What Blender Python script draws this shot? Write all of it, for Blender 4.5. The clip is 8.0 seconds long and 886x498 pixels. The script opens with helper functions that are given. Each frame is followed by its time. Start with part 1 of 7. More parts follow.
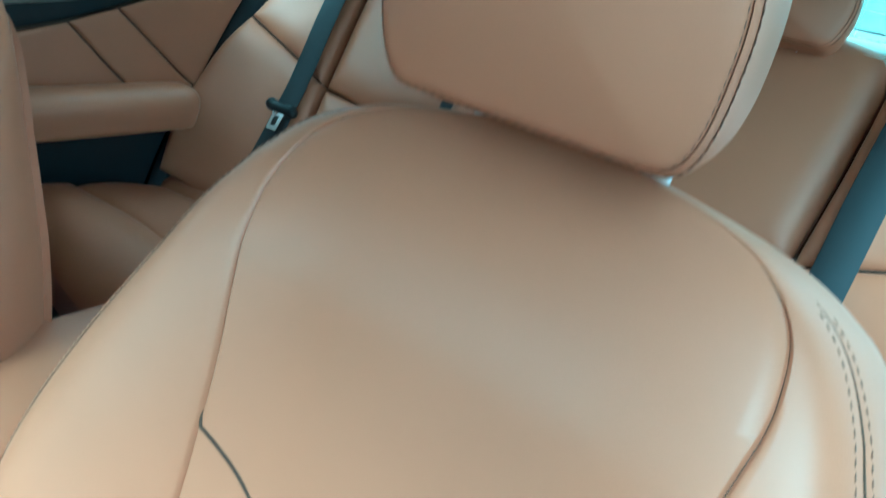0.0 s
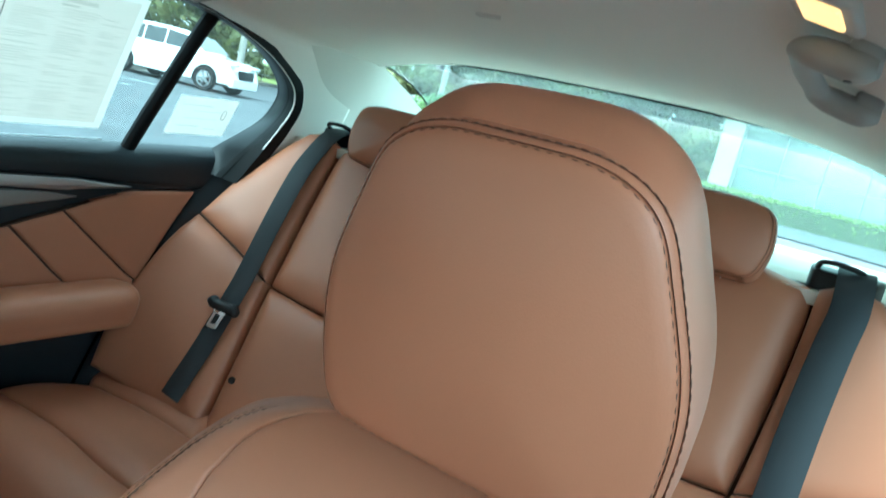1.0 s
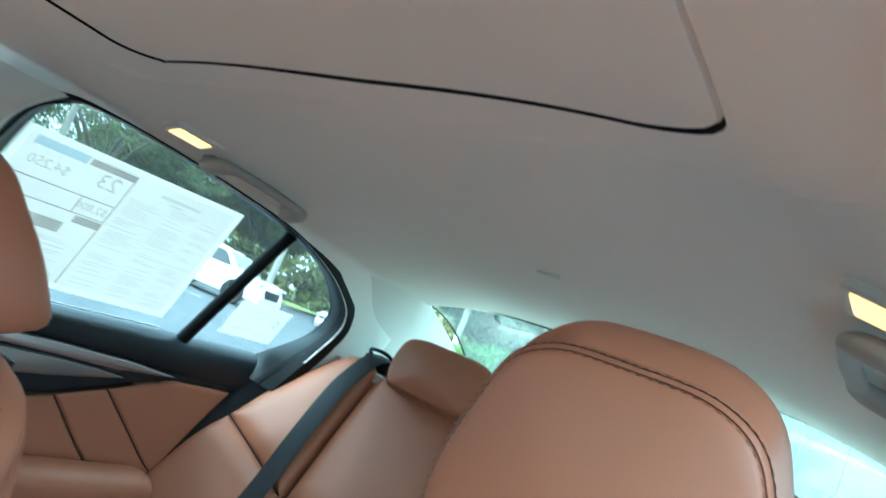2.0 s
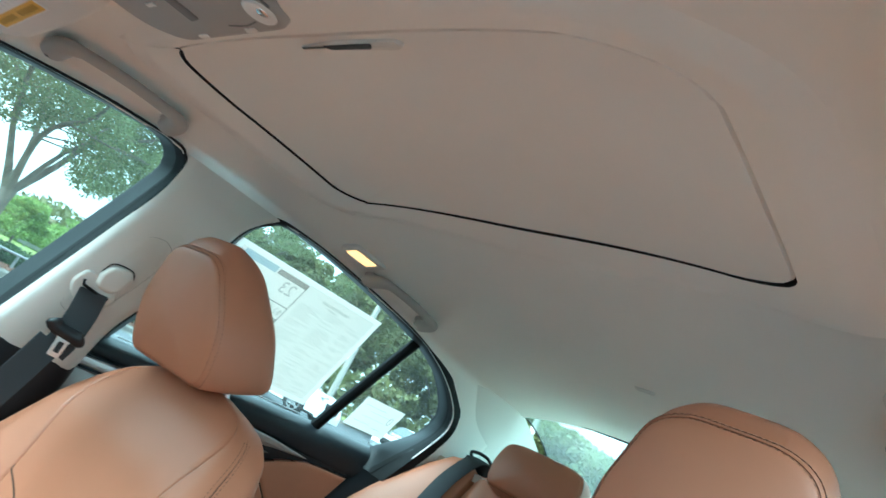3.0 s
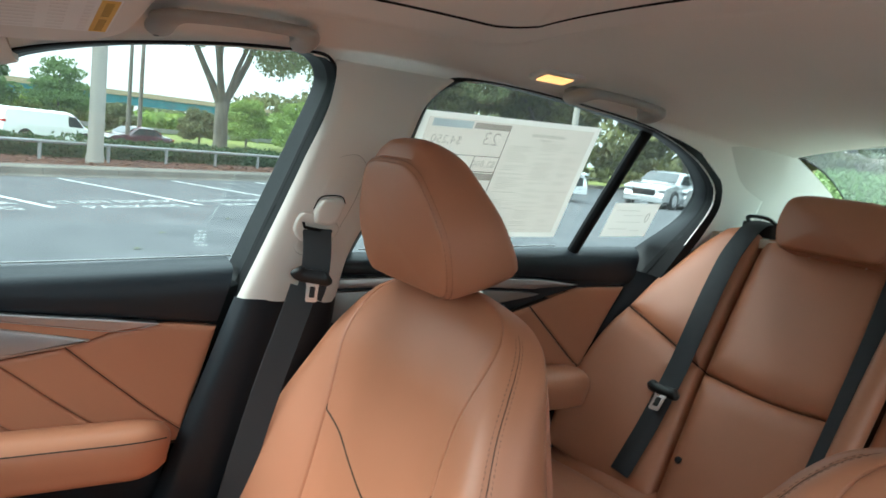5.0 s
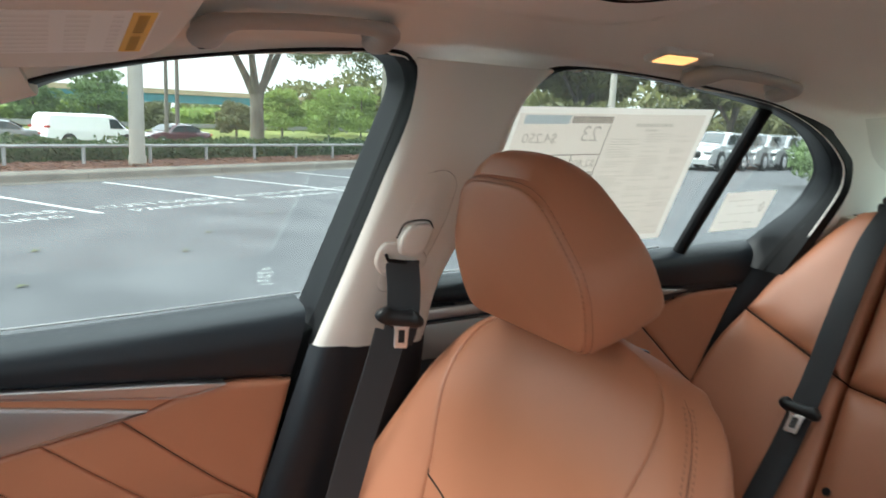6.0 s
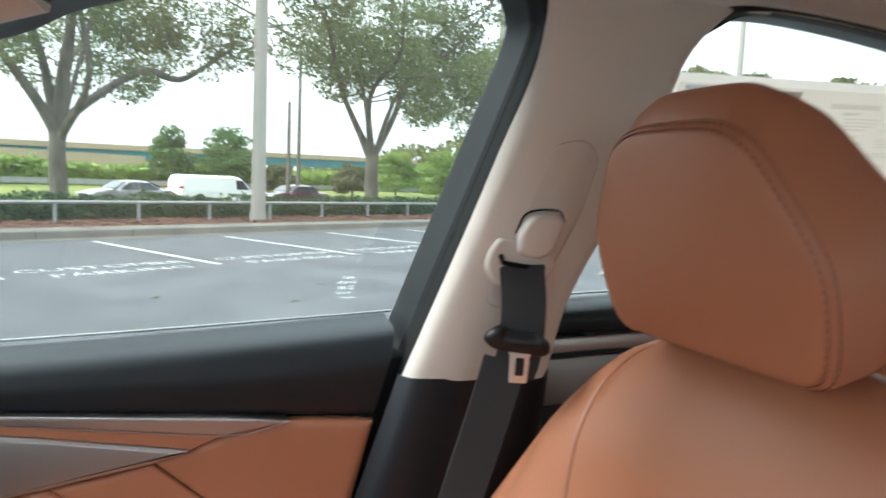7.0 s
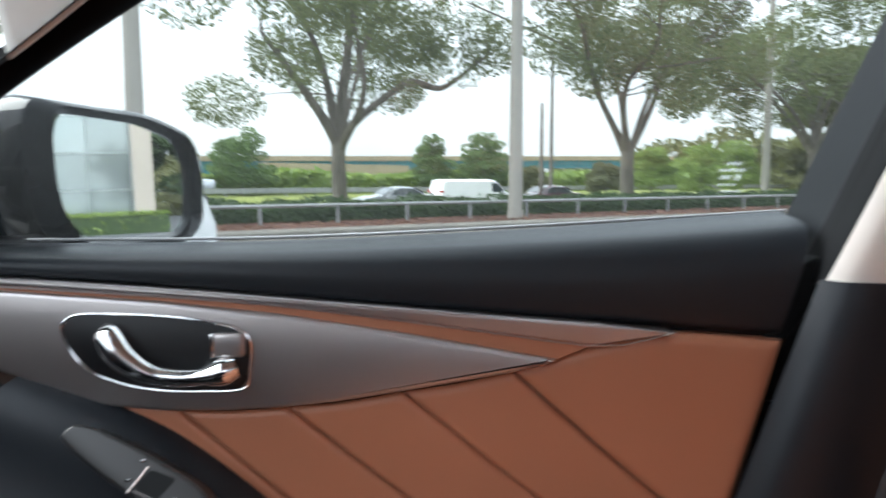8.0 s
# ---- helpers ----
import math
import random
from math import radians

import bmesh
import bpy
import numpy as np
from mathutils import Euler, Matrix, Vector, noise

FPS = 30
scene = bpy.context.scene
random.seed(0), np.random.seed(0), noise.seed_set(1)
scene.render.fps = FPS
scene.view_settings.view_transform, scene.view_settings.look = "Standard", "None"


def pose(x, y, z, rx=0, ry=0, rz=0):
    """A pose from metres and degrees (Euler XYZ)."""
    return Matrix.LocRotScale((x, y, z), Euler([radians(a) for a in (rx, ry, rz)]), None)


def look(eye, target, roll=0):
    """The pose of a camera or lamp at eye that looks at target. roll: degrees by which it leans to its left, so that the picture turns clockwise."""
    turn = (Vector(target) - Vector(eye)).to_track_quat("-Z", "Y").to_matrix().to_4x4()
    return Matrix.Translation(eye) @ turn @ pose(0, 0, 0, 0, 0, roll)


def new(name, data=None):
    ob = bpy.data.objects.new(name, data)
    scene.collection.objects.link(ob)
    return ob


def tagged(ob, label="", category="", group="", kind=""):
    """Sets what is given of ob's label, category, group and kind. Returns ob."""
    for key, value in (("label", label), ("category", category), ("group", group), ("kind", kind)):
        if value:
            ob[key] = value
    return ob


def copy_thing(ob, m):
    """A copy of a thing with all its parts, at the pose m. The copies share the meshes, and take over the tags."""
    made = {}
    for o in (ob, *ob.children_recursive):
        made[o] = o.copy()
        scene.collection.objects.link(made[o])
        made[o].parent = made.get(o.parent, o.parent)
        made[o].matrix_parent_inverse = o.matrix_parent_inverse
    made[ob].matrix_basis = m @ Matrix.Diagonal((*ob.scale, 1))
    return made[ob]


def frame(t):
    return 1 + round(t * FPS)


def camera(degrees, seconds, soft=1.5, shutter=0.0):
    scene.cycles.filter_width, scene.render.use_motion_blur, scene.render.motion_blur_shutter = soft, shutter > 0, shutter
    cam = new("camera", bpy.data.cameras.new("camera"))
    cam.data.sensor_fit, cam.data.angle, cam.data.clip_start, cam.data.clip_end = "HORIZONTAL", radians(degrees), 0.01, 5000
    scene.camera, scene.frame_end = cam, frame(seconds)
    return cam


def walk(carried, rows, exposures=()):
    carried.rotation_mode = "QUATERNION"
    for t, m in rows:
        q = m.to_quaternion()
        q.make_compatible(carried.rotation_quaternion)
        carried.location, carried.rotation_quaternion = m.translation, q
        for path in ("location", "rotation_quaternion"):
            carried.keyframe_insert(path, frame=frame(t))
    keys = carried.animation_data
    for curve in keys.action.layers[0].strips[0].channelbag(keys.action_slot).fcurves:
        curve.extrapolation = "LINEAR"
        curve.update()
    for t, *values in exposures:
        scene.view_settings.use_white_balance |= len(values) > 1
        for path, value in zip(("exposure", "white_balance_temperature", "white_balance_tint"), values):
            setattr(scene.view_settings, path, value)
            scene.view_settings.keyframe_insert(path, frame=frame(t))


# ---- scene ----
# the camera's path: seconds, place, yaw, pitch and roll in degrees
PATH = [
    (0, 0.5830, 0.1800, 1.1120, 32.213, -23.101, 12.300),
    (0.5, 0.5580, 0.1870, 1.2040, 30.421, -18.002, 11.600),
    (0.8, 0.5480, 0.1930, 1.2177, 30.150, -13.996, 12.443),
    (1, 0.5490, 0.1930, 1.2180, 30.364, -10.948, 13.400),
    (1.2, 0.5499, 0.1908, 1.2215, 30.991, -7.688, 14.553),
    (1.5, 0.5440, 0.1950, 1.2130, 32.959, -1.260, 17.100),
    (2, 0.5370, 0.1090, 1.1810, 36.905, 7.411, 22.500),
    (2.2, 0.5521, 0.0458, 1.1488, 38.595, 10.177, 24.143),
    (3.3, 0.6457, -0.1608, 1.0719, 48.311, 14.048, 28.318),
    (3.5, 0.6516, -0.1583, 1.0758, 49.484, 12.418, 26.916),
    (4, 0.6397, -0.1442, 1.0868, 50.899, 4.825, 20.295),
    (4.5, 0.5768, -0.1115, 1.1490, 53.792, -2.819, 12.435),
    (4.7, 0.5519, -0.0985, 1.1705, 55.364, -4.983, 9.700),
    (5.8, 0.3385, -0.0554, 1.2269, 59.472, -11.130, 2.633),
    (6, 0.2845, -0.0551, 1.2316, 60.247, -9.865, 2.572),
    (6.5, 0.1719, -0.0078, 1.1913, 63.413, -7.597, 2.545),
    (7, 0.0688, 0.0425, 1.1247, 69.126, -5.367, 2.419),
    (7.5, -0.0317, 0.0239, 1.0318, 78.492, -4.884, 1.298),
    (7.8, -0.0761, -0.0225, 1.0303, 83.474, -7.323, 0.912),
    (8, -0.0895, -0.0417, 0.9948, 88.979, -5.645, -0.019),
]
cam = camera(63.05, 8.0, soft=1.5, shutter=0.3)


def aimed(x, y, z, yaw, pitch, roll):
    a, b = radians(yaw), radians(pitch)
    return look((x, y, z), (x - math.sin(a) * math.cos(b), y + math.cos(a) * math.cos(b), z + math.sin(b)), roll)


EXPOSURES = [(0.0, 1.26, 3650, -44), (0.5, 1.34, 4450, -34), (1.0, 1.14, 4650, -24), (1.5, 1.22, 4450, -23), (2.0, 1.28, 4500, -20), (3.5, 1.18, 4700, -24), (4.0, 1.0, 4800, -24), (4.5, 0.85, 5200, -16), (6.0, 0.74, 6050, 2), (7.0, 0.71, 6050, 4), (8.0, 0.43, 5950, 10)]
walk(cam, [(t, aimed(*row)) for t, *row in PATH], EXPOSURES)
SKY_BLUE, CLOUD, SUN_POWER = 0.6, 31.0, 5.0
MIRROR_YAW, MIRROR_Y = -30.0, -0.379

# ---- world, sun and light ----
world = bpy.data.worlds.new("sky")
scene.world = world
world.use_nodes = True
wn, wl = world.node_tree.nodes, world.node_tree.links
wn.clear()
w_out = wn.new("ShaderNodeOutputWorld")
w_bg = wn.new("ShaderNodeBackground")
w_sky = wn.new("ShaderNodeTexSky")
w_sky.sky_type = "NISHITA"
w_sky.sun_disc = False
SUN_ELEV, SUN_ROT = 40.0, 186.0
w_sky.sun_elevation, w_sky.sun_rotation = radians(SUN_ELEV), radians(SUN_ROT)
w_sky.air_density, w_sky.dust_density = 1.0, 4.0
w_scale = wn.new("ShaderNodeVectorMath")
w_scale.operation = "SCALE"
w_scale.inputs["Scale"].default_value = SKY_BLUE
w_geo = wn.new("ShaderNodeTexCoord")
w_noise = wn.new("ShaderNodeTexNoise")
w_noise.inputs["Scale"].default_value = 2.2
w_noise.inputs["Detail"].default_value = 6.0
w_ramp = wn.new("ShaderNodeValToRGB")
w_ramp.color_ramp.elements[0].position, w_ramp.color_ramp.elements[0].color = 0.30, (0.80, 0.85, 0.92, 1)
w_ramp.color_ramp.elements[1].position, w_ramp.color_ramp.elements[1].color = 0.62, (1.0, 1.0, 1.0, 1)
w_cloud = wn.new("ShaderNodeVectorMath")
w_cloud.operation = "SCALE"
# an overcast sky is about three times as bright overhead as at the horizon
w_split = wn.new("ShaderNodeSeparateXYZ")
w_rise = wn.new("ShaderNodeMapRange")
w_rise.inputs["From Min"].default_value, w_rise.inputs["From Max"].default_value = 0.0, 1.0
w_rise.inputs["To Min"].default_value, w_rise.inputs["To Max"].default_value = 0.48 * CLOUD, 1.42 * CLOUD
wl.new(w_geo.outputs["Generated"], w_split.inputs[0])
wl.new(w_split.outputs["Z"], w_rise.inputs["Value"])
wl.new(w_rise.outputs[0], w_cloud.inputs["Scale"])
w_add = wn.new("ShaderNodeVectorMath")
w_add.operation = "ADD"
wl.new(w_sky.outputs[0], w_scale.inputs[0])
wl.new(w_geo.outputs["Generated"], w_noise.inputs["Vector"])
wl.new(w_noise.outputs["Fac"], w_ramp.inputs[0])
wl.new(w_ramp.outputs[0], w_cloud.inputs[0])
wl.new(w_scale.outputs[0], w_add.inputs[0])
wl.new(w_cloud.outputs[0], w_add.inputs[1])
wl.new(w_add.outputs[0], w_bg.inputs["Color"])
w_bg.inputs["Strength"].default_value = 0.1
wl.new(w_bg.outputs[0], w_out.inputs[0])

sun_data = bpy.data.lights.new("sun", "SUN")
sun_data.energy, sun_data.angle, sun_data.color = SUN_POWER, radians(34), (1.0, 0.97, 0.92)
sun = new("sun", sun_data)
# the lamp shines down from the bearing that the sky's sun has
_a, _e = radians(SUN_ROT), radians(SUN_ELEV)
_to = Vector((math.sin(_a) * math.cos(_e), math.cos(_a) * math.cos(_e), math.sin(_e)))
sun.matrix_world = look(_to * 50, (0, 0, 0))


# ---- materials ----
def nodes_of(name):
    m = bpy.data.materials.new(name)
    m.use_nodes = True
    n, l = m.node_tree.nodes, m.node_tree.links
    return m, n, l, n["Principled BSDF"]


def mixed(n, l, a, b, fac):
    mix = n.new("ShaderNodeMix")
    mix.data_type = "RGBA"
    mix.inputs["A"].default_value = (*a, 1)
    mix.inputs["B"].default_value = (*b, 1)
    l.new(fac, mix.inputs["Factor"])
    return mix.outputs["Result"]


def surface(name, light, dark, rough=0.5, metal=0.0, grain=400.0, bump=0.15, patch=6.0, rough_var=0.12, coat=0.0, depth=0.0006, stretch=None, contrast=(0.35, 0.65), vary=0.0, spec=0.5, voronoi=False):
    """A plain material with broad tone patches, fine grain relief and uneven gloss."""
    m, n, l, b = nodes_of(name)
    co = n.new("ShaderNodeTexCoord")
    src = co.outputs["Object"]
    if stretch:
        mp = n.new("ShaderNodeMapping")
        mp.inputs["Scale"].default_value = stretch
        l.new(src, mp.inputs["Vector"])
        src = mp.outputs[0]
    big = n.new("ShaderNodeTexNoise")
    big.inputs["Scale"].default_value, big.inputs["Detail"].default_value = patch, 5
    l.new(src, big.inputs["Vector"])
    rmp = n.new("ShaderNodeMapRange")
    rmp.inputs["From Min"].default_value, rmp.inputs["From Max"].default_value = contrast
    l.new(big.outputs["Fac"], rmp.inputs["Value"])
    col = mixed(n, l, dark, light, rmp.outputs[0])
    if vary:
        info = n.new("ShaderNodeObjectInfo")
        hs = n.new("ShaderNodeHueSaturation")
        mr = n.new("ShaderNodeMapRange")
        mr.inputs["To Min"].default_value, mr.inputs["To Max"].default_value = 1 - vary, 1 + vary
        l.new(info.outputs["Random"], mr.inputs["Value"])
        l.new(mr.outputs[0], hs.inputs["Value"])
        l.new(col, hs.inputs["Color"])
        col = hs.outputs[0]
    l.new(col, b.inputs["Base Color"])
    if voronoi:
        fine = n.new("ShaderNodeTexVoronoi")
        fine.inputs["Scale"].default_value = grain
        out = fine.outputs["Distance"]
    else:
        fine = n.new("ShaderNodeTexNoise")
        fine.inputs["Scale"].default_value, fine.inputs["Detail"].default_value = grain, 3
        out = fine.outputs["Fac"]
    l.new(src, fine.inputs["Vector"])
    rr = n.new("ShaderNodeMapRange")
    rr.inputs["To Min"].default_value, rr.inputs["To Max"].default_value = rough - rough_var, rough + rough_var
    l.new(big.outputs["Fac"], rr.inputs["Value"])
    l.new(rr.outputs[0], b.inputs["Roughness"])
    bp = n.new("ShaderNodeBump")
    bp.inputs["Strength"].default_value, bp.inputs["Distance"].default_value = bump, depth
    l.new(out, bp.inputs["Height"])
    l.new(bp.outputs[0], b.inputs["Normal"])
    b.inputs["Metallic"].default_value = metal
    b.inputs["Coat Weight"].default_value = coat
    b.inputs["Specular IOR Level"].default_value = spec
    return m


def pane(name, tint, gloss_rough=0.0, haze=0.0):
    """Thin glass: lets light through with a tint and mirrors by Fresnel."""
    m, n, l, b = nodes_of(name)
    n.remove(b)
    out = n["Material Output"]
    tr = n.new("ShaderNodeBsdfTransparent")
    tr.inputs[0].default_value = (*tint, 1)
    gl = n.new("ShaderNodeBsdfGlossy")
    gl.inputs["Roughness"].default_value = gloss_rough
    fr = n.new("ShaderNodeLayerWeight")
    fr.inputs["Blend"].default_value = 0.5
    pw = n.new("ShaderNodeMath")
    pw.operation = "POWER"
    pw.inputs[1].default_value = 4.5
    l.new(fr.outputs["Facing"], pw.inputs[0])
    sc = n.new("ShaderNodeMath")
    sc.operation = "MULTIPLY_ADD"
    sc.inputs[1].default_value, sc.inputs[2].default_value = 0.55, 0.022
    l.new(pw.outputs[0], sc.inputs[0])
    mx = n.new("ShaderNodeMixShader")
    l.new(sc.outputs[0], mx.inputs[0])
    clear = tr.outputs[0]
    if haze:
        # a film of dust that scatters the daylight
        film = n.new("ShaderNodeBsdfTranslucent")
        film.inputs[0].default_value = (0.85, 0.9, 0.88, 1)
        both = n.new("ShaderNodeMixShader")
        both.inputs[0].default_value = haze
        l.new(tr.outputs[0], both.inputs[1])
        l.new(film.outputs[0], both.inputs[2])
        clear = both.outputs[0]
    l.new(clear, mx.inputs[1])
    l.new(gl.outputs[0], mx.inputs[2])
    l.new(mx.outputs[0], out.inputs[0])
    return m


def leaf_material(name, light, dark):
    m, n, l, b = nodes_of(name)
    geo = n.new("ShaderNodeNewGeometry")
    big = n.new("ShaderNodeTexNoise")
    big.inputs["Scale"].default_value = 0.6
    co = n.new("ShaderNodeTexCoord")
    l.new(co.outputs["Object"], big.inputs["Vector"])
    add = n.new("ShaderNodeMath")
    add.operation = "ADD"
    l.new(geo.outputs["Random Per Island"], add.inputs[0])
    l.new(big.outputs["Fac"], add.inputs[1])
    mr = n.new("ShaderNodeMapRange")
    mr.inputs["From Min"].default_value, mr.inputs["From Max"].default_value = 0.3, 1.3
    l.new(add.outputs[0], mr.inputs["Value"])
    col = mixed(n, l, dark, light, mr.outputs[0])
    l.new(col, b.inputs["Base Color"])
    b.inputs["Roughness"].default_value = 0.55
    tl = n.new("ShaderNodeBsdfTranslucent")
    l.new(col, tl.inputs[0])
    mx = n.new("ShaderNodeMixShader")
    mx.inputs[0].default_value = 0.35
    l.new(b.outputs[0], mx.inputs[1])
    l.new(tl.outputs[0], mx.inputs[2])
    l.new(mx.outputs[0], n["Material Output"].inputs[0])
    return m


def glow(name, colour, power):
    m, n, l, b = nodes_of(name)
    b.inputs["Base Color"].default_value = (0.55, 0.40, 0.25, 1)
    b.inputs["Emission Color"].default_value = (*colour, 1)
    b.inputs["Emission Strength"].default_value = power
    return m


def paper_material(name, tone=(0.82, 0.82, 0.80)):
    m, n, l, b = nodes_of(name)
    b.inputs["Base Color"].default_value = (*tone, 1)
    b.inputs["Roughness"].default_value = 0.6
    tl = n.new("ShaderNodeBsdfTranslucent")
    tl.inputs[0].default_value = (tone[0] * 0.95, tone[1] * 0.94, tone[2] * 0.92, 1)
    mx = n.new("ShaderNodeMixShader")
    mx.inputs[0].default_value = 0.62
    l.new(b.outputs[0], mx.inputs[1])
    l.new(tl.outputs[0], mx.inputs[2])
    l.new(mx.outputs[0], n["Material Output"].inputs[0])
    return m


def ink_film(name, tint):
    """A thin print on paper: it tints what lies under it."""
    m, n, l, b = nodes_of(name)
    n.remove(b)
    tr = n.new("ShaderNodeBsdfTransparent")
    tr.inputs[0].default_value = (*tint, 1)
    l.new(tr.outputs[0], n["Material Output"].inputs[0])
    return m


LEATHER = surface("tan leather", (0.405, 0.165, 0.090), (0.365, 0.148, 0.079), rough=0.46, spec=0.5, grain=900, bump=0.10, patch=3.5, rough_var=0.06, depth=0.0005, voronoi=True)
# thread of the seams; also colours the shade between the bench cushions
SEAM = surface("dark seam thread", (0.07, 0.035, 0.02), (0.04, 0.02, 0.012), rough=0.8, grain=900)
STITCH = surface("brown stitching", (0.13, 0.068, 0.043), (0.085, 0.043, 0.028), rough=0.75, grain=900)
LINER = surface("beige headliner cloth", (0.84, 0.81, 0.755), (0.81, 0.78, 0.725), rough=0.93, grain=1500, bump=0.5, patch=2.0, rough_var=0.04, depth=0.0006, spec=0.2)
TRIM = surface("beige moulded plastic", (0.70, 0.67, 0.62), (0.67, 0.64, 0.59), rough=0.62, grain=1300, bump=0.3, patch=3, rough_var=0.05, depth=0.0004, spec=0.35)
HANDLE_GREY = surface("grey beige soft plastic", (0.40, 0.375, 0.345), (0.37, 0.35, 0.32), rough=0.55, grain=1300, bump=0.25, patch=3, rough_var=0.05, depth=0.0004, spec=0.4)
SLOT_GREY = surface("dark grey slot", (0.16, 0.155, 0.15), (0.13, 0.125, 0.12), rough=0.6, grain=900, bump=0.1)
SHADE_CLOTH = surface("sunshade cloth", (0.82, 0.79, 0.735), (0.79, 0.76, 0.705), rough=0.95, grain=1700, bump=0.5, patch=2.4, rough_var=0.03, depth=0.0005, spec=0.2)
BLACK = surface("black soft vinyl", (0.0105, 0.0137, 0.0182), (0.0082, 0.0107, 0.0142), rough=0.44, spec=0.33, grain=900, bump=0.35, patch=4, rough_var=0.06, depth=0.0005)
RUBBER = surface("black rubber", (0.006, 0.0065, 0.0072), (0.004, 0.0044, 0.005), rough=0.62, grain=500, bump=0.15, spec=0.16)
FRAME_GREY = surface("dark grey frame paint", (0.0085, 0.010, 0.012), (0.0065, 0.0078, 0.0095), rough=0.42, grain=700, bump=0.12, spec=0.22)
SWITCH_GREY = surface("dark switch plate", (0.028, 0.027, 0.027), (0.020, 0.0195, 0.0195), rough=0.34, metal=0.4, grain=900, bump=0.1)
CARPET = surface("black carpet", (0.016, 0.016, 0.017), (0.008, 0.008, 0.009), rough=0.95, grain=300, bump=0.8, depth=0.003)
# tone raised so that the unseen shelf brightens the rear headliner
BOUNCE_FELT = surface("grey beige felt", (0.62, 0.57, 0.50), (0.56, 0.515, 0.45), rough=0.95, grain=300, bump=0.5, depth=0.002)
BELT = surface("black belt webbing", (0.030, 0.032, 0.036), (0.023, 0.025, 0.028), rough=0.72, grain=1400, bump=0.5, depth=0.0006, stretch=(1, 1, 0.35), spec=0.4)
SILVER = surface("satin silver trim", (0.42, 0.388, 0.378), (0.39, 0.36, 0.35), rough=0.33, metal=0.85, grain=1200, bump=0.08, patch=8, stretch=(1, 0.15, 1), rough_var=0.05)
BRONZE = surface("dark satin trim", (0.25, 0.232, 0.222), (0.22, 0.206, 0.197), rough=0.38, metal=0.8, grain=1200, bump=0.08, patch=8, stretch=(1, 0.15, 1), rough_var=0.05)
CHROME = surface("chrome", (0.80, 0.80, 0.80), (0.74, 0.74, 0.75), rough=0.12, metal=1.0, grain=300, bump=0.02, rough_var=0.04)
STEEL = surface("brushed steel", (0.84, 0.83, 0.82), (0.76, 0.75, 0.74), rough=0.3, metal=0.75, grain=700, bump=0.1)
PLASTIC_BLACK = surface("black hard plastic", (0.012, 0.012, 0.0135), (0.008, 0.008, 0.009), rough=0.42, grain=1200, bump=0.2, spec=0.35)
GLASS_SIDE = pane("side glass", (0.70, 0.725, 0.71), haze=0.007)
GLASS_SCREEN = pane("laminated windscreen glass", (0.74, 0.765, 0.745))
GLASS_REAR = pane("green tinted rear glass", (0.66, 0.735, 0.70), haze=0.02)
PAPER = paper_material("white paper", (0.84, 0.82, 0.80))
INK_GREY = ink_film("grey ink", (0.74, 0.72, 0.71))
INK_PALE = ink_film("pale grey ink", (0.94, 0.935, 0.93))
INK_BLUSH = ink_film("warm tint of the print", (0.945, 0.92, 0.905))
INK_BLUE = ink_film("blue ink", (0.80, 0.87, 0.93))
INK_YELLOW = surface("yellow ink", (0.80, 0.52, 0.05), (0.74, 0.46, 0.04), rough=0.6)
INK_DARK = surface("dark ink", (0.05, 0.05, 0.055), (0.03, 0.03, 0.035), rough=0.6)
LABEL_WHITE = surface("white label", (0.80, 0.79, 0.76), (0.77, 0.76, 0.73), rough=0.5)
LAMP_GLOW = glow("warm lamp lens", (1.0, 0.47, 0.15), 1.0)
ASPHALT = surface("asphalt", (0.102, 0.104, 0.112), (0.060, 0.0625, 0.070), rough=0.80, grain=60, bump=0.6, patch=1.1, depth=0.01, rough_var=0.12, contrast=(0.36, 0.68))
ROAD_PAINT = surface("worn white road paint", (0.50, 0.50, 0.50), (0.24, 0.245, 0.255), rough=0.7, patch=7, grain=80, contrast=(0.32, 0.52), depth=0.004)
CONCRETE = surface("kerb concrete", (0.165, 0.148, 0.126), (0.105, 0.094, 0.08), rough=0.85, grain=70, patch=1.2, bump=0.4, depth=0.006)
MULCH = surface("red brown mulch", (0.13, 0.05, 0.032), (0.06, 0.025, 0.017), rough=0.95, grain=25, patch=9, bump=1.0, depth=0.04)
GRASS = surface("mown grass", (0.200, 0.225, 0.045), (0.140, 0.170, 0.035), rough=0.9, grain=40, patch=0.5, bump=0.8, depth=0.03)
BARK = surface("grey oak bark", (0.17, 0.15, 0.13), (0.09, 0.078, 0.066), rough=0.9, grain=14, patch=4, bump=0.9, depth=0.03, stretch=(1, 1, 0.35))
ETCHED = pane("etched glass", (0.97, 0.98, 0.975), haze=0.14)
LEAF_OAK = leaf_material("oak leaves", (0.170, 0.200, 0.078), (0.070, 0.090, 0.038))
LEAF_HEDGE = leaf_material("hedge leaves", (0.060, 0.105, 0.030), (0.020, 0.042, 0.014))
LEAF_BRIGHT = leaf_material("bright shrub leaves", (0.260, 0.345, 0.075), (0.115, 0.180, 0.042))
LEAF_YOUNG = leaf_material("young tree leaves", (0.165, 0.245, 0.080), (0.070, 0.118, 0.040))
LEAF_OLIVE = leaf_material("olive leaves", (0.175, 0.180, 0.065), (0.080, 0.090, 0.034))
LEAF_RUST = leaf_material("dry rust leaves", (0.15, 0.16, 0.065), (0.085, 0.09, 0.04))
GALV = surface("galvanised steel", (0.36, 0.365, 0.37), (0.28, 0.285, 0.29), rough=0.5, metal=0.5, grain=60, patch=3)
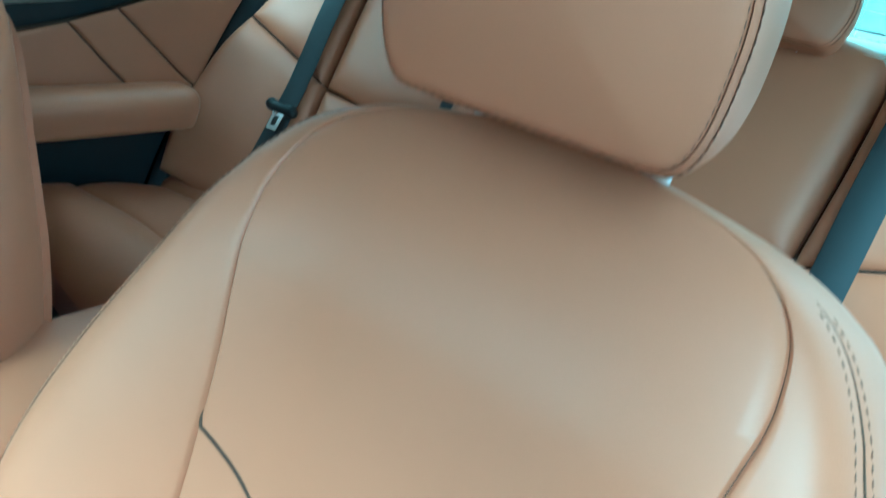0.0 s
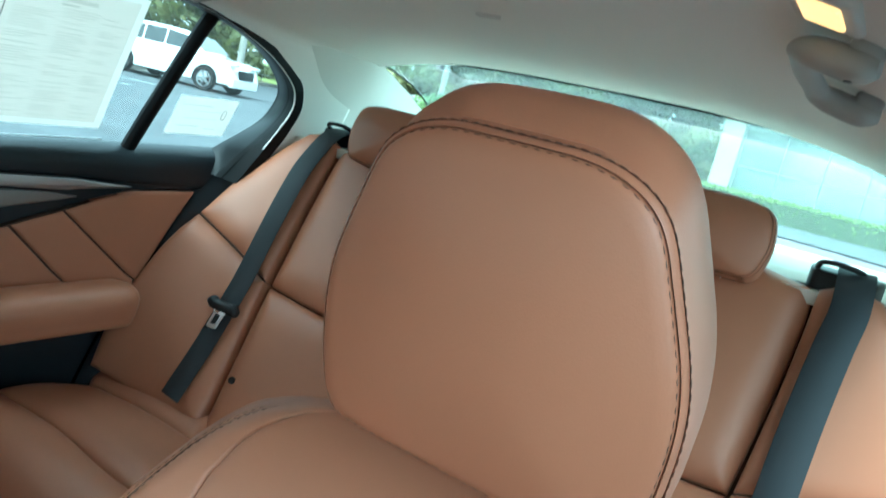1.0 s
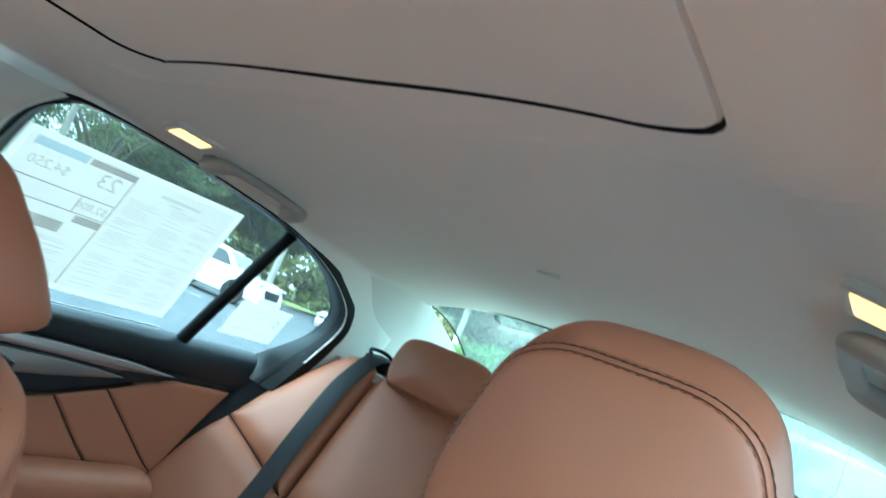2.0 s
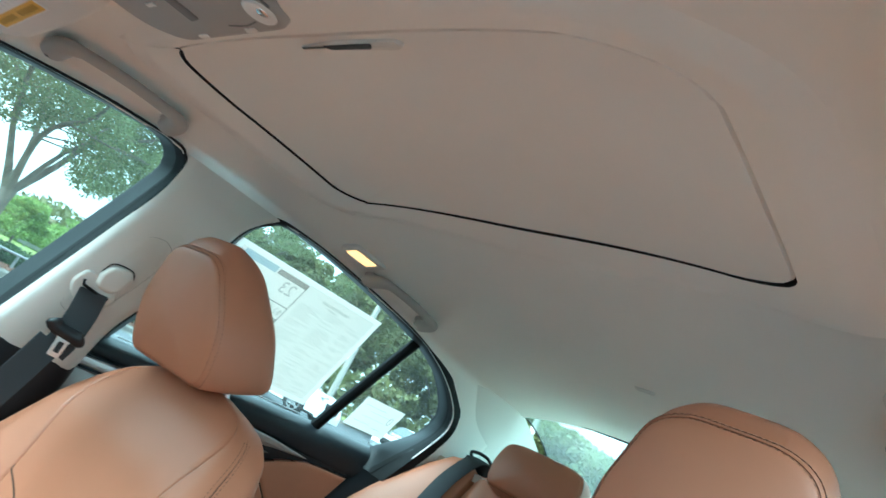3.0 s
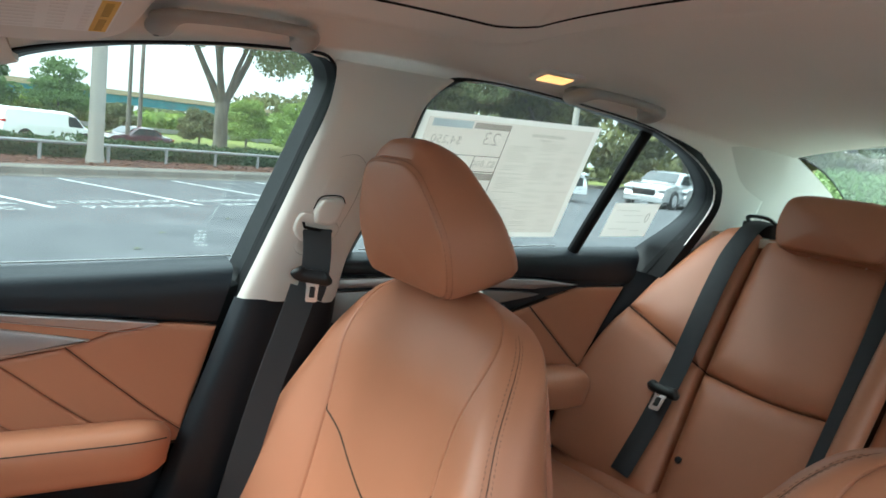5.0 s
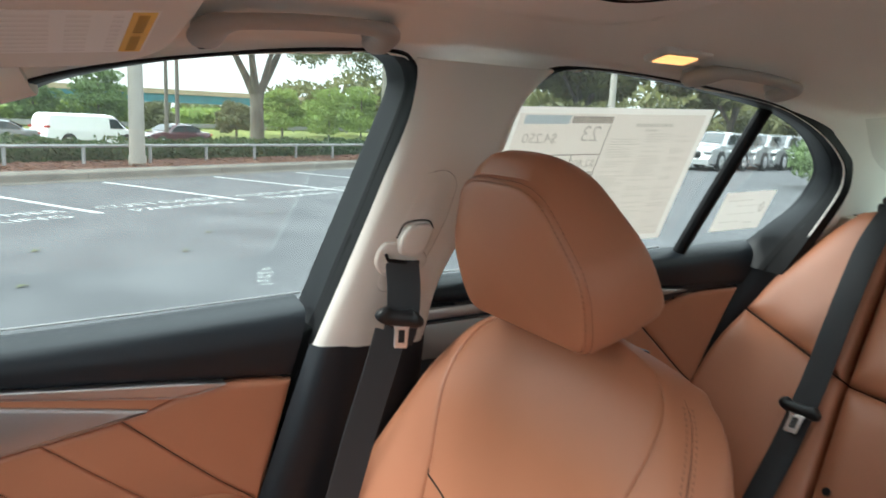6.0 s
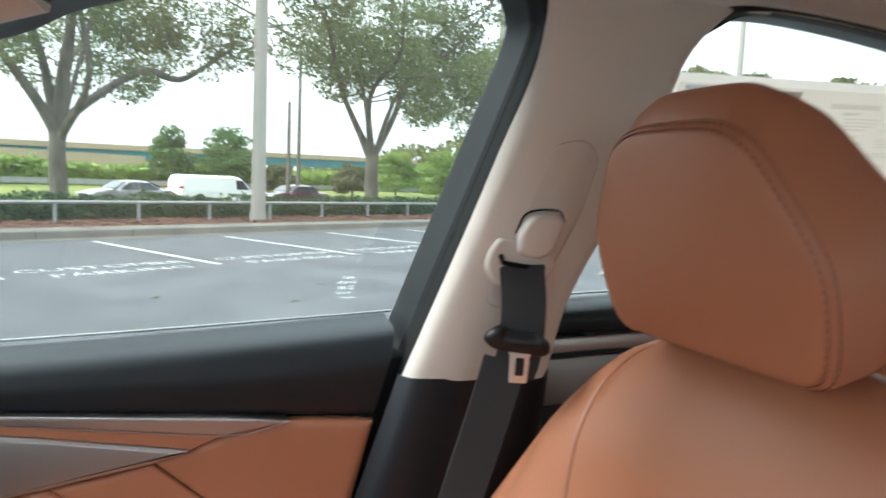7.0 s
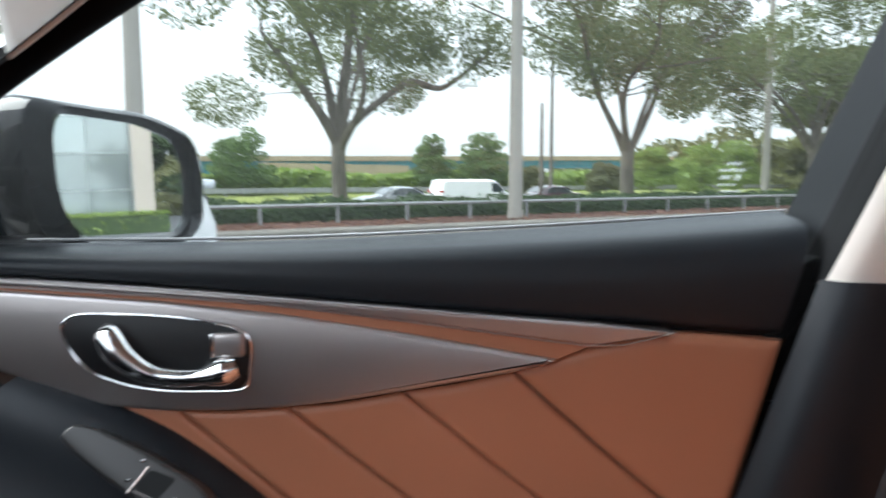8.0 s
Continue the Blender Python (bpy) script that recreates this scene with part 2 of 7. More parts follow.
POLE = surface("pale concrete pole", (0.36, 0.335, 0.30), (0.30, 0.28, 0.25), rough=0.8, grain=40, patch=1.5, stretch=(1, 1, 0.2))
TEAL = surface("teal girder paint", (0.03, 0.16, 0.21), (0.025, 0.125, 0.17), rough=0.5, grain=20, patch=0.4)
SAND_WALL = surface("sand coloured concrete", (0.36, 0.295, 0.205), (0.31, 0.25, 0.175), rough=0.85, grain=8, patch=0.2)
WHITE_WALL = surface("pale beige render", (0.44, 0.39, 0.335), (0.38, 0.34, 0.295), rough=0.8, grain=30, patch=0.6)
FACADE = surface("blue green curtain glass", (0.44, 0.50, 0.505), (0.38, 0.445, 0.45), rough=0.06, metal=0.6, rough_var=0.02, grain=2, patch=0.25, bump=0.02, coat=0.0, vary=0.15)
MULLION = surface("pale mullion", (0.55, 0.60, 0.60), (0.48, 0.52, 0.52), rough=0.4, metal=0.4)
MIRROR = surface("mirror silver", (0.88, 0.89, 0.90), (0.87, 0.88, 0.89), rough=0.008, metal=1.0, grain=3, bump=0.0, rough_var=0.004)
PAINT_BLACK = surface("gloss black paint", (0.006, 0.007, 0.010), (0.004, 0.005, 0.008), rough=0.05, grain=300, bump=0.01, spec=0.25, coat=0.0, rough_var=0.03)
PAINT_WHITE = surface("white car paint", (0.80, 0.80, 0.80), (0.77, 0.77, 0.77), rough=0.25, grain=300, bump=0.01, coat=0.8, rough_var=0.03)
PAINT_WINE = surface("dark wine car paint", (0.075, 0.022, 0.035), (0.06, 0.018, 0.028), rough=0.22, grain=300, bump=0.01, coat=0.8, rough_var=0.03)
PAINT_GREY = surface("silver grey car paint", (0.36, 0.37, 0.38), (0.33, 0.34, 0.35), rough=0.25, metal=0.4, grain=300, bump=0.01, coat=0.8, rough_var=0.03, vary=0.5)
CAR_GLASS = surface("dark car glass", (0.035, 0.045, 0.05), (0.025, 0.03, 0.035), rough=0.06, grain=2, bump=0.0, coat=0.5, rough_var=0.02)
TYRE = surface("tyre", (0.02, 0.02, 0.021), (0.013, 0.013, 0.014), rough=0.8, grain=60, bump=0.4)
RIM = surface("alloy rim", (0.5, 0.5, 0.51), (0.42, 0.42, 0.43), rough=0.3, metal=0.9, grain=60)
LIGHT_CLEAR = surface("headlight lens", (0.75, 0.78, 0.80), (0.6, 0.63, 0.65), rough=0.1, coat=0.6, grain=30)
LIGHT_RED = surface("tail light lens", (0.42, 0.02, 0.02), (0.30, 0.012, 0.012), rough=0.15, coat=0.6, grain=30)


# ---- building helpers ----
base_of = {}


def thing(name, base, label="", category="", group="", kind=""):
    """An empty at the thing's base that holds its parts."""
    ob = new(name)
    ob.location = base
    ob.empty_display_size = 0.05
    base_of[ob.name] = Vector(base)
    return tagged(ob, label, category, group, kind)


def mesh_of(name, vf, material, smooth=True):
    verts, faces = vf
    me = bpy.data.meshes.new(name)
    me.from_pydata(np.asarray(verts, float).tolist(), [], faces)
    me.validate()
    me.materials.append(material)
    if smooth:
        me.shade_smooth()
        me.set_sharp_from_angle(angle=radians(42))
    return me


def part(name, vf, material, parent, label="", smooth=True):
    """One mesh object under a thing or a part; the points are in world metres."""
    b = base_of[parent.name]
    v = np.asarray(vf[0], float) - np.array(b)
    ob = new(name, mesh_of(name, (v, vf[1]), material, smooth))
    ob.parent = parent
    base_of[ob.name] = b
    if label:
        ob["label"] = label
    return ob


def solid(name, vf, material, label="", category="", group="", kind="", smooth=True):
    """A thing that is one mesh."""
    v = np.asarray(vf[0], float)
    b = np.array([(v[:, 0].min() + v[:, 0].max()) / 2, (v[:, 1].min() + v[:, 1].max()) / 2, v[:, 2].min()])
    ob = new(name, mesh_of(name, (v - b, vf[1]), material, smooth))
    ob.location = b
    base_of[ob.name] = Vector(b)
    return tagged(ob, label, category, group, kind)


def join(*pieces):
    verts, faces, k = [], [], 0
    for v, f in pieces:
        verts.append(np.asarray(v, float).reshape(-1, 3))
        faces.extend([tuple(i + k for i in q) for q in f])
        k += len(v)
    return np.vstack(verts), faces


def mirrored(vf):
    v = np.array(vf[0], float)
    v[:, 0] *= -1
    return v, [tuple(reversed(q)) for q in vf[1]]


def grid(p, cu=False, cv=False, flip=False):
    p = np.asarray(p, float)
    nv, nu = p.shape[:2]
    f = []
    for j in range(nv - (0 if cv else 1)):
        for i in range(nu - (0 if cu else 1)):
            a, b = j * nu + i, j * nu + (i + 1) % nu
            c, d = ((j + 1) % nv) * nu + (i + 1) % nu, ((j + 1) % nv) * nu + i
            f.append((a, d, c, b) if flip else (a, b, c, d))
    return p.reshape(-1, 3), f


def grid_normals(p):
    du = np.gradient(p, axis=1)
    dv = np.gradient(p, axis=0)
    n = np.cross(du, dv)
    return n / np.maximum(np.linalg.norm(n, axis=2, keepdims=True), 1e-9)


def shell(p, thick, flip=False):
    """A sheet with thickness: p is its seen face, the back lies behind it."""
    p = np.asarray(p, float)
    n = grid_normals(p) * (-1 if flip else 1)
    q = p - n * thick
    nv, nu = p.shape[:2]
    v, f = grid(p, flip=flip)
    v2, f2 = grid(q, flip=not flip)
    k = nv * nu
    faces = list(f) + [tuple(i + k for i in t) for t in f2]
    ring = [i for i in range(nu)] + [j * nu + nu - 1 for j in range(1, nv)] + [(nv - 1) * nu + i for i in range(nu - 2, -1, -1)] + [j * nu for j in range(nv - 2, 0, -1)]
    for a, b in zip(ring, ring[1:] + ring[:1]):
        faces.append((b, a, a + k, b + k) if not flip else (a, b, b + k, a + k))
    return np.vstack([v, v2]), faces


def smooth_path(pts, n, closed=False):
    """n points along a Catmull-Rom curve through pts."""
    pts = np.asarray(pts, float)
    k = len(pts)
    segs = k if closed else k - 1
    d = np.linalg.norm(np.diff(np.vstack([pts, pts[:1]]) if closed else pts, axis=0), axis=1)
    cum = np.concatenate([[0], np.cumsum(d)])
    out = []
    for s in np.linspace(0, cum[-1], n, endpoint=not closed):
        i = min(int(np.searchsorted(cum, s, side="right")) - 1, segs - 1)
        t = (s - cum[i]) / max(d[i], 1e-9)
        if closed:
            a, b, c, e = pts[(i - 1) % k], pts[i], pts[(i + 1) % k], pts[(i + 2) % k]
        else:
            b, c = pts[i], pts[i + 1]
            a = pts[i - 1] if i > 0 else 2 * b - c
            e = pts[i + 2] if i + 2 < k else 2 * c - b
        out.append(0.5 * (2 * b + (c - a) * t + (2 * a - 5 * b + 4 * c - e) * t * t + (3 * b - a - 3 * c + e) * t**3))
    return np.array(out)


def tube(path, r, sides=8, closed=False, flat=1.0, up=None):
    """A round or flattened rod along a path; r may change along it."""
    path = np.asarray(path, float)
    n = len(path)
    r = np.broadcast_to(np.asarray(r, float), (n,))
    tang = np.gradient(path, axis=0) if not closed else np.roll(path, -1, 0) - np.roll(path, 1, 0)
    tang /= np.maximum(np.linalg.norm(tang, axis=1, keepdims=True), 1e-9)
    ref = np.array(up if up is not None else (0.0, 0.0, 1.0), float)
    if up is None and abs(tang[0] @ ref) > 0.9:
        ref = np.array((1.0, 0.0, 0.0))
    rows = []
    for i in range(n):
        a = ref - tang[i] * (ref @ tang[i])
        a /= np.linalg.norm(a)
        b = np.cross(tang[i], a)
        if up is None:
            ref = a
        ang = np.linspace(0, 2 * np.pi, sides, endpoint=False)
        rows.append(path[i] + r[i] * (np.outer(np.cos(ang), a) * flat + np.outer(np.sin(ang), b)))
    v, f = grid(np.array(rows), cu=True, cv=closed)
    if not closed:
        f = f + [tuple(range(sides - 1, -1, -1)), tuple((n - 1) * sides + i for i in range(sides))]
    return v, f


def ribbon(path, width, thick, across):
    """A flat band along a path; across gives the direction of its width."""
    path = np.asarray(path, float)
    across = np.broadcast_to(np.asarray(across, float), path.shape)
    tang = np.gradient(path, axis=0)
    tang /= np.linalg.norm(tang, axis=1, keepdims=True)
    a = across - tang * (across * tang).sum(1, keepdims=True)
    a /= np.linalg.norm(a, axis=1, keepdims=True)
    n = np.cross(a, tang)
    w, t = width / 2, thick / 2
    prof = [(-w, -t * 0.4), (-w * 0.97, -t), (w * 0.97, -t), (w, -t * 0.4), (w, t * 0.4), (w * 0.97, t), (-w * 0.97, t), (-w, t * 0.4)]
    rows = np.stack([path + a * x + n * y for x, y in prof], 1)
    v, f = grid(rows, cu=True)
    k = len(path) - 1
    return v, f + [tuple(range(7, -1, -1)), tuple(k * 8 + i for i in range(8))]


def bm_out(bm):
    bm.verts.ensure_lookup_table()
    bm.verts.index_update()
    out = np.array([v.co[:] for v in bm.verts]), [tuple(v.index for v in f.verts) for f in bm.faces]
    bm.free()
    return out


def rbox(centre, size, r=0.004, seg=2, m=None):
    """A box with rounded edges."""
    bm = bmesh.new()
    bmesh.ops.create_cube(bm, size=1.0)
    for v in bm.verts:
        v.co = Vector((v.co.x * size[0], v.co.y * size[1], v.co.z * size[2]))
    if r > 0:
        bmesh.ops.bevel(bm, geom=list(bm.edges), offset=min(r, min(size) * 0.49), segments=seg, profile=0.5, affect="EDGES")
    v, f = bm_out(bm)
    if m is not None:
        v = np.array([m @ Vector(p) for p in v])
    return v + np.array(centre), f


def slab(outline, place, front, back, r=0.003, seg=2):
    """A plate: a 2D outline, given its depth between front and back by place(a, b, depth), with rounded rims."""
    bm = bmesh.new()
    lo = [bm.verts.new((a, b, back)) for a, b in outline]
    hi = [bm.verts.new((a, b, front)) for a, b in outline]
    k = len(outline)
    bm.faces.new(hi)
    bm.faces.new(lo[::-1])
    for i in range(k):
        bm.faces.new((lo[i], lo[(i + 1) % k], hi[(i + 1) % k], hi[i]))
    bmesh.ops.recalc_face_normals(bm, faces=list(bm.faces))
    if r > 0:
        rim = [e for e in bm.edges if abs(e.verts[0].co.z - front) < 1e-7 and abs(e.verts[1].co.z - front) < 1e-7]
        bmesh.ops.bevel(bm, geom=rim, offset=r, segments=seg, profile=0.5, affect="EDGES")
    v, f = bm_out(bm)
    return np.array([place(*p) for p in v]), f


def rounded(outline, r, n=4):
    """The outline with its corners rounded."""
    pts = [np.array(p, float) for p in outline]
    out = []
    for i, p in enumerate(pts):
        a, b = pts[i - 1], pts[(i + 1) % len(pts)]
        da, db = np.linalg.norm(a - p), np.linalg.norm(b - p)
        k = min(r, da * 0.45, db * 0.45)
        s, e = p + (a - p) / da * k, p + (b - p) / db * k
        for t in np.linspace(0, 1, n):
            out.append(tuple((1 - t) ** 2 * s + 2 * t * (1 - t) * p + t * t * e))
    return out


def pad(bottom, right, top, left, place, puff=0.006, edge=0.02, deep=0.012, n=(22, 22)):
    """An upholstered panel between four edge curves (2D points): it swells by puff and turns down at its rim.
    bottom and top run left to right, left and right run upwards."""
    nu, nv = n
    us, vs = np.linspace(0, 1, nu), np.linspace(0, 1, nv)
    # rows and columns crowd towards the rim
    us, vs = 0.5 - 0.5 * np.cos(np.pi * us), 0.5 - 0.5 * np.cos(np.pi * vs)

    def along(c, ts):
        c = smooth_path(c, 60) if len(c) > 2 else np.array([np.array(c[0]) + (np.array(c[1]) - np.array(c[0])) * t for t in np.linspace(0, 1, 60)])
        x = np.linspace(0, 1, 60)
        return np.stack([np.interp(ts, x, c[:, 0]), np.interp(ts, x, c[:, 1])], 1)

    B, T, L, R = along(bottom, us), along(top, us), along(left, vs), along(right, vs)
    u, v = us[None, :, None], vs[:, None, None]
    q = (1 - v) * B[None] + v * T[None] + (1 - u) * L[:, None] + u * R[:, None]
    q -= (1 - u) * (1 - v) * B[0] + u * (1 - v) * B[-1] + (1 - u) * v * T[0] + u * v * T[-1]
    wid = np.linalg.norm(q[:, -1] - q[:, 0], axis=1)[:, None]
    hei = np.linalg.norm(q[-1] - q[0], axis=1)[None, :]
    du = np.minimum(us, 1 - us)[None, :] * wid
    dv = np.minimum(vs, 1 - vs)[:, None] * hei
    e = np.clip(np.minimum(du, dv) / edge, 0, 1)
    h = puff * np.sqrt(1 - (1 - e) ** 2)
    full = np.zeros((nv + 2, nu + 2, 3))
    full[1:-1, 1:-1, :2], full[1:-1, 1:-1, 2] = q, h
    full[0], full[-1], full[:, 0], full[:, -1] = full[1], full[-2], full[:, 1], full[:, -2]
    full[0, :, 2] = full[-1, :, 2] = -deep
    full[:, 0, 2] = full[:, -1, 2] = -deep
    P = np.array([[place(*c) for c in row] for row in full])
    return grid(P)


def dashes(path, length, gap, r, normal):
    """Stitches: short rods along a path."""
    path = np.asarray(path, float)
    d = np.concatenate([[0], np.cumsum(np.linalg.norm(np.diff(path, axis=0), axis=1))])
    out = []
    for s in np.arange(gap, d[-1] - length, length + gap):
        p = [np.array([np.interp(s + k * length, d, path[:, i]) for i in range(3)]) for k in (0, 0.5, 1)]
        p = [p[0] - np.array(normal) * r * 0.6, p[1] + np.array(normal) * r * 0.3, p[2] - np.array(normal) * r * 0.6]
        out.append(tube(p, [r * 0.6, r, r * 0.6], 5))
    return join(*out)


def words(text, size, place, depth=0.0005, line=1.0, align="CENTER"):
    """Flat lettering as a mesh; place takes (a, b, out)."""
    cu = bpy.data.curves.new("lettering", "FONT")
    cu.body, cu.size, cu.align_x, cu.align_y = text, size, align, "CENTER"
    cu.space_line = line
    cu.resolution_u = 2
    tmp = bpy.data.objects.new("lettering", cu)
    me = tmp.to_mesh()
    v = [place(p.co.x, p.co.y, depth) for p in me.vertices]
    f = [tuple(p.vertices) for p in me.polygons]
    tmp.to_mesh_clear()
    bpy.data.objects.remove(tmp)
    bpy.data.curves.remove(cu)
    return np.array(v), f


def curve_at(xs, ys):
    xs, ys = np.array(xs, float), np.array(ys, float)

    def fn(t):
        # smooth reading between the given values
        i = np.clip(np.searchsorted(xs, t) - 1, 0, len(xs) - 2)
        h = xs[i + 1] - xs[i]
        m = np.gradient(ys, xs)
        s = np.clip((t - xs[i]) / h, 0, 1)
        return (2 * s**3 - 3 * s**2 + 1) * ys[i] + (s**3 - 2 * s**2 + s) * h * m[i] + (-2 * s**3 + 3 * s**2) * ys[i + 1] + (s**3 - s**2) * h * m[i + 1]

    return fn


def leaf_cloud(rng, blobs, count, size, flat=0.5):
    """Many small bent leaf clumps in and on a set of ellipsoids (centre, radii)."""
    vol = np.array([b[1][0] * b[1][1] * b[1][2] for b in blobs]) ** 0.75
    pick = rng.choice(len(blobs), count, p=vol / vol.sum())
    c = np.array([b[0] for b in blobs])[pick]
    r = np.array([b[1] for b in blobs])[pick]
    d = rng.normal(size=(count, 3))
    d /= np.linalg.norm(d, axis=1, keepdims=True)
    p = c + d * r * rng.uniform(0.55, 1.06, (count, 1)) ** 0.6
    return leaf_quads(rng, p, size, flat, 0.5, 0.15)


def leaf_quads(rng, p, size, flat=0.0, wide=0.55, bend=0.0):
    """One small bent leaf clump at every point, turned at random."""
    n = rng.normal(size=p.shape) + np.array((0, 0, flat))
    n /= np.linalg.norm(n, axis=1, keepdims=True)
    a = np.cross(n, rng.normal(size=p.shape))
    a /= np.linalg.norm(a, axis=1, keepdims=True)
    b = np.cross(n, a)
    q = size * rng.uniform(0.6, 1.4, (len(p), 1))
    v = np.stack([p - a * q, p + b * q * wide + n * q * bend, p + a * q, p - b * q * wide + n * q * bend], 1).reshape(-1, 3)
    return v, np.arange(len(v)).reshape(-1, 4).tolist()


# ---- the car's cabin: x across (minus: the passenger's side), y towards the boot, z up ----
roof_mid = curve_at([-0.45, -0.2, 0.1, 0.35, 0.6, 0.85, 1.1, 1.35, 1.6], [1.325, 1.352, 1.374, 1.384, 1.383, 1.373, 1.355, 1.328, 1.315])
roof_rail = curve_at([-0.45, -0.2, 0.1, 0.35, 0.6, 0.85, 1.1, 1.35, 1.6], [1.255, 1.282, 1.312, 1.326, 1.328, 1.320, 1.305, 1.288, 1.268])
rail_x = curve_at([-0.45, 0.1, 0.6, 1.1, 1.6], [0.535, 0.535, 0.530, 0.525, 0.515])


def liner_z(x, y):
    return roof_mid(y) - (roof_mid(y) - roof_rail(y)) * (abs(x) / rail_x(y)) ** 3.2


def trim_x(z):
    return 0.67 - 0.33 * (z - 0.915)


def glass_x(z):
    return 0.758 - 0.45 * (z - 1.0)


FRONT_GLASS = [(0.300, 0.960), (0.03, 0.944), (-0.20, 0.934), (-0.447, 0.932), (-0.445, 1.05), (-0.412, 1.084), (-0.355, 1.120), (-0.287, 1.158), (-0.18, 1.198), (-0.079, 1.234), (-0.03, 1.258), (0.046, 1.280), (0.128, 1.296), (0.240, 1.312), (0.315, 1.319), (0.349, 1.311), (0.366, 1.290), (0.367, 1.262), (0.350, 1.183), (0.326, 1.076)]
REAR_GLASS = [(0.530, 0.978), (0.556, 1.08), (0.579, 1.192), (0.590, 1.275), (0.610, 1.308), (0.650, 1.321), (0.755, 1.321), (0.916, 1.310), (1.127, 1.286), (1.253, 1.256), (1.340, 1.216), (1.398, 1.172), (1.410, 1.130), (1.392, 1.082), (1.316, 1.012), (1.093, 1.004)]
FRONT_HOLE = [(0.282, 0.90), (-0.60, 0.86), (-0.60, 0.90), (-0.50, 0.975), (-0.41, 1.035), (-0.33, 1.083), (-0.276, 1.117), (-0.18, 1.180), (-0.09, 1.236), (-0.04, 1.258), (0.03, 1.276), (0.11, 1.290), (0.22, 1.305), (0.33, 1.313), (0.358, 1.306), (0.371, 1.288), (0.374, 1.262), (0.348, 1.145), (0.315, 1.017)]
REAR_HOLE = [(0.455, 0.90), (0.460, 0.994), (0.497, 1.110), (0.520, 1.205), (0.538, 1.274), (0.552, 1.296), (0.590, 1.312), (0.70, 1.315), (0.87, 1.306), (1.057, 1.288), (1.16, 1.266), (1.257, 1.233), (1.335, 1.192), (1.366, 1.160), (1.373, 1.120), (1.345, 1.040), (1.310, 0.950), (1.30, 0.90)]


def inside(poly, y, z):
    hit = False
    for (y0, z0), (y1, z1) in zip(poly, poly[1:] + poly[:1]):
        if (z0 > z) != (z1 > z) and y < (y1 - y0) * (z - z0) / (z1 - z0) + y0:
            hit = not hit
    return hit


def grown(poly, d):
    c = np.mean(np.array(poly), axis=0)
    return [tuple(np.array(p) + (np.array(p) - c) / np.linalg.norm(np.array(p) - c) * d) for p in poly]


# headliner with the sunroof opening, rails and pillar skin of both sides
SR_MID, SR_X, SR_Y0, SR_Y1 = 0.031, 0.379, 0.172, 0.561
SUN_OUT = rounded([(SR_MID - SR_X + 0.02, SR_Y0), (SR_MID + SR_X - 0.09, SR_Y0), (SR_MID + SR_X, SR_Y0 + 0.035), (SR_MID + SR_X - 0.014, SR_Y1 - 0.043), (SR_MID + SR_X - 0.07, SR_Y1 - 0.017), (SR_MID, SR_Y1), (SR_MID - SR_X + 0.036, SR_Y1), (SR_MID - SR_X, SR_Y1 - 0.036), (SR_MID - SR_X, SR_Y0 + 0.10)], 0.045, 6)
SUN_HOLE = grown(SUN_OUT, 0.048)


def build_headliner():
    ys = np.arange(-0.34, 1.5601, 0.0085)
    ts = np.concatenate([np.linspace(0, 0.93, 44, endpoint=False), np.linspace(0.93, 1.0, 10)])
    rows = []
    for y in ys:
        xr, zr = rail_x(y), roof_rail(y)
        right = [(xr * t, liner_z(xr * t, y)) for t in ts]
        # rounded turn into the side, then straight down to the belt line
        side_top = zr - 0.022
        x0 = trim_x(side_top)
        for k in (0.35, 0.7, 1.0):
            right.append((xr + (x0 - xr) * (1 - (1 - k) ** 2), zr - (zr - side_top) * k**1.5))
        for z in np.arange(side_top - 0.0085, 0.89, -0.0085):
            right.append((trim_x(z), z))
        rows.append(right)
    n = min(len(r) for r in rows)
    half = np.array([[(x, y, z) for x, z in r[:n][:0:-1]] + [(-x, y, z) for x, z in r[:n]] for r, y in zip(rows, ys)])
    hole_f, hole_r = ([tuple(p) for p in smooth_path([(y, z, 0) for y, z in h], 400, closed=True)[:, :2]] for h in (FRONT_HOLE, REAR_HOLE))
    v, f = grid(half, flip=True)
    keep, cut_in = [], {}
    for k, (x, y, z) in enumerate(v):
        if z < roof_rail(y) - 0.004:
            for hole in (hole_f, hole_r):
                if inside(hole, y, z):
                    cut_in[k] = hole
    for q in f:
        c = v[list(q)].mean(0)
        side = c[2] < roof_rail(c[1]) - 0.008
        if side and (all(i in cut_in for i in q) or c[1] < -0.44 or c[2] < 0.945 or (0.20 < c[1] < 0.56 and c[2] < roof_rail(c[1]) - 0.032)):
            continue
        if not side and inside(SUN_HOLE, c[0], c[1]):
            continue
        keep.append(q)
    # the cloth's cut edge follows the opening
    used = {i for q in keep for i in q}
    for k, hole in cut_in.items():
        if k in used:
            h = np.array(hole)
            y, z = h[np.argmin(((h - v[k][1:]) ** 2).sum(1))]
            v[k] = (math.copysign(trim_x(z), v[k][0]), y, z)
    return v, keep


headliner = solid("ceiling", build_headliner(), LINER, "beige woven cloth headliner of a car with pillar skins", "headliner", kind="structure")
solidify = headliner.modifiers.new("thickness", "SOLIDIFY")
solidify.thickness, solidify.offset = 0.003, 1.0


def build_roof_skin():
    ys = np.linspace(-0.42, 1.62, 40)
    xs = np.linspace(-0.60, 0.60, 41)
    p = np.array([[(x, y, roof_mid(min(max(y, -0.45), 1.6)) + 0.055 - 0.085 * (abs(x) / 0.60) ** 2.6) for x in xs] for y in ys])
    return shell(p, 0.006)


solid("car_roof", build_roof_skin(), PAINT_BLACK, "dark painted outer roof skin of the car", "roof", kind="structure")

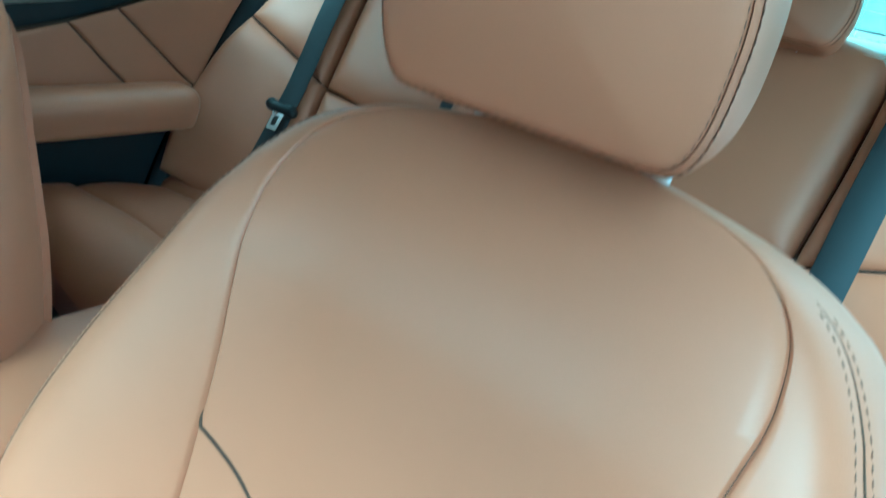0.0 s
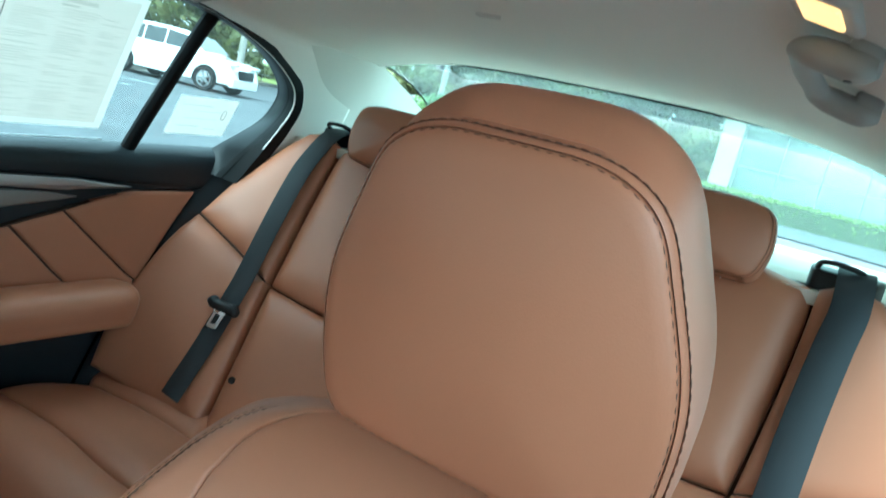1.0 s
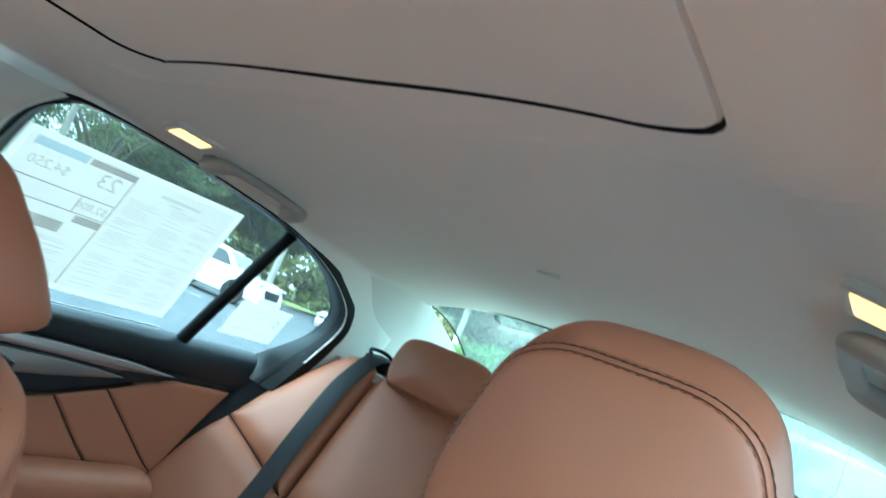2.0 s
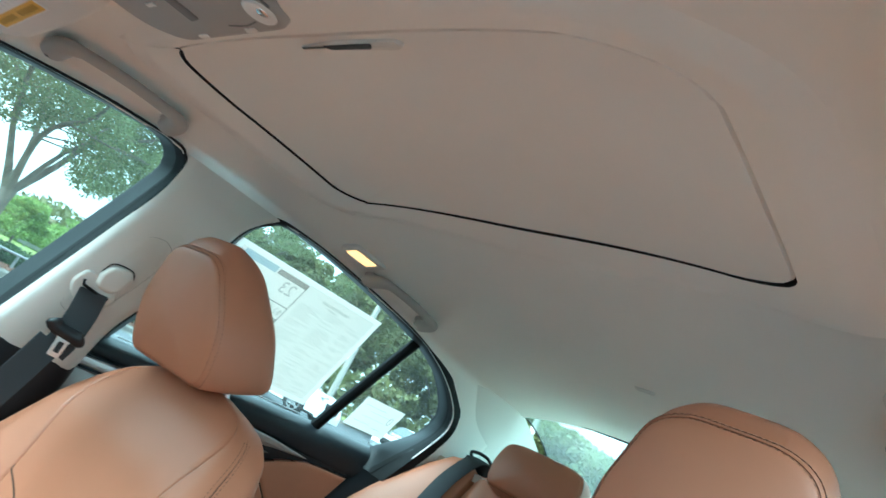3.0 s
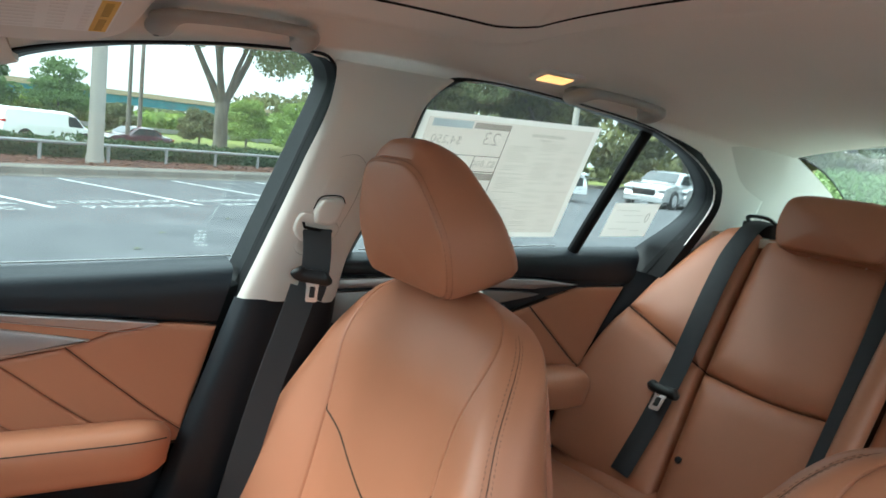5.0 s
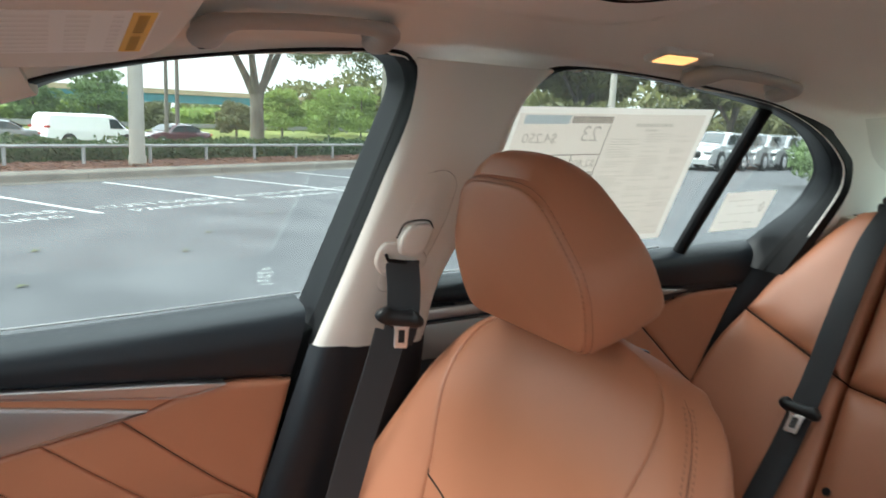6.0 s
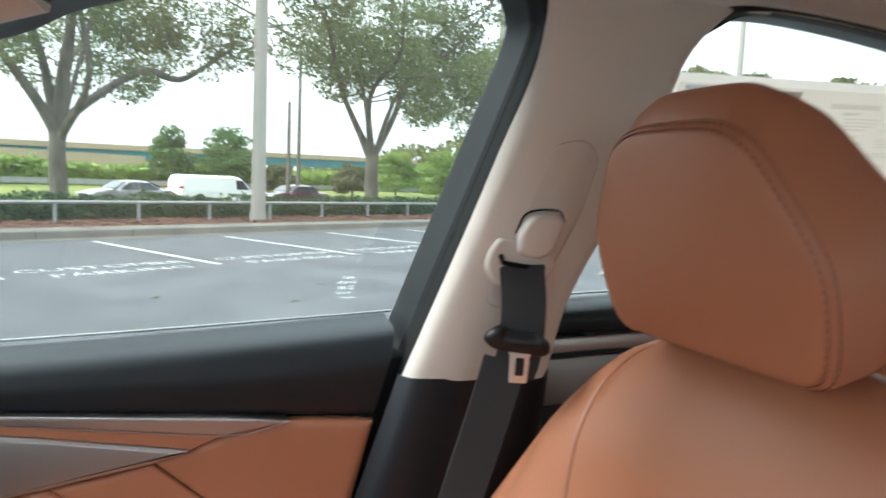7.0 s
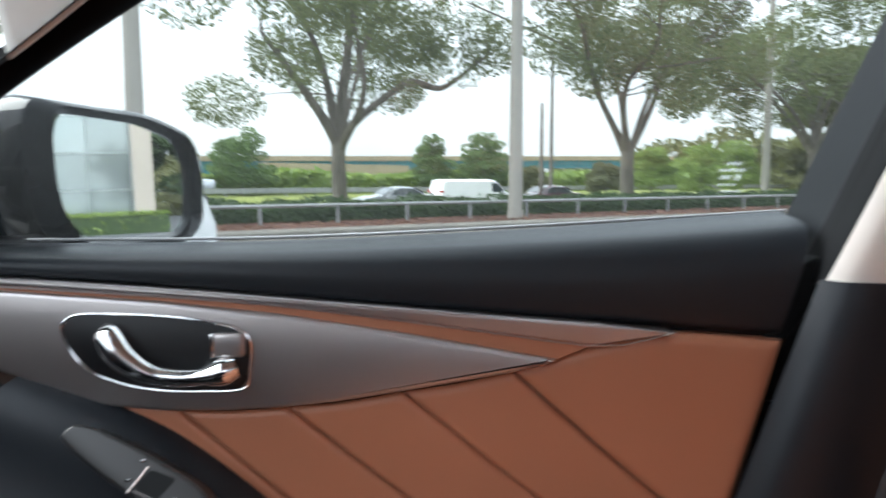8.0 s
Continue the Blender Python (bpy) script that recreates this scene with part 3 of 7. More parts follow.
# sunroof shade: lies a little above the headliner, with a dark gap all round
sunroof = thing("sunroof", (0, 0.38, 1.385), "closed sunroof with beige cloth shade and recessed grip", "sunroof", kind="structure")


def lifted(a, b, o):
    return (a, b, liner_z(a, b) + o)


shade_outline = SUN_OUT


def outline_at(angle_pts, n):
    return smooth_path([(a, b, 0) for a, b in angle_pts], n, closed=True)[:, :2]


ring = outline_at(shade_outline, 160)
centre = np.array([SR_MID, (SR_Y0 + SR_Y1) / 2])


def ring_rows(levels):
    rows = []
    for scale, drop, out in levels:
        rows.append([lifted(*(centre + (p - centre) * scale + (p - centre) / np.linalg.norm(p - centre) * out), drop) for p in ring])
    return np.array(rows)


part("sunshade", join(grid(ring_rows([(0.0, 0.004, 0), (0.3, 0.004, 0), (0.6, 0.004, 0), (0.8, 0.004, 0), (0.93, 0.003, 0), (1.0, 0.002, -0.005), (1.0, 0.005, -0.0018), (1.0, 0.015, -0.0014)]), cu=True)), SHADE_CLOTH, sunroof, "beige cloth sliding shade")
gap_v, gap_f = grid(ring_rows([(1.0, 0.0155, -0.004), (1.0, 0.0155, 0.0004), (1.0, 0.002, 0.0004), (1.0, 0.0008, 0.0014)]), cu=True)
# the rubber shows along the rear and the passenger's side; elsewhere cloth is drawn over it
dark_cols = {i for i in range(160) if ring[i][1] > 0.50 or ring[i][0] < SR_MID - 0.30}
part("gap_seal", (gap_v, [q for q in gap_f if all(i % 160 in dark_cols for i in q)]), RUBBER, sunroof, "black rubber seal")
part("gap_edge", (gap_v, [q for q in gap_f if not all(i % 160 in dark_cols for i in q)]), LINER, sunroof)
part("opening_lip", grid(ring_rows([(1.0, 0.0008, 0.0014), (1.0, 0.0003, 0.004), (1.0, -0.0010, 0.012), (1.0, -0.0032, 0.024), (1.0, -0.0056, 0.036), (1.0, -0.0068, 0.043), (1.0, -0.0070, 0.049), (1.0, -0.0052, 0.060), (1.0, -0.0020, 0.075), (1.0, 0.0012, 0.090)]), cu=True), LINER, sunroof)
SR_Y0 = 0.184
grip = [(-0.055, SR_Y0 + 0.006), (0.015, SR_Y0 - 0.001), (0.105, SR_Y0 + 0.001), (0.112, SR_Y0 + 0.008), (0.10, SR_Y0 + 0.014), (0.02, SR_Y0 + 0.012)]
part("grip", slab(rounded(grip, 0.006), lambda a, b, o: lifted(a, b, 0.002 - o), 0.003, -0.004, 0.002), TRIM, sunroof, "beige plastic finger grip")
part("grip_slot", slab(rounded([(-0.01, SR_Y0 + 0.003), (0.07, SR_Y0 + 0.002), (0.066, SR_Y0 + 0.009), (0.0, SR_Y0 + 0.009)], 0.003), lambda a, b, o: lifted(a, b, 0.002 - o), 0.0042, 0.001, 0.0), PLASTIC_BLACK, sunroof, "dark finger slot")


# ---- window seals, panes and pillars ----
def paired(hole, glass, n):
    """n points along the pane's edge and their partners on the trim's edge, both open curves in (y, z)."""
    b = smooth_path([(y, z, 0) for y, z in glass], n)[:, :2]
    h = smooth_path([(y, z, 0) for y, z in hole], 900)[:, :2]
    idx = np.array([float(np.argmin(((h - p) ** 2).sum(1))) for p in b])
    idx = np.maximum.accumulate(idx)
    for _ in range(6):
        idx[1:-1] = (idx[:-2] + 2 * idx[1:-1] + idx[2:]) / 4
    k = np.arange(900)
    a = np.stack([np.interp(idx, k, h[:, 0]), np.interp(idx, k, h[:, 1])], 1)
    return a, b


FRONT_HOLE_RUN = FRONT_HOLE[2:] + [(0.300, 0.955), (0.283, 0.90)]
FRONT_GLASS_RUN = [(-0.447, 0.90)] + FRONT_GLASS[3:] + [(0.311, 1.01), (0.300, 0.960), (0.284, 0.905)]
REAR_HOLE_RUN = REAR_HOLE
REAR_GLASS_RUN = [(0.515, 0.91)] + REAR_GLASS[:-1] + [(1.27, 0.96)]


def seal(hole, glass, lo, hi, flange, n=170):
    """A strip between the trim's edge (0) and the pane (1), from lo to hi of the way: rubber lip, ridge and painted frame."""
    a, b = paired(hole, glass, n)
    c = b.mean(0)
    tang = np.gradient(a, axis=0)
    out = np.stack([tang[:, 1], -tang[:, 0]], 1)
    out /= np.maximum(np.linalg.norm(out, axis=1, keepdims=True), 1e-9)
    out *= np.sign(((a - c) * out).sum(1, keepdims=True))
    prof = [(0.0, -0.007, flange), (0.0, -0.002, 0.006), (0.0, 0.003, 0.003), (0.0, 0.0055, 0.0015), (0.05, 0.0065, 0.0), (0.16, 0.005, 0.0), (0.22, -0.001, 0.0), (0.30, 0.0, 0.0), (0.36, 0.006, 0.0), (0.41, 0.0075, 0.0), (0.46, 0.003, 0.0), (0.50, -0.002, 0.0), (0.70, 0.0005, 0.0), (0.92, 0.001, 0.0), (0.98, 0.003, 0.0), (1.04, 0.0, 0.0)]
    rows = []
    for t, inn, wide in prof:
        if not lo <= t <= hi:
            continue
        # round the rear quarter the rubber is broader
        broad = np.clip((a[:, :1] - 1.12) / 0.16, 0, 1) * 0.020 if 0.0 < wide < 0.01 else 0.0
        p = a + (b - a) * t + out * (wide + broad)
        x = np.array([trim_x(z0) + (glass_x(z1) - 0.004 - trim_x(z0)) * t for z0, z1 in zip(a[:, 1], b[:, 1])])
        rows.append(np.stack([-(x - inn), p[:, 0], p[:, 1]], 1))
    return grid(np.array(rows))


def window(name, hole, glass, side, label):
    w = thing(name, (-0.7 * side, np.mean([p[0] for p in glass]), 0.98), label, "window", kind="structure")
    turn = (lambda q: q) if side > 0 else mirrored
    runs = (FRONT_HOLE_RUN, FRONT_GLASS_RUN) if hole is FRONT_HOLE else (REAR_HOLE_RUN, REAR_GLASS_RUN)
    part("seal", turn(seal(*runs, 0.0, 0.46, 0.014 if hole is FRONT_HOLE else 0.045)), RUBBER, w, "black rubber window seal")
    part("window_frame", turn(seal(*runs, 0.46, 1.1, 0.0)), FRAME_GREY, w, "dark grey painted window frame")
    out = [tuple(p) for p in smooth_path([(y, z, 0) for y, z in grown(glass, 0.006)], 90, closed=True)[:, :2]]
    g = part("pane", turn(slab(out, lambda a, b, o: (-(glass_x(b) + o), a, b), 0.004, 0.0, 0.0)), GLASS_SIDE, w, "clear side glass", smooth=False)
    g.visible_shadow = False
    return w


win_front = window("window_1", FRONT_HOLE, FRONT_GLASS, 1, "front passenger side window with black rubber seal")
win_rear = window("window_2", REAR_HOLE, REAR_GLASS, 1, "rear side window with black seal and divider bar")
bar = [(-(glass_x(z) - 0.012), y, z) for y, z in ((1.094, 0.985), (1.104, 1.06), (1.118, 1.15), (1.134, 1.25), (1.146, 1.30))]
part("divider_bar", tube(smooth_path(bar, 20), 0.016, 10, flat=0.75, up=(1, 0, 0)), RUBBER, win_rear, "slim black divider bar")
part("pane_edge", tube([(-(glass_x(z) - 0.002), y, z) for y, z in smooth_path([(1.04, 1.0045), (0.8, 0.994), (0.545, 0.982)], 12)], 0.0015, 6), GALV, win_rear)
part("pane_edge", tube([(-(glass_x(z) - 0.002), y, z) for y, z in smooth_path([(0.297, 0.9635), (0.03, 0.9475), (-0.20, 0.9375), (-0.44, 0.9355)], 14)], 0.0015, 6), GALV, win_front)

# upper B pillar trim, a bowed moulding between the two doors
B_FRONT = curve_at([0.905, 1.017, 1.145, 1.262, 1.30, 1.33], [0.283, 0.314, 0.348, 0.374, 0.371, 0.356])
B_REAR = curve_at([0.905, 0.994, 1.11, 1.205, 1.274, 1.31, 1.33], [0.456, 0.460, 0.497, 0.520, 0.540, 0.575, 0.60])


def pillar_bow(s, z):
    """How far the trim swells into the cabin: a broad roll at its front edge, a tight one at the rear."""
    roll = math.sqrt(max(0.0, 1 - (1 - min(1.0, max(s, 0.0) / 0.34)) ** 2)) if s < 0.5 else 1 - max(0.0, (s - 0.82) / 0.18) ** 3
    return 0.024 * roll * min(1.0, (1.345 - z) / 0.07)


def b_pillar_patch(z0, z1, lift, inset=0.0, nz=40, ny=28):
    rows = []
    for z in np.linspace(z0, z1, nz):
        f, r = B_FRONT(z) - 0.004 + inset, B_REAR(z) + 0.004 - inset
        row = []
        for s in np.linspace(0, 1, ny):
            bow = pillar_bow(s, z)
            row.append((-(trim_x(z) - bow - lift), f + (r - f) * s, z))
        rows.append(row)
    return np.array(rows)


def b_pillar(side, label):
    w = thing("pillar_trim", (-0.67 * side, 0.37, 0.905), label, "pillar trim", kind="structure")
    turn = (lambda q: q) if side > 0 else mirrored
    part("upper_cover", turn(shell(b_pillar_patch(0.905, 1.309, 0.005), 0.004)), TRIM, w, "light beige plastic upper cover")
    rows = []
    for z in np.linspace(0.40, 0.912, 30):
        k = (0.912 - z) / 0.512
        f, r = 0.278 - 0.16 * k, 0.462 - 0.02 * k
        rows.append([(-(0.671 - 0.028 * (1 - (2 * s - 1) ** 6) ** 0.5 + 0.02 * k), f + (r - f) * s, z) for s in np.linspace(0, 1, 26)])
    part("lower_cover", turn(shell(np.array(rows), 0.004)), BLACK, w, "black plastic lower cover")
    return w


pillar = b_pillar(1, "beige upper and black lower centre pillar trim")


def pillar_out(a, b, o):
    s = (a - B_FRONT(b)) / (B_REAR(b) - B_FRONT(b))
    bow = pillar_bow(s, b)
    return (-(trim_x(b) - bow - 0.003 - o), a, b)


slider = rounded([(0.352, 1.005), (0.362, 1.10), (0.392, 1.165), (0.428, 1.172), (0.448, 1.155), (0.442, 1.10), (0.415, 1.02), (0.392, 0.995), (0.362, 0.995)], 0.02, 5)
part("slider_panel", slab(slider, pillar_out, 0.0022, -0.004, 0.0012), TRIM, pillar, "beige oval slider panel")
part("slider_joint", tube([pillar_out(a, b, 0.0012) for a, b in smooth_path([(p[0], p[1]) for p in slider], 90, closed=True)], 0.0009, 6, closed=True), SEAM, pillar)

# front belt with its ring, tongue and slider box
belt = thing("seat_belt", (-0.60, 0.30, 0.45), "black front seat belt hanging from the centre pillar with steel tongue", "seat belt", "seat belts")
box = thing("belt_adjuster", (-0.60, 0.395, 1.075), "beige plastic belt height adjuster on the centre pillar", "belt adjuster")
part("button", slab(rounded([(0.374, 1.052), (0.370, 1.075), (0.380, 1.094), (0.412, 1.097), (0.421, 1.088), (0.414, 1.056), (0.400, 1.048)], 0.008, 4), pillar_out, 0.016, -0.002, 0.007, 4), TRIM, box, "beige rounded push button")
part("button_joint", tube([pillar_out(a, b, 0.003) for a, b in smooth_path([(0.371, 1.075), (0.380, 1.0965), (0.413, 1.0995), (0.4235, 1.088)], 20)], 0.0011, 6), RUBBER, box)
ring_plate = rounded([(0.354, 1.071), (0.347, 1.060), (0.343, 1.044), (0.348, 1.030), (0.362, 1.018), (0.405, 1.020), (0.420, 1.029), (0.425, 1.042), (0.417, 1.054), (0.400, 1.066)], 0.010, 4)
part("guide_ring", slab(ring_plate, pillar_out, 0.0072, 0.0015, 0.005, 4), TRIM, belt, "beige plastic guide ring")
part("ring_slot", tube([pillar_out(*p) for p in ((0.356, 1.053, 0.010), (0.359, 1.045, 0.012), (0.383, 1.041, 0.013), (0.407, 1.039, 0.012))], 0.0026, 8), RUBBER, belt)
across = np.array((0.34, 0.90, -0.10))
up_path = smooth_path([(-0.590, 0.381, 1.042), (-0.583, 0.382, 1.00), (-0.581, 0.379, 0.955), (-0.585, 0.374, 0.93)], 14)
part("upper_webbing", ribbon(up_path, 0.046, 0.0022, across), BELT, belt)
low_path = smooth_path([(-0.586, 0.366, 0.945), (-0.590, 0.350, 0.88), (-0.600, 0.325, 0.78), (-0.615, 0.292, 0.62), (-0.630, 0.262, 0.45)], 24)
part("lower_webbing", ribbon(low_path, 0.046, 0.0022, (0.30, 0.92, 0.2)), BELT, belt)


def tongue(parent, origin, a, d, k=1.0):
    """The plastic bar and steel tongue of a belt: a runs across the webbing, d downwards along it."""
    o, a, d = np.array(origin, float), np.array(a, float), np.array(d, float)
    a, d = a / np.linalg.norm(a), d / np.linalg.norm(d)
    n = np.cross(d, a)

    def at(x, y, z):
        return tuple(o + a * x * k + d * y * (0.5 + 0.5 * k) + n * z)

    bar_path = smooth_path([at(-0.036, -0.012, 0.006), at(-0.028, -0.002, 0.007), at(-0.012, 0.002, 0.007), at(0.012, 0.003, 0.007), at(0.028, 0.003, 0.007), at(0.036, -0.002, 0.006)], 30)
    part("tongue_bar", tube(bar_path, np.interp(np.linspace(0, 1, 30), [0, 0.08, 0.25, 0.75, 0.92, 1], [0.008, 0.0135, 0.0115, 0.0125, 0.0145, 0.009]), 14, flat=0.8, up=tuple(n)), PLASTIC_BLACK, parent, "black plastic tongue bar")
    plate = rounded([(-0.017, 0.006), (0.023, 0.006), (0.016, 0.018), (0.015, 0.050), (-0.010, 0.050), (-0.011, 0.018)], 0.003, 3)
    hole = rounded([(-0.003, 0.020), (0.009, 0.020), (0.009, 0.041), (-0.003, 0.041)], 0.0015, 3)
    t = part("tongue_plate", slab(plate, at, 0.012, 0.0095, 0.0008), STEEL, parent, "steel tongue plate")
    part("tongue_slot", slab(hole, at, 0.0124, 0.0105, 0.0), PLASTIC_BLACK, t)


tongue(belt, (-0.5815, 0.376, 0.968), (0.30, 0.95, -0.02), (0.0, -0.03, -1.0), 0.74)

# A pillar, dashed roof header and windscreen
apil = thing("front_pillar_trim", (-0.66, -0.5, 0.93), "grey beige front pillar trim beside the windscreen", "pillar trim", kind="structure")
apath = smooth_path([(-0.575, -0.06, 1.276), (-0.598, -0.20, 1.228), (-0.628, -0.32, 1.180), (-0.668, -0.46, 1.115), (-0.735, -0.72, 0.975)], 30)
for turn in (lambda q: q, mirrored):
    part("cover", turn(tube(apath, 0.043, 14, flat=0.85)), TRIM, apil)
    part("seal", turn(tube(smooth_path([(-0.667, -0.185, 1.188), (-0.680, -0.245, 1.164), (-0.692, -0.30, 1.138), (-0.712, -0.40, 1.082), (-0.745, -0.56, 0.985)], 24), 0.015, 10)), RUBBER, apil)
screen = thing("windscreen", (0, -0.7, 0.95), "clear laminated windscreen", "windscreen", kind="structure")
ys = np.linspace(0, 1, 12)
sp = np.array([[(x, -0.34 - 0.80 * t + 0.10 * (x / 0.7) ** 2 * 1.0, 1.318 - 0.40 * t - 0.05 * (x / 0.7) ** 2) for x in np.linspace(-0.60 - 0.15 * t, 0.60 + 0.15 * t, 24)] for t in ys])
part("pane", grid(sp), GLASS_SCREEN, screen, "clear glass")

# rear pillars and the rear window
RW_TOP = [(-0.526, 1.520, 1.283), (-0.45, 1.532, 1.303), (-0.25, 1.545, 1.316), (0.0, 1.55, 1.320), (0.25, 1.545, 1.316), (0.45, 1.532, 1.303), (0.526, 1.520, 1.283)]
RW_BOT = [(-0.585, 2.02, 1.105), (-0.42, 2.07, 1.105), (0.0, 2.10, 1.105), (0.42, 2.07, 1.105), (0.585, 2.02, 1.105)]
top_c, bot_c = smooth_path(RW_TOP, 48), smooth_path(RW_BOT, 48)
rear_window = thing("rear_window", (0, 1.8, 1.1), "green tinted sloping rear window with dark border", "rear window", kind="structure")
rp = np.array([top_c + (bot_c - top_c) * t + np.array((0, 0, 0.045)) * math.sin(math.pi * t) for t in np.linspace(0, 1, 16)])
rg = part("pane", shell(rp, 0.004), GLASS_REAR, rear_window, "green tinted glass")
rg.visible_shadow = False
edge_loop = np.vstack([rp[0], rp[1:-1, -1], rp[-1][::-1], rp[1:-1, 0][::-1]])
part("border", tube(edge_loop + np.array((0, 0, -0.004)), 0.0022, 8, closed=True), RUBBER, rear_window, "dark ceramic border")


def rear_quarter(side):
    w = thing("rear_pillar_trim", (-0.62 * side, 1.5, 1.0), "light beige rear pillar trim beside the rear window", "pillar trim", kind="structure")
    turn = (lambda q: q) if side > 0 else mirrored
    # from the rear door opening round to the edge of the rear window
    rows = []
    lead = smooth_path([(-0.555, 1.300, 1.285), (-0.572, 1.365, 1.225), (-0.598, 1.405, 1.150), (-0.618, 1.395, 1.09), (-0.640, 1.355, 1.02), (-0.665, 1.31, 0.95)], 30)
    mid = smooth_path([(-0.508, 1.50, 1.296), (-0.545, 1.56, 1.235), (-0.583, 1.60, 1.17), (-0.610, 1.60, 1.10), (-0.635, 1.58, 1.05), (-0.66, 1.55, 0.95)], 30)
    last = smooth_path([(-0.524, 1.528, 1.286), (-0.548, 1.66, 1.250), (-0.572, 1.80, 1.205), (-0.590, 1.92, 1.155), (-0.600, 2.03, 1.10), (-0.62, 2.05, 0.95)], 30)
    for t in np.linspace(0, 1, 24):
        if t < 0.5:
            rows.append(lead + (mid - lead) * (t * 2))
        else:
            rows.append(mid + (last - mid) * (t * 2 - 1))
    rows = np.array(rows)
    for _ in range(2):
        rows[1:-1] = (rows[:-2] + 2 * rows[1:-1] + rows[2:]) / 4
    part("cover", turn(shell(rows, 0.005)), TRIM, w, "light beige plastic cover")
    return w


for s in (1, -1):
    rear_quarter(s)
shelf = np.array([[(x, y, 1.075 + 0.012 * math.sin((y - 1.42) * 4)) for x in np.linspace(-0.66, 0.66, 30)] for y in np.linspace(1.42, 2.12, 16)])
# the shelf is out of view and works as a reflector below the headliner
solid("parcel_shelf", shell(shelf, 0.02), BOUNCE_FELT, "grey beige felt parcel shelf behind the rear seat", "parcel shelf", kind="structure")

# roof hook at the back of the headliner
hook = thing("coat_hook", (0, 1.10, 1.343), "small grey plastic hook flap in the headliner", "hook")
part("flap", slab(rounded([(-0.022, 1.098), (0.022, 1.098), (0.018, 1.110), (-0.018, 1.110)], 0.005), lambda a, b, o: (a, b, liner_z(a, b) - o), 0.004, -0.004, 0.002), TRIM, hook)


# ---- lamps and grab handles on the roof rail ----
def reading_lamp(side):
    x, y = 0.472 * side, 0.742
    z = liner_z(x, y)
    th = math.atan2(liner_z(0.44, y) - liner_z(0.485, y), 0.045)
    w = thing("reading_lamp", (x, y, z), "lit warm rear reading lamp in a beige frame", "lamp", "reading lamps")

    def at(a, b, o):
        return (x + side * (a * math.cos(th) - o * math.sin(th)), y + b, z - a * math.sin(th) - o * math.cos(th))

    part("frame", slab(rounded([(-0.024, -0.045), (0.024, -0.045), (0.026, 0.050), (-0.026, 0.050)], 0.010), at, 0.007, -0.004, 0.004, 3), TRIM, w, "beige frame")
    part("lens", slab(rounded([(-0.015, -0.034), (0.015, -0.034), (0.015, 0.028), (-0.015, 0.028)], 0.004), at, 0.0095, 0.004, 0.002), LAMP_GLOW, w, "glowing warm lens")
    return w


for s in (-1, 1):
    reading_lamp(s)


def grab_handle(side, y0, y1, dx, label):
    """A folding handle: two feet on the rail and a bowed bar."""
    xr = 0.452 + dx
    w = thing("grab_handle", (side * xr, (y0 + y1) / 2, liner_z(xr, (y0 + y1) / 2) - 0.02), label, "grab handle", "grab handles")
    L = y1 - y0

    def at(y, out, down):
        return (side * (xr + out), y, liner_z(min(xr + out, 0.518), y) - down)

    # a bowed bar on the inner side, its two arms turning out to the rail
    path = smooth_path([at(y0 + 0.006, 0.058, 0.012), at(y0 + 0.008, 0.040, 0.017), at(y0 + 0.010, 0.018, 0.018), at(y0 + 0.022, 0.003, 0.018), at(y0 + 0.05, -0.001, 0.017), at((y0 + y1) / 2, -0.004, 0.017), at(y1 - 0.05, -0.001, 0.017), at(y1 - 0.022, 0.003, 0.018), at(y1 - 0.010, 0.018, 0.018), at(y1 - 0.008, 0.040, 0.017), at(y1 - 0.006, 0.058, 0.012)], 70)
    r = np.interp(np.linspace(0, 1, 70), [0, 0.02, 0.05, 0.16, 0.25, 0.75, 0.84, 0.95, 0.98, 1], [0.010, 0.0155, 0.0185, 0.0175, 0.0115, 0.0115, 0.0175, 0.0185, 0.0155, 0.010])
    part("bar", tube(path, r, 18, flat=0.72, up=(0, 0, 1)), HANDLE_GREY, w)
    for y in (y0 + 0.010, y1 - 0.010):
        p = at(y, 0.046, 0.004)
        part("foot", rbox(p, (0.026, 0.030, 0.020), 0.008, 3), HANDLE_GREY, w)
    q = at(y0 + 0.004, 0.040, 0.0295)
    part("screw_cap", tube([q, (q[0], q[1], q[2] - 0.001)], 0.0032, 10), PLASTIC_BLACK, w)
    return w


grab_handle(-1, 0.095, 0.302, 0.004, "grey beige folding grab handle over the front door")
grab_handle(-1, 0.805, 1.015, 0.007, "grey beige folding grab handle over the rear door")
grab_handle(1, 0.805, 1.020, 0.0, "grey beige folding grab handle over the driver's side rear door")

# sun visor, folded up, with its warning label
visor = thing("sun_visor", (-0.34, -0.07, 1.30), "beige folded sun visor with a printed warning label", "sun visor")


def visor_at(a, b, o):
    return (a, b, 1.310 + 0.175 * (a + 0.35) + 0.10 * b - o)


vis = rounded([(-0.505, -0.14), (-0.20, -0.14), (-0.212, 0.045), (-0.232, 0.062), (-0.33, 0.066), (-0.45, 0.060), (-0.497, 0.030), (-0.512, -0.02)], 0.03, 5)
part("body", slab(vis, visor_at, 0.012, -0.010, 0.008, 4), TRIM, visor)
part("warning_label", slab([(-0.447, -0.12), (-0.322, -0.12), (-0.322, 0.036), (-0.447, 0.036)], visor_at, 0.0126, 0.0110, 0.0), LABEL_WHITE, visor, "white printed warning label", smooth=False)
part("yellow_band", slab([(-0.444, 0.016), (-0.325, 0.016), (-0.325, 0.034), (-0.444, 0.034)], visor_at, 0.0131, 0.0115, 0.0), INK_YELLOW, visor, "yellow warning band", smooth=False)
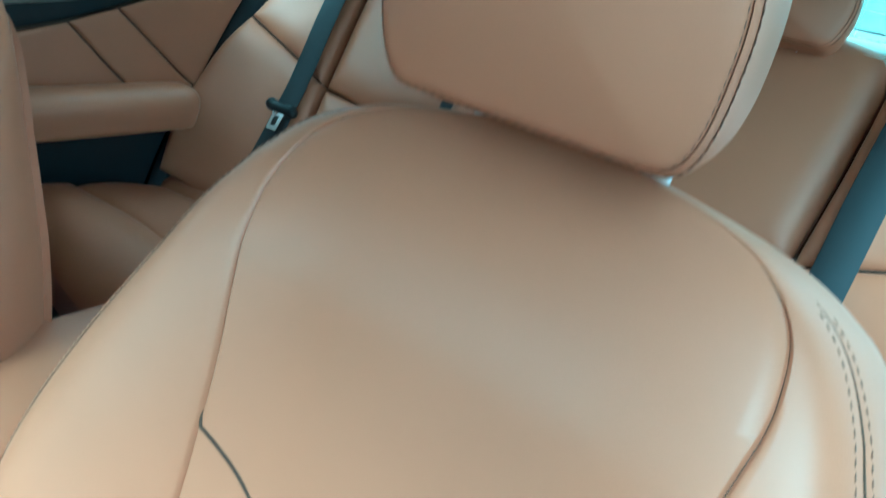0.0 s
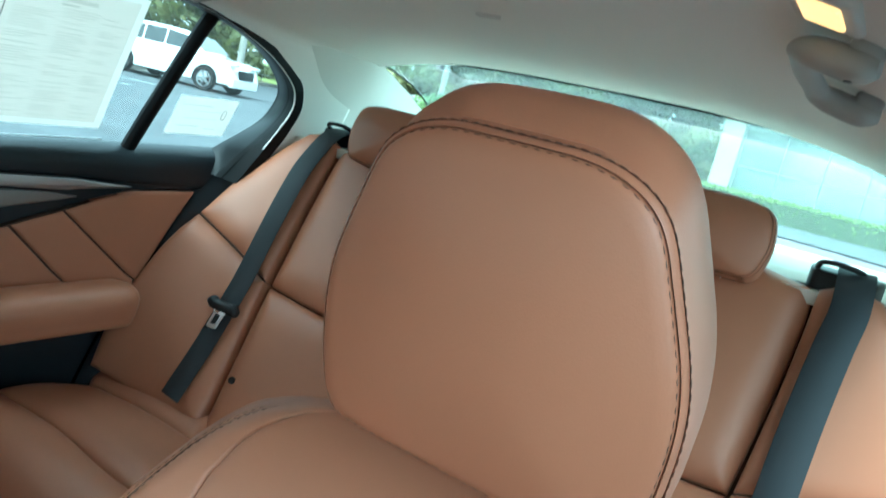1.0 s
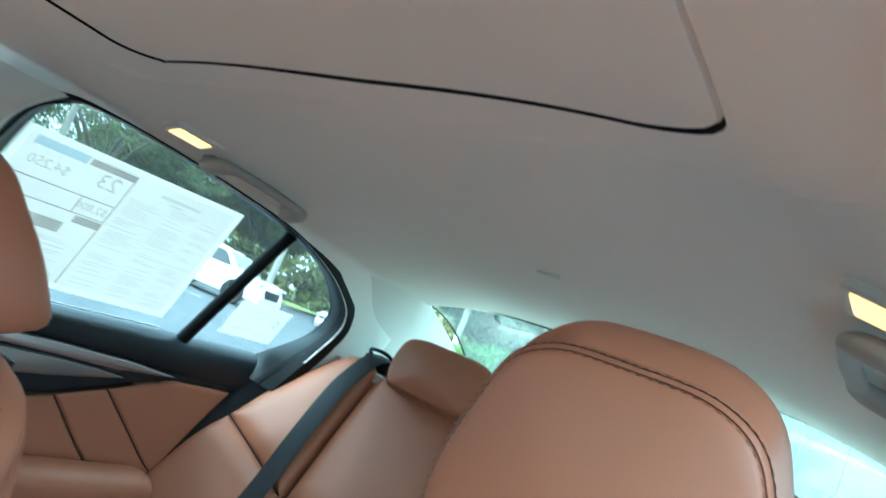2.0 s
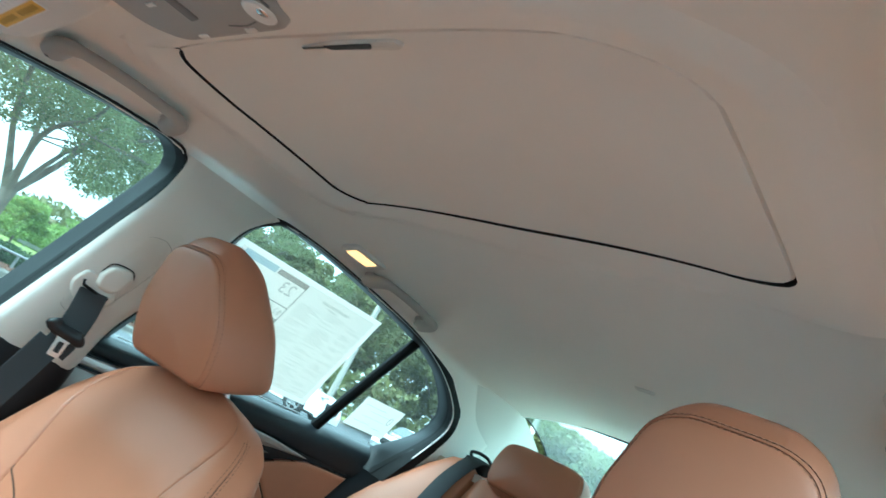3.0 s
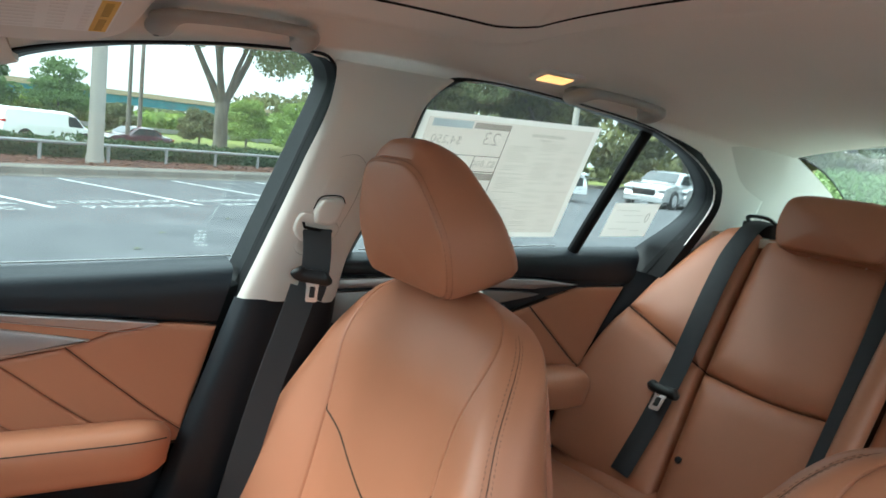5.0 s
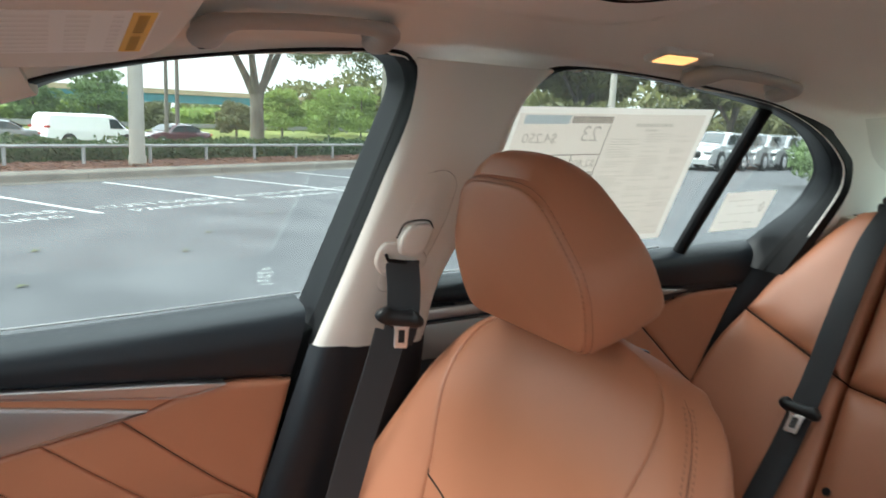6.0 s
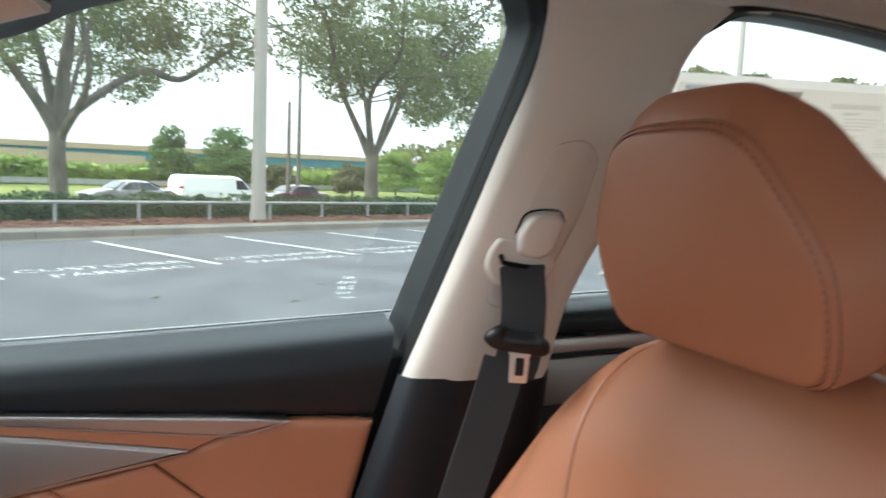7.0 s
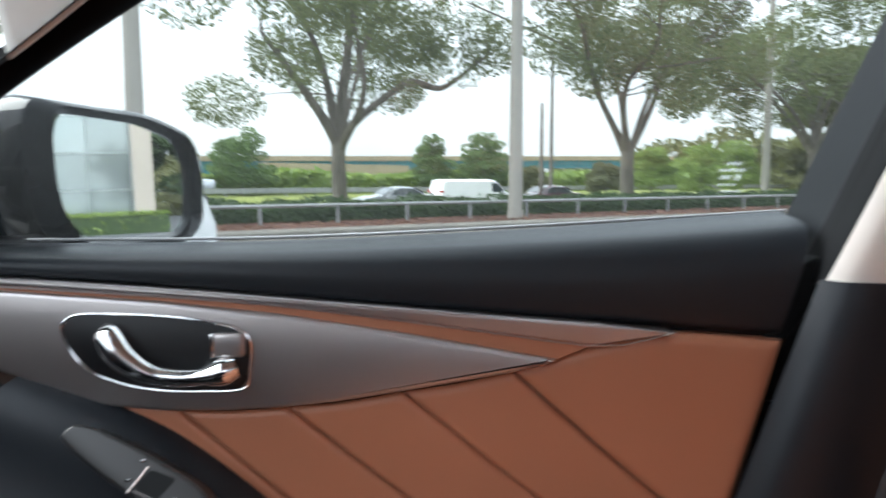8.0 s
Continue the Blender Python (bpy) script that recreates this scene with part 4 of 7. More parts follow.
for x0, x1 in ((-0.438, -0.392), (-0.380, -0.332)):
    part("warning_bar", slab([(x0, 0.021), (x1, 0.021), (x1, 0.029), (x0, 0.029)], visor_at, 0.0134, 0.0125, 0.0), INK_GREY, visor, smooth=False)
bars = []
for i in range(9):
    for j, (b0, b1) in enumerate(((-0.080, -0.040), (-0.034, -0.012), (-0.007, 0.011))):
        x0 = -0.440 + i * 0.0128
        cut_b = 0.005 * ((i * 3 + j) % 3)
        bars.append(slab([(x0, b0 + cut_b), (x0 + 0.0055, b0 + cut_b), (x0 + 0.0055, b1), (x0, b1)], visor_at, 0.0130, 0.0118, 0.0))
part("printing", join(*bars), INK_PALE, visor, smooth=False)
for i in range(4):
    part("print_mark", slab([(-0.440 + 0.011 * i, -0.112), (-0.4345 + 0.011 * i, -0.112), (-0.4345 + 0.011 * i, -0.088), (-0.440 + 0.011 * i, -0.088)], visor_at, 0.0133, 0.0118, 0.0), INK_DARK, visor, smooth=False)
part("mirror_flap", slab(rounded([(-0.33, -0.120), (-0.235, -0.120), (-0.225, -0.04), (-0.25, -0.015), (-0.29, -0.03)], 0.018), visor_at, 0.016, 0.010, 0.004, 3), TRIM, visor, "beige mirror cover flap")

# overhead console with map lamp, slots and small buttons
console = thing("overhead_console", (-0.07, 0.05, 1.34), "beige overhead console with a round map lamp and buttons", "overhead console")


def over_at(a, b, o):
    return (a, b, 1.3695 + 0.022 * (a + 0.1) + 0.05 * (b - 0.1) - o)


part("housing", slab(rounded([(-0.31, -0.16), (0.0, -0.16), (0.006, 0.12), (-0.012, 0.150), (-0.235, 0.154), (-0.283, 0.118)], 0.025, 5), over_at, 0.012, -0.006, 0.008, 4), HANDLE_GREY, console)
part("lens_recess", slab(rounded([(-0.168, 0.0), (-0.148, 0.0), (-0.142, 0.118), (-0.162, 0.120)], 0.004), over_at, 0.0135, 0.008, 0.001), SLOT_GREY, console, "grey recessed slot")
th_ = np.linspace(0, 2 * np.pi, 28, endpoint=False)
part("map_lamp", slab([(-0.022 + 0.019 * math.cos(a), 0.119 + 0.019 * math.sin(a)) for a in th_], over_at, 0.0145, 0.008, 0.003, 3), LABEL_WHITE, console, "round pale map lamp")
part("lamp_bulb", slab([(-0.014 + 0.007 * math.cos(a), 0.119 + 0.007 * math.sin(a)) for a in th_], over_at, 0.0155, 0.010, 0.002), CHROME, console)
for a, b in ((-0.205, 0.088), (-0.175, 0.144), (-0.07, 0.142)):
    part("button", slab(rounded([(a - 0.010, b - 0.003), (a + 0.010, b - 0.003), (a + 0.010, b + 0.003), (a - 0.010, b + 0.003)], 0.002), over_at, 0.0136, 0.008, 0.001), LINER, console)
part("pin_hole", tube([over_at(-0.218, 0.060, 0.0115), over_at(-0.218, 0.060, 0.0125)], 0.0022, 8), PLASTIC_BLACK, console)
part("groove", tube([over_at(a, b, 0.0122) for a, b in smooth_path([(-0.10, 0.132), (-0.07, 0.135), (-0.045, 0.131)], 10)], 0.0009, 6), SLOT_GREY, console)
part("edge_groove", tube([over_at(a, b, 0.0118) for a, b in smooth_path([(-0.002, -0.15), (0.0, 0.0), (0.0, 0.115)], 16)], 0.0014, 6), SLOT_GREY, console)


# ---- doors of the passenger's side ----
def even_path(pts, per):
    """A rounded line through pts with the same number of steps in every stretch."""
    p = np.asarray(pts, float)
    out = []
    for i in range(len(p) - 1):
        b, c = p[i], p[i + 1]
        a = p[i - 1] if i else 2 * b - c
        e = p[i + 2] if i + 2 < len(p) else 2 * c - b
        L = np.linalg.norm(c - b)
        m0 = (c - a) / max(np.linalg.norm(c - a), 1e-9) * L
        m1 = (e - b) / max(np.linalg.norm(e - b), 1e-9) * L
        for t in np.linspace(0, 1, per, endpoint=False):
            out.append((2 * t**3 - 3 * t**2 + 1) * b + (t**3 - 2 * t**2 + t) * m0 + (3 * t**2 - 2 * t**3) * c + (t**3 - t**2) * m1)
    out.append(p[-1])
    return np.array(out)


def door_surface(y0, y1, x_mid, sill, low, x_sill, rear_edge):
    """The upper soft band: sill at the glass, rolling in and down to the trim line."""
    rows = []
    for y in np.linspace(y0, y1, 60):
        zs, zl = sill(y), low(y)
        k = min(1.0, (zs - zl) / 0.085)
        prof = [(x_sill + 0.012, zs - 0.02), (x_sill + 0.004, zs - 0.003), (x_sill - 0.004, zs), (x_sill - 0.016, zs - 0.002), (x_mid + 0.020, zs - 0.009 * k), (x_mid + 0.007, zs - 0.022 * k), (x_mid + 0.001, zs - 0.040 * k), (x_mid, zs - 0.060 * k), (x_mid + 0.002, zl + 0.006 * k), (x_mid + 0.008, zl), (x_mid + 0.02, zl - 0.004)]
        rows.append(even_path([(-x, y, z) for x, z in prof], 4))
    return np.array(rows)


front_sill = curve_at([-0.8, -0.45, -0.13, 0.03, 0.195, 0.32], [0.930, 0.934, 0.938, 0.946, 0.957, 0.966])
front_low = curve_at([-0.8, -0.4, -0.26, -0.118, 0.0, 0.096, 0.30], [0.935, 0.914, 0.904, 0.8915, 0.8815, 0.8735, 0.860])
rear_sill = curve_at([0.40, 0.544, 0.8, 1.093, 1.34], [0.970, 0.976, 0.989, 1.001, 1.009])
rear_low = curve_at([0.40, 0.84, 1.0, 1.10, 1.255, 1.34], [0.938, 0.936, 0.931, 0.922, 0.917, 0.917])
door_f = thing("door_1", (-0.69, 0.0, 0.45), "front passenger door with black top, silver trim and quilted tan leather", "car door", kind="structure")
band = door_surface(-0.80, 0.285, 0.688, front_sill, front_low, 0.766, None)
# the door's rear edge leans forward towards its foot
for i in range(band.shape[0]):
    t = max(0.0, (i / (band.shape[0] - 1) - 0.85) / 0.15)
    band[i, :, 1] -= t * (0.962 - band[i, :, 2]) * 0.28
part("upper_band", shell(band, 0.006), BLACK, door_f, "black soft vinyl top band")


part("frame_corner", slab(rounded([(0.225, 0.80), (0.335, 0.80), (0.325, 0.945), (0.300, 0.932), (0.268, 0.915), (0.25, 0.87)], 0.008), lambda a, b, o: (-(0.703 - o), a, b), 0.006, -0.03, 0.004, 3), RUBBER, door_f, "black rubber corner of the window frame")


def plate_f(a, b, o):
    return (-(0.690 - o), a, b)


rear_line = curve_at([0.45, 0.63, 0.72, 0.86, 0.97], [0.155, 0.195, 0.222, 0.258, 0.29])
back_panel = np.array([[(-(0.705), y0 + (rear_line(z) - y0) * t, z) for t in np.linspace(0, 1, 12)] for z in np.linspace(0.40, 0.93, 14) for y0 in (-0.80,)])
part("inner_panel", shell(back_panel.reshape(14, 12, 3), 0.01), BLACK, door_f)
upper_spear = [(-0.80, 0.941), (-0.40, 0.9135), (-0.259, 0.9035), (-0.118, 0.8915), (0.0, 0.8812), (0.096, 0.8735), (0.162, 0.8655), (0.150, 0.8625), (0.097, 0.8552), (0.0, 0.8685), (-0.11, 0.8835), (-0.21, 0.8945), (-0.40, 0.9075), (-0.80, 0.933)]
part("upper_spear", slab(upper_spear, plate_f, 0.010, -0.012, 0.002, 3), SILVER, door_f, "satin silver upper spear")
part("spear_edge", tube([plate_f(a, b, 0.0100) for a, b in smooth_path([(-0.80, 0.9405), (-0.40, 0.9130), (-0.259, 0.9030), (-0.118, 0.8910), (0.0, 0.8807)], 30)], 0.0009, 6), SILVER, door_f)
part("spear_edge", tube([plate_f(a, b, 0.0095) for a, b in smooth_path([(0.163, 0.8655), (0.14, 0.8595), (0.097, 0.8545), (0.0, 0.8675), (-0.11, 0.8825), (-0.21, 0.8935), (-0.40, 0.9065), (-0.80, 0.932)], 40)], 0.0008, 6), SILVER, door_f)
lower_spear = [(-0.80, 0.928), (-0.40, 0.9035), (-0.26, 0.8935), (-0.165, 0.8825), (-0.07, 0.8675), (0.01, 0.8530), (0.063, 0.8435), (0.058, 0.840), (0.025, 0.832), (-0.07, 0.8155), (-0.12, 0.808), (-0.163, 0.8035), (-0.21, 0.8010), (-0.263, 0.8010), (-0.32, 0.8065), (-0.403, 0.8385), (-0.60, 0.88), (-0.80, 0.90)]


def spear_out(a, b, o):
    mid = 0.003 * math.exp(-(((b - (0.866 - 0.06 * max(0, a + 0.1))) / 0.03) ** 2)) if o > 0 else 0
    return (-(0.690 - o - mid), a, b)


part("lower_spear", slab(lower_spear, spear_out, 0.012, -0.012, 0.004, 3), SILVER, door_f, "satin silver spear trim")
part("leather_strip", slab([(-0.80, 0.936), (-0.40, 0.910), (-0.21, 0.896), (-0.11, 0.8848), (0.0, 0.8698), (0.10, 0.857), (0.062, 0.842), (-0.07, 0.865), (-0.165, 0.880), (-0.26, 0.891), (-0.40, 0.901), (-0.80, 0.925)], plate_f, 0.0075, -0.012, 0.0), LEATHER, door_f, "tan leather strip between the trims")

# quilted leather below the trims, panel by panel
low_z = 0.66
tops = [(-0.360, 0.825), (-0.254, 0.8000), (-0.163, 0.8020), (-0.066, 0.8150), (0.027, 0.8320), (0.256, 0.8595)]
feet = [(-0.200, low_z), (-0.085, low_z), (0.025, low_z), (0.133, low_z), (0.232, low_z), (0.207, low_z)]
for i in range(5):
    (ta, tb), (fa, fb) = (tops[i], tops[i + 1]), (feet[i], feet[i + 1])
    if i == 4:
        q = pad([(0.2078, 0.6792), (0.2090, 0.680)], [(0.2090, 0.680), (0.222, 0.73), (0.242, 0.80), (0.257, 0.857)], [(0.0274, 0.8330), (0.063, 0.8428), (0.10, 0.8540), (0.163, 0.8635), (0.257, 0.857)], [(0.2078, 0.6792), (0.1401, 0.7326), (0.0274, 0.8324)], plate_f, 0.006, 0.008)
    else:
        top = [ta, ((ta[0] + tb[0]) / 2, (ta[1] + tb[1]) / 2 - 0.002), tb]
        q = pad([fa, fb], [fb, (fb[0] + (tb[0] - fb[0]) * 0.45, fb[1] + (tb[1] - fb[1]) * 0.42), tb], top, [fa, (fa[0] + (ta[0] - fa[0]) * 0.45, fa[1] + (ta[1] - fa[1]) * 0.42), ta], plate_f, 0.006, 0.008)
    part("quilt_panel", q, LEATHER, door_f, "tan leather quilt panel")
part("leather_back", slab([(-0.42, 0.845), (-0.32, 0.803), (-0.16, 0.80), (0.03, 0.83), (0.10, 0.853), (0.16, 0.862), (0.257, 0.857), (0.205, 0.655), (-0.25, 0.655)], plate_f, 0.0022, -0.014, 0.0), SEAM, door_f, "dark stitched seams")

# door pull: chrome rimmed bowl with a lever
bowl = [(-0.342, 0.872), (-0.338, 0.880), (-0.321, 0.8845), (-0.26, 0.8825), (-0.22, 0.877), (-0.199, 0.8715), (-0.189, 0.860), (-0.191, 0.835), (-0.196, 0.8215), (-0.23, 0.8195), (-0.262, 0.8205), (-0.29, 0.825), (-0.319, 0.836), (-0.335, 0.853)]
pull = part("door_pull", slab(rounded(bowl, 0.006, 3), plate_f, 0.0165, 0.0, 0.001), PLASTIC_BLACK, door_f, "black bowl of the door pull")
part("rim", tube([plate_f(a, b, 0.0160) for a, b in smooth_path(bowl, 80, closed=True)], 0.0011, 8, closed=True), CHROME, pull, "chrome rim")
lever = smooth_path([plate_f(*p) for p in ((-0.305, 0.874, 0.014), (-0.300, 0.864, 0.021), (-0.288, 0.850, 0.025), (-0.268, 0.838, 0.027), (-0.243, 0.834, 0.027), (-0.218, 0.836, 0.025), (-0.201, 0.841, 0.019))], 30)
part("lever", tube(lever, np.interp(np.linspace(0, 1, 30), [0, 0.06, 0.18, 0.5, 0.78, 0.92, 1], [0.006, 0.0125, 0.0130, 0.0078, 0.0070, 0.0125, 0.010]), 14, up=(1, 0, 0)), CHROME, pull, "bright chrome lever")
part("lock_tab", rbox(plate_f(-0.206, 0.859, 0.018), (0.010, 0.026, 0.020), 0.003, 3), SILVER, pull, "satin lock tab")
part("tab_edge", rbox(plate_f(-0.219, 0.859, 0.0185), (0.011, 0.004, 0.021), 0.0015, 2), CHROME, pull)

# armrest: leather pad, and the black switch console in front of it
arm_sec = [(0.0, 0.695), (0.03, 0.712), (0.06, 0.718), (0.085, 0.713), (0.098, 0.695), (0.094, 0.660), (0.078, 0.632), (0.0, 0.625)]


def armrest(y0, y1, x_wall, top, scale, nose):
    rows = []
    for t in np.linspace(0, 1, 36):
        y = y0 + (y1 - y0) * t
        k = min(1.0, math.sqrt(max(0.0, 1 - max(0.0, (t - 1 + nose) / nose) ** 2)) + 0.02)
        sec = smooth_path([(a, b, 0) for a, b in arm_sec], 40)
        rows.append([(-(x_wall - a * scale * (0.3 + 0.7 * k)), y, top - 0.045 + (b - 0.673) * (0.25 + 0.75 * k)) for a, b, _ in sec])
    v, f = grid(np.array(rows))
    m = len(rows[0])
    return v, f + [tuple((len(rows) - 1) * m + i for i in range(m)), tuple(range(m - 1, -1, -1))]


part("armrest", armrest(-0.30, 0.190, 0.700, 0.718, 1.05, 0.16), LEATHER, door_f, "tan leather padded armrest")
part("armrest_stitch", tube(smooth_path([(-0.599, -0.28, 0.702), (-0.597, 0.0, 0.702), (-0.599, 0.12, 0.701), (-0.615, 0.172, 0.698)], 24), 0.0012, 6), SEAM, door_f)
con = smooth_path([(-0.415, 0.834, 0), (-0.36, 0.815, 0), (-0.29, 0.782, 0), (-0.22, 0.728, 0), (-0.17, 0.68, 0)], 20)[:, :2]
con_rows = []
for (a, b) in con:
    con_rows.append([plate_f(a + 0.035, b, 0.0), plate_f(a + 0.031, b - 0.004, 0.020), plate_f(a + 0.012, b - 0.018, 0.036), plate_f(a - 0.03, b - 0.050, 0.046), plate_f(a - 0.08, b - 0.085, 0.072), plate_f(a - 0.10, b - 0.115, 0.092), plate_f(a - 0.11, b - 0.20, 0.092)])
con_rows = np.array([smooth_path(r, 26) for r in con_rows])
part("switch_console", shell(con_rows, 0.008), BLACK, door_f, "black moulded console")


def sw_at(a, b, o):
    # the switch plate lies on the slope of the console
    return (-(0.690 - 0.046 - 0.50 * (0.800 - b) - o * 0.85), a, b + o * 0.4)


sw = part("switch_plate", slab(rounded([(-0.3285, 0.793), (-0.3214, 0.802), (-0.300, 0.799), (-0.260, 0.7824), (-0.218, 0.761), (-0.190, 0.735), (-0.215, 0.720), (-0.2635, 0.7516), (-0.290, 0.766), (-0.318, 0.784)], 0.010, 5), sw_at, 0.008, -0.02, 0.003, 3), SWITCH_GREY, door_f, "grey window switch plate")
# no hollow is cut: a matte black plate paints the well's shade
part("switch_well", slab(rounded([(-0.265, 0.759), (-0.254, 0.771), (-0.234, 0.765), (-0.2465, 0.7515)], 0.003), sw_at, 0.0086, -0.004, 0.0), RUBBER, sw, "black window switch")
part("switch_edge", tube([sw_at(a, b, 0.0088) for a, b in ((-0.2695, 0.756), (-0.262, 0.765), (-0.2565, 0.7725))], 0.0007, 6), SILVER, sw, "thin silver switch edge")
part("switch_edge", tube([sw_at(a, b, 0.0088) for a, b in ((-0.2655, 0.7575), (-0.256, 0.754), (-0.247, 0.7502))], 0.0005, 6), SILVER, sw, "thin silver switch edge")
for a, b in ((-0.2607, 0.777), (-0.270, 0.7644), (-0.235, 0.752)):
    part("switch_mark", rbox(sw_at(a, b, 0.0085), (0.003, 0.004, 0.0025), 0.001), CHROME, sw)

# door mirror
mir = thing("door_mirror", (-0.96, -0.42, 0.92), "gloss black door mirror with rounded housing", "door mirror")

# ---- front seats ----
SEAT_X, LEAN_DEG = 0.378, 11.0


def seat_frame(cx, y_top, z_top, lean):
    c, s = math.cos(radians(lean)), math.sin(radians(lean))

    def at(a, h, o):
        # the shoulders curve back towards the top
        o = o - 0.036 * min(max((h + 0.13) / 0.13, 0.0), 1.0) ** 1.6
        return (cx + a, y_top + h * s - o * c, z_top + h * c + o * s)

    return at


half_width = curve_at([-0.66, -0.50, -0.36, -0.25, -0.15, -0.08, -0.04, -0.015, 0.0], [0.296, 0.318, 0.332, 0.307, 0.270, 0.242, 0.219, 0.193, 0.158])
seam_abs = curve_at([-0.66, -0.45, -0.36, -0.26, -0.20, -0.15, -0.10, -0.06, -0.02, 0.0], [0.172, 0.172, 0.170, 0.166, 0.166, 0.170, 0.175, 0.175, 0.160, 0.132])
bolster = curve_at([-0.66, -0.45, -0.30, -0.18, -0.08, 0.0], [0.075, 0.070, 0.055, 0.032, 0.012, 0.0])
thick = curve_at([-0.66, -0.40, -0.20, -0.08, -0.02, 0.0], [0.12, 0.115, 0.10, 0.075, 0.045, 0.028])


def back_surface(at, left_w, left_seam, right_seam):
    """Rows from the shoulder down, columns once round: the two inner seams and the two outer seams are fixed columns."""
    hs = -0.66 * np.linspace(0, 1, 80) ** 1.35
    rows = []
    for h in hs[::-1]:
        W, B, T, qs = half_width(h), bolster(h), thick(h), seam_abs(h) / half_width(h)
        fade = min(1.0, -h / 0.05)

        def front(q):
            a = abs(q)
            rise = np.clip((a - 0.35) / 0.5, 0, 1)
            rise = rise * rise * (3 - 2 * rise)
            edge = np.clip((a - 0.80) / 0.20, 0, 1)
            return B * rise - (0.030 + 0.4 * B) * edge**2.2 - 0.006 * a * a + 0.010 * fade * (1 - a * a) * 0.6

        qs_list, dips = [], []
        for q in np.linspace(-1, -0.93, 5)[:-1]:
            qs_list.append(q), dips.append(0)
        for q, d in ((-0.93, 0), (-0.915, 0.0015), (-0.90, 0)):
            qs_list.append(q), dips.append(d)
        e = 0.010
        for q in np.linspace(-0.88, -qs - e, 12):
            qs_list.append(q), dips.append(0)
        for q, d in ((-qs - e * 0.45, 0.0012), (-qs, 0.0042), (-qs + e * 0.45, 0.0012)):
            qs_list.append(q), dips.append(d)
        for q in np.linspace(-qs + e, qs - e, 33):
            qs_list.append(q), dips.append(0)
        for q, d in ((qs - e * 0.45, 0.0012), (qs, 0.0042), (qs + e * 0.45, 0.0012)):
            qs_list.append(q), dips.append(d)
        for q in np.linspace(qs + e, 0.88, 12):
            qs_list.append(q), dips.append(0)
        for q, d in ((0.90, 0), (0.915, 0.0015), (0.93, 0)):
            qs_list.append(q), dips.append(d)
        for q in np.linspace(0.93, 1, 5)[1:]:
            qs_list.append(q), dips.append(0)
        # the bolster on the passenger's side stands broader towards the waist
        low = np.clip((-h - 0.08) / 0.28, 0, 1)
        WL = W * (1 + left_w * low + 0.09 * np.clip((-h - 0.36) / 0.2, 0, 1))
        seam_l, seam_r = W * (1 - left_seam * low), W * (1 - right_seam * low)

        def across_at(q):
            k = np.clip((abs(q) - qs) / (1 - qs), 0, 1)
            return q * (seam_r + (W - seam_r) * k if q > 0 else seam_l + (WL - seam_l) * k)

        row = [at(across_at(q), h, front(q) + (0.018 * low * np.clip((-q - qs) / (1 - qs), 0, 1) if q < 0 else 0.0) - d) for q, d in zip(qs_list, dips)]
        o1 = front(1.0)
        for k in np.linspace(0, 1, 11)[1:]:
            row.append(at(W * (1 + 0.012 * math.sin(math.pi * k) - 0.16 * k**2), h, o1 + (-T - o1) * k))
        for q in np.linspace(0.86, -0.86, 13):
            row.append(at(q * W, h, -T - 0.02 * (1 - q * q)))
        for k in np.linspace(1, 0, 11)[1:-1]:
            row.append(at(-WL * (1 + 0.030 * math.sin(math.pi * k) - 0.12 * k**3), h, o1 + (-T - o1) * k))
        rows.append(row)
    rows = np.array(rows)
    # close the top with a rounded cap
    cap, c = [], rows[-1].mean(0)
    upv = np.array(at(0, 0.01, 0)) - np.array(at(0, 0, 0))
    upv /= np.linalg.norm(upv)
    for k in (0.25, 0.5, 0.75, 0.95):
        cap.append(c + (rows[-1] - c) * math.sqrt(1 - k * k) + upv * 0.022 * k)
    S = np.vstack([rows, np.array(cap)])
    # the shoulders are padded: even out the turn over the top
    for _ in range(10):
        S[66:-1] = (S[65:-2] + 2 * S[66:-1] + S[67:]) / 4
    for _ in range(4):
        S[74:] = (np.roll(S[74:], 1, 1) + 2 * S[74:] + np.roll(S[74:], -1, 1)) / 4
    return S


COL_OUT_L, COL_IN_L, COL_IN_R, COL_OUT_R, COL_SIDE = 5, 20, 56, 71, 75


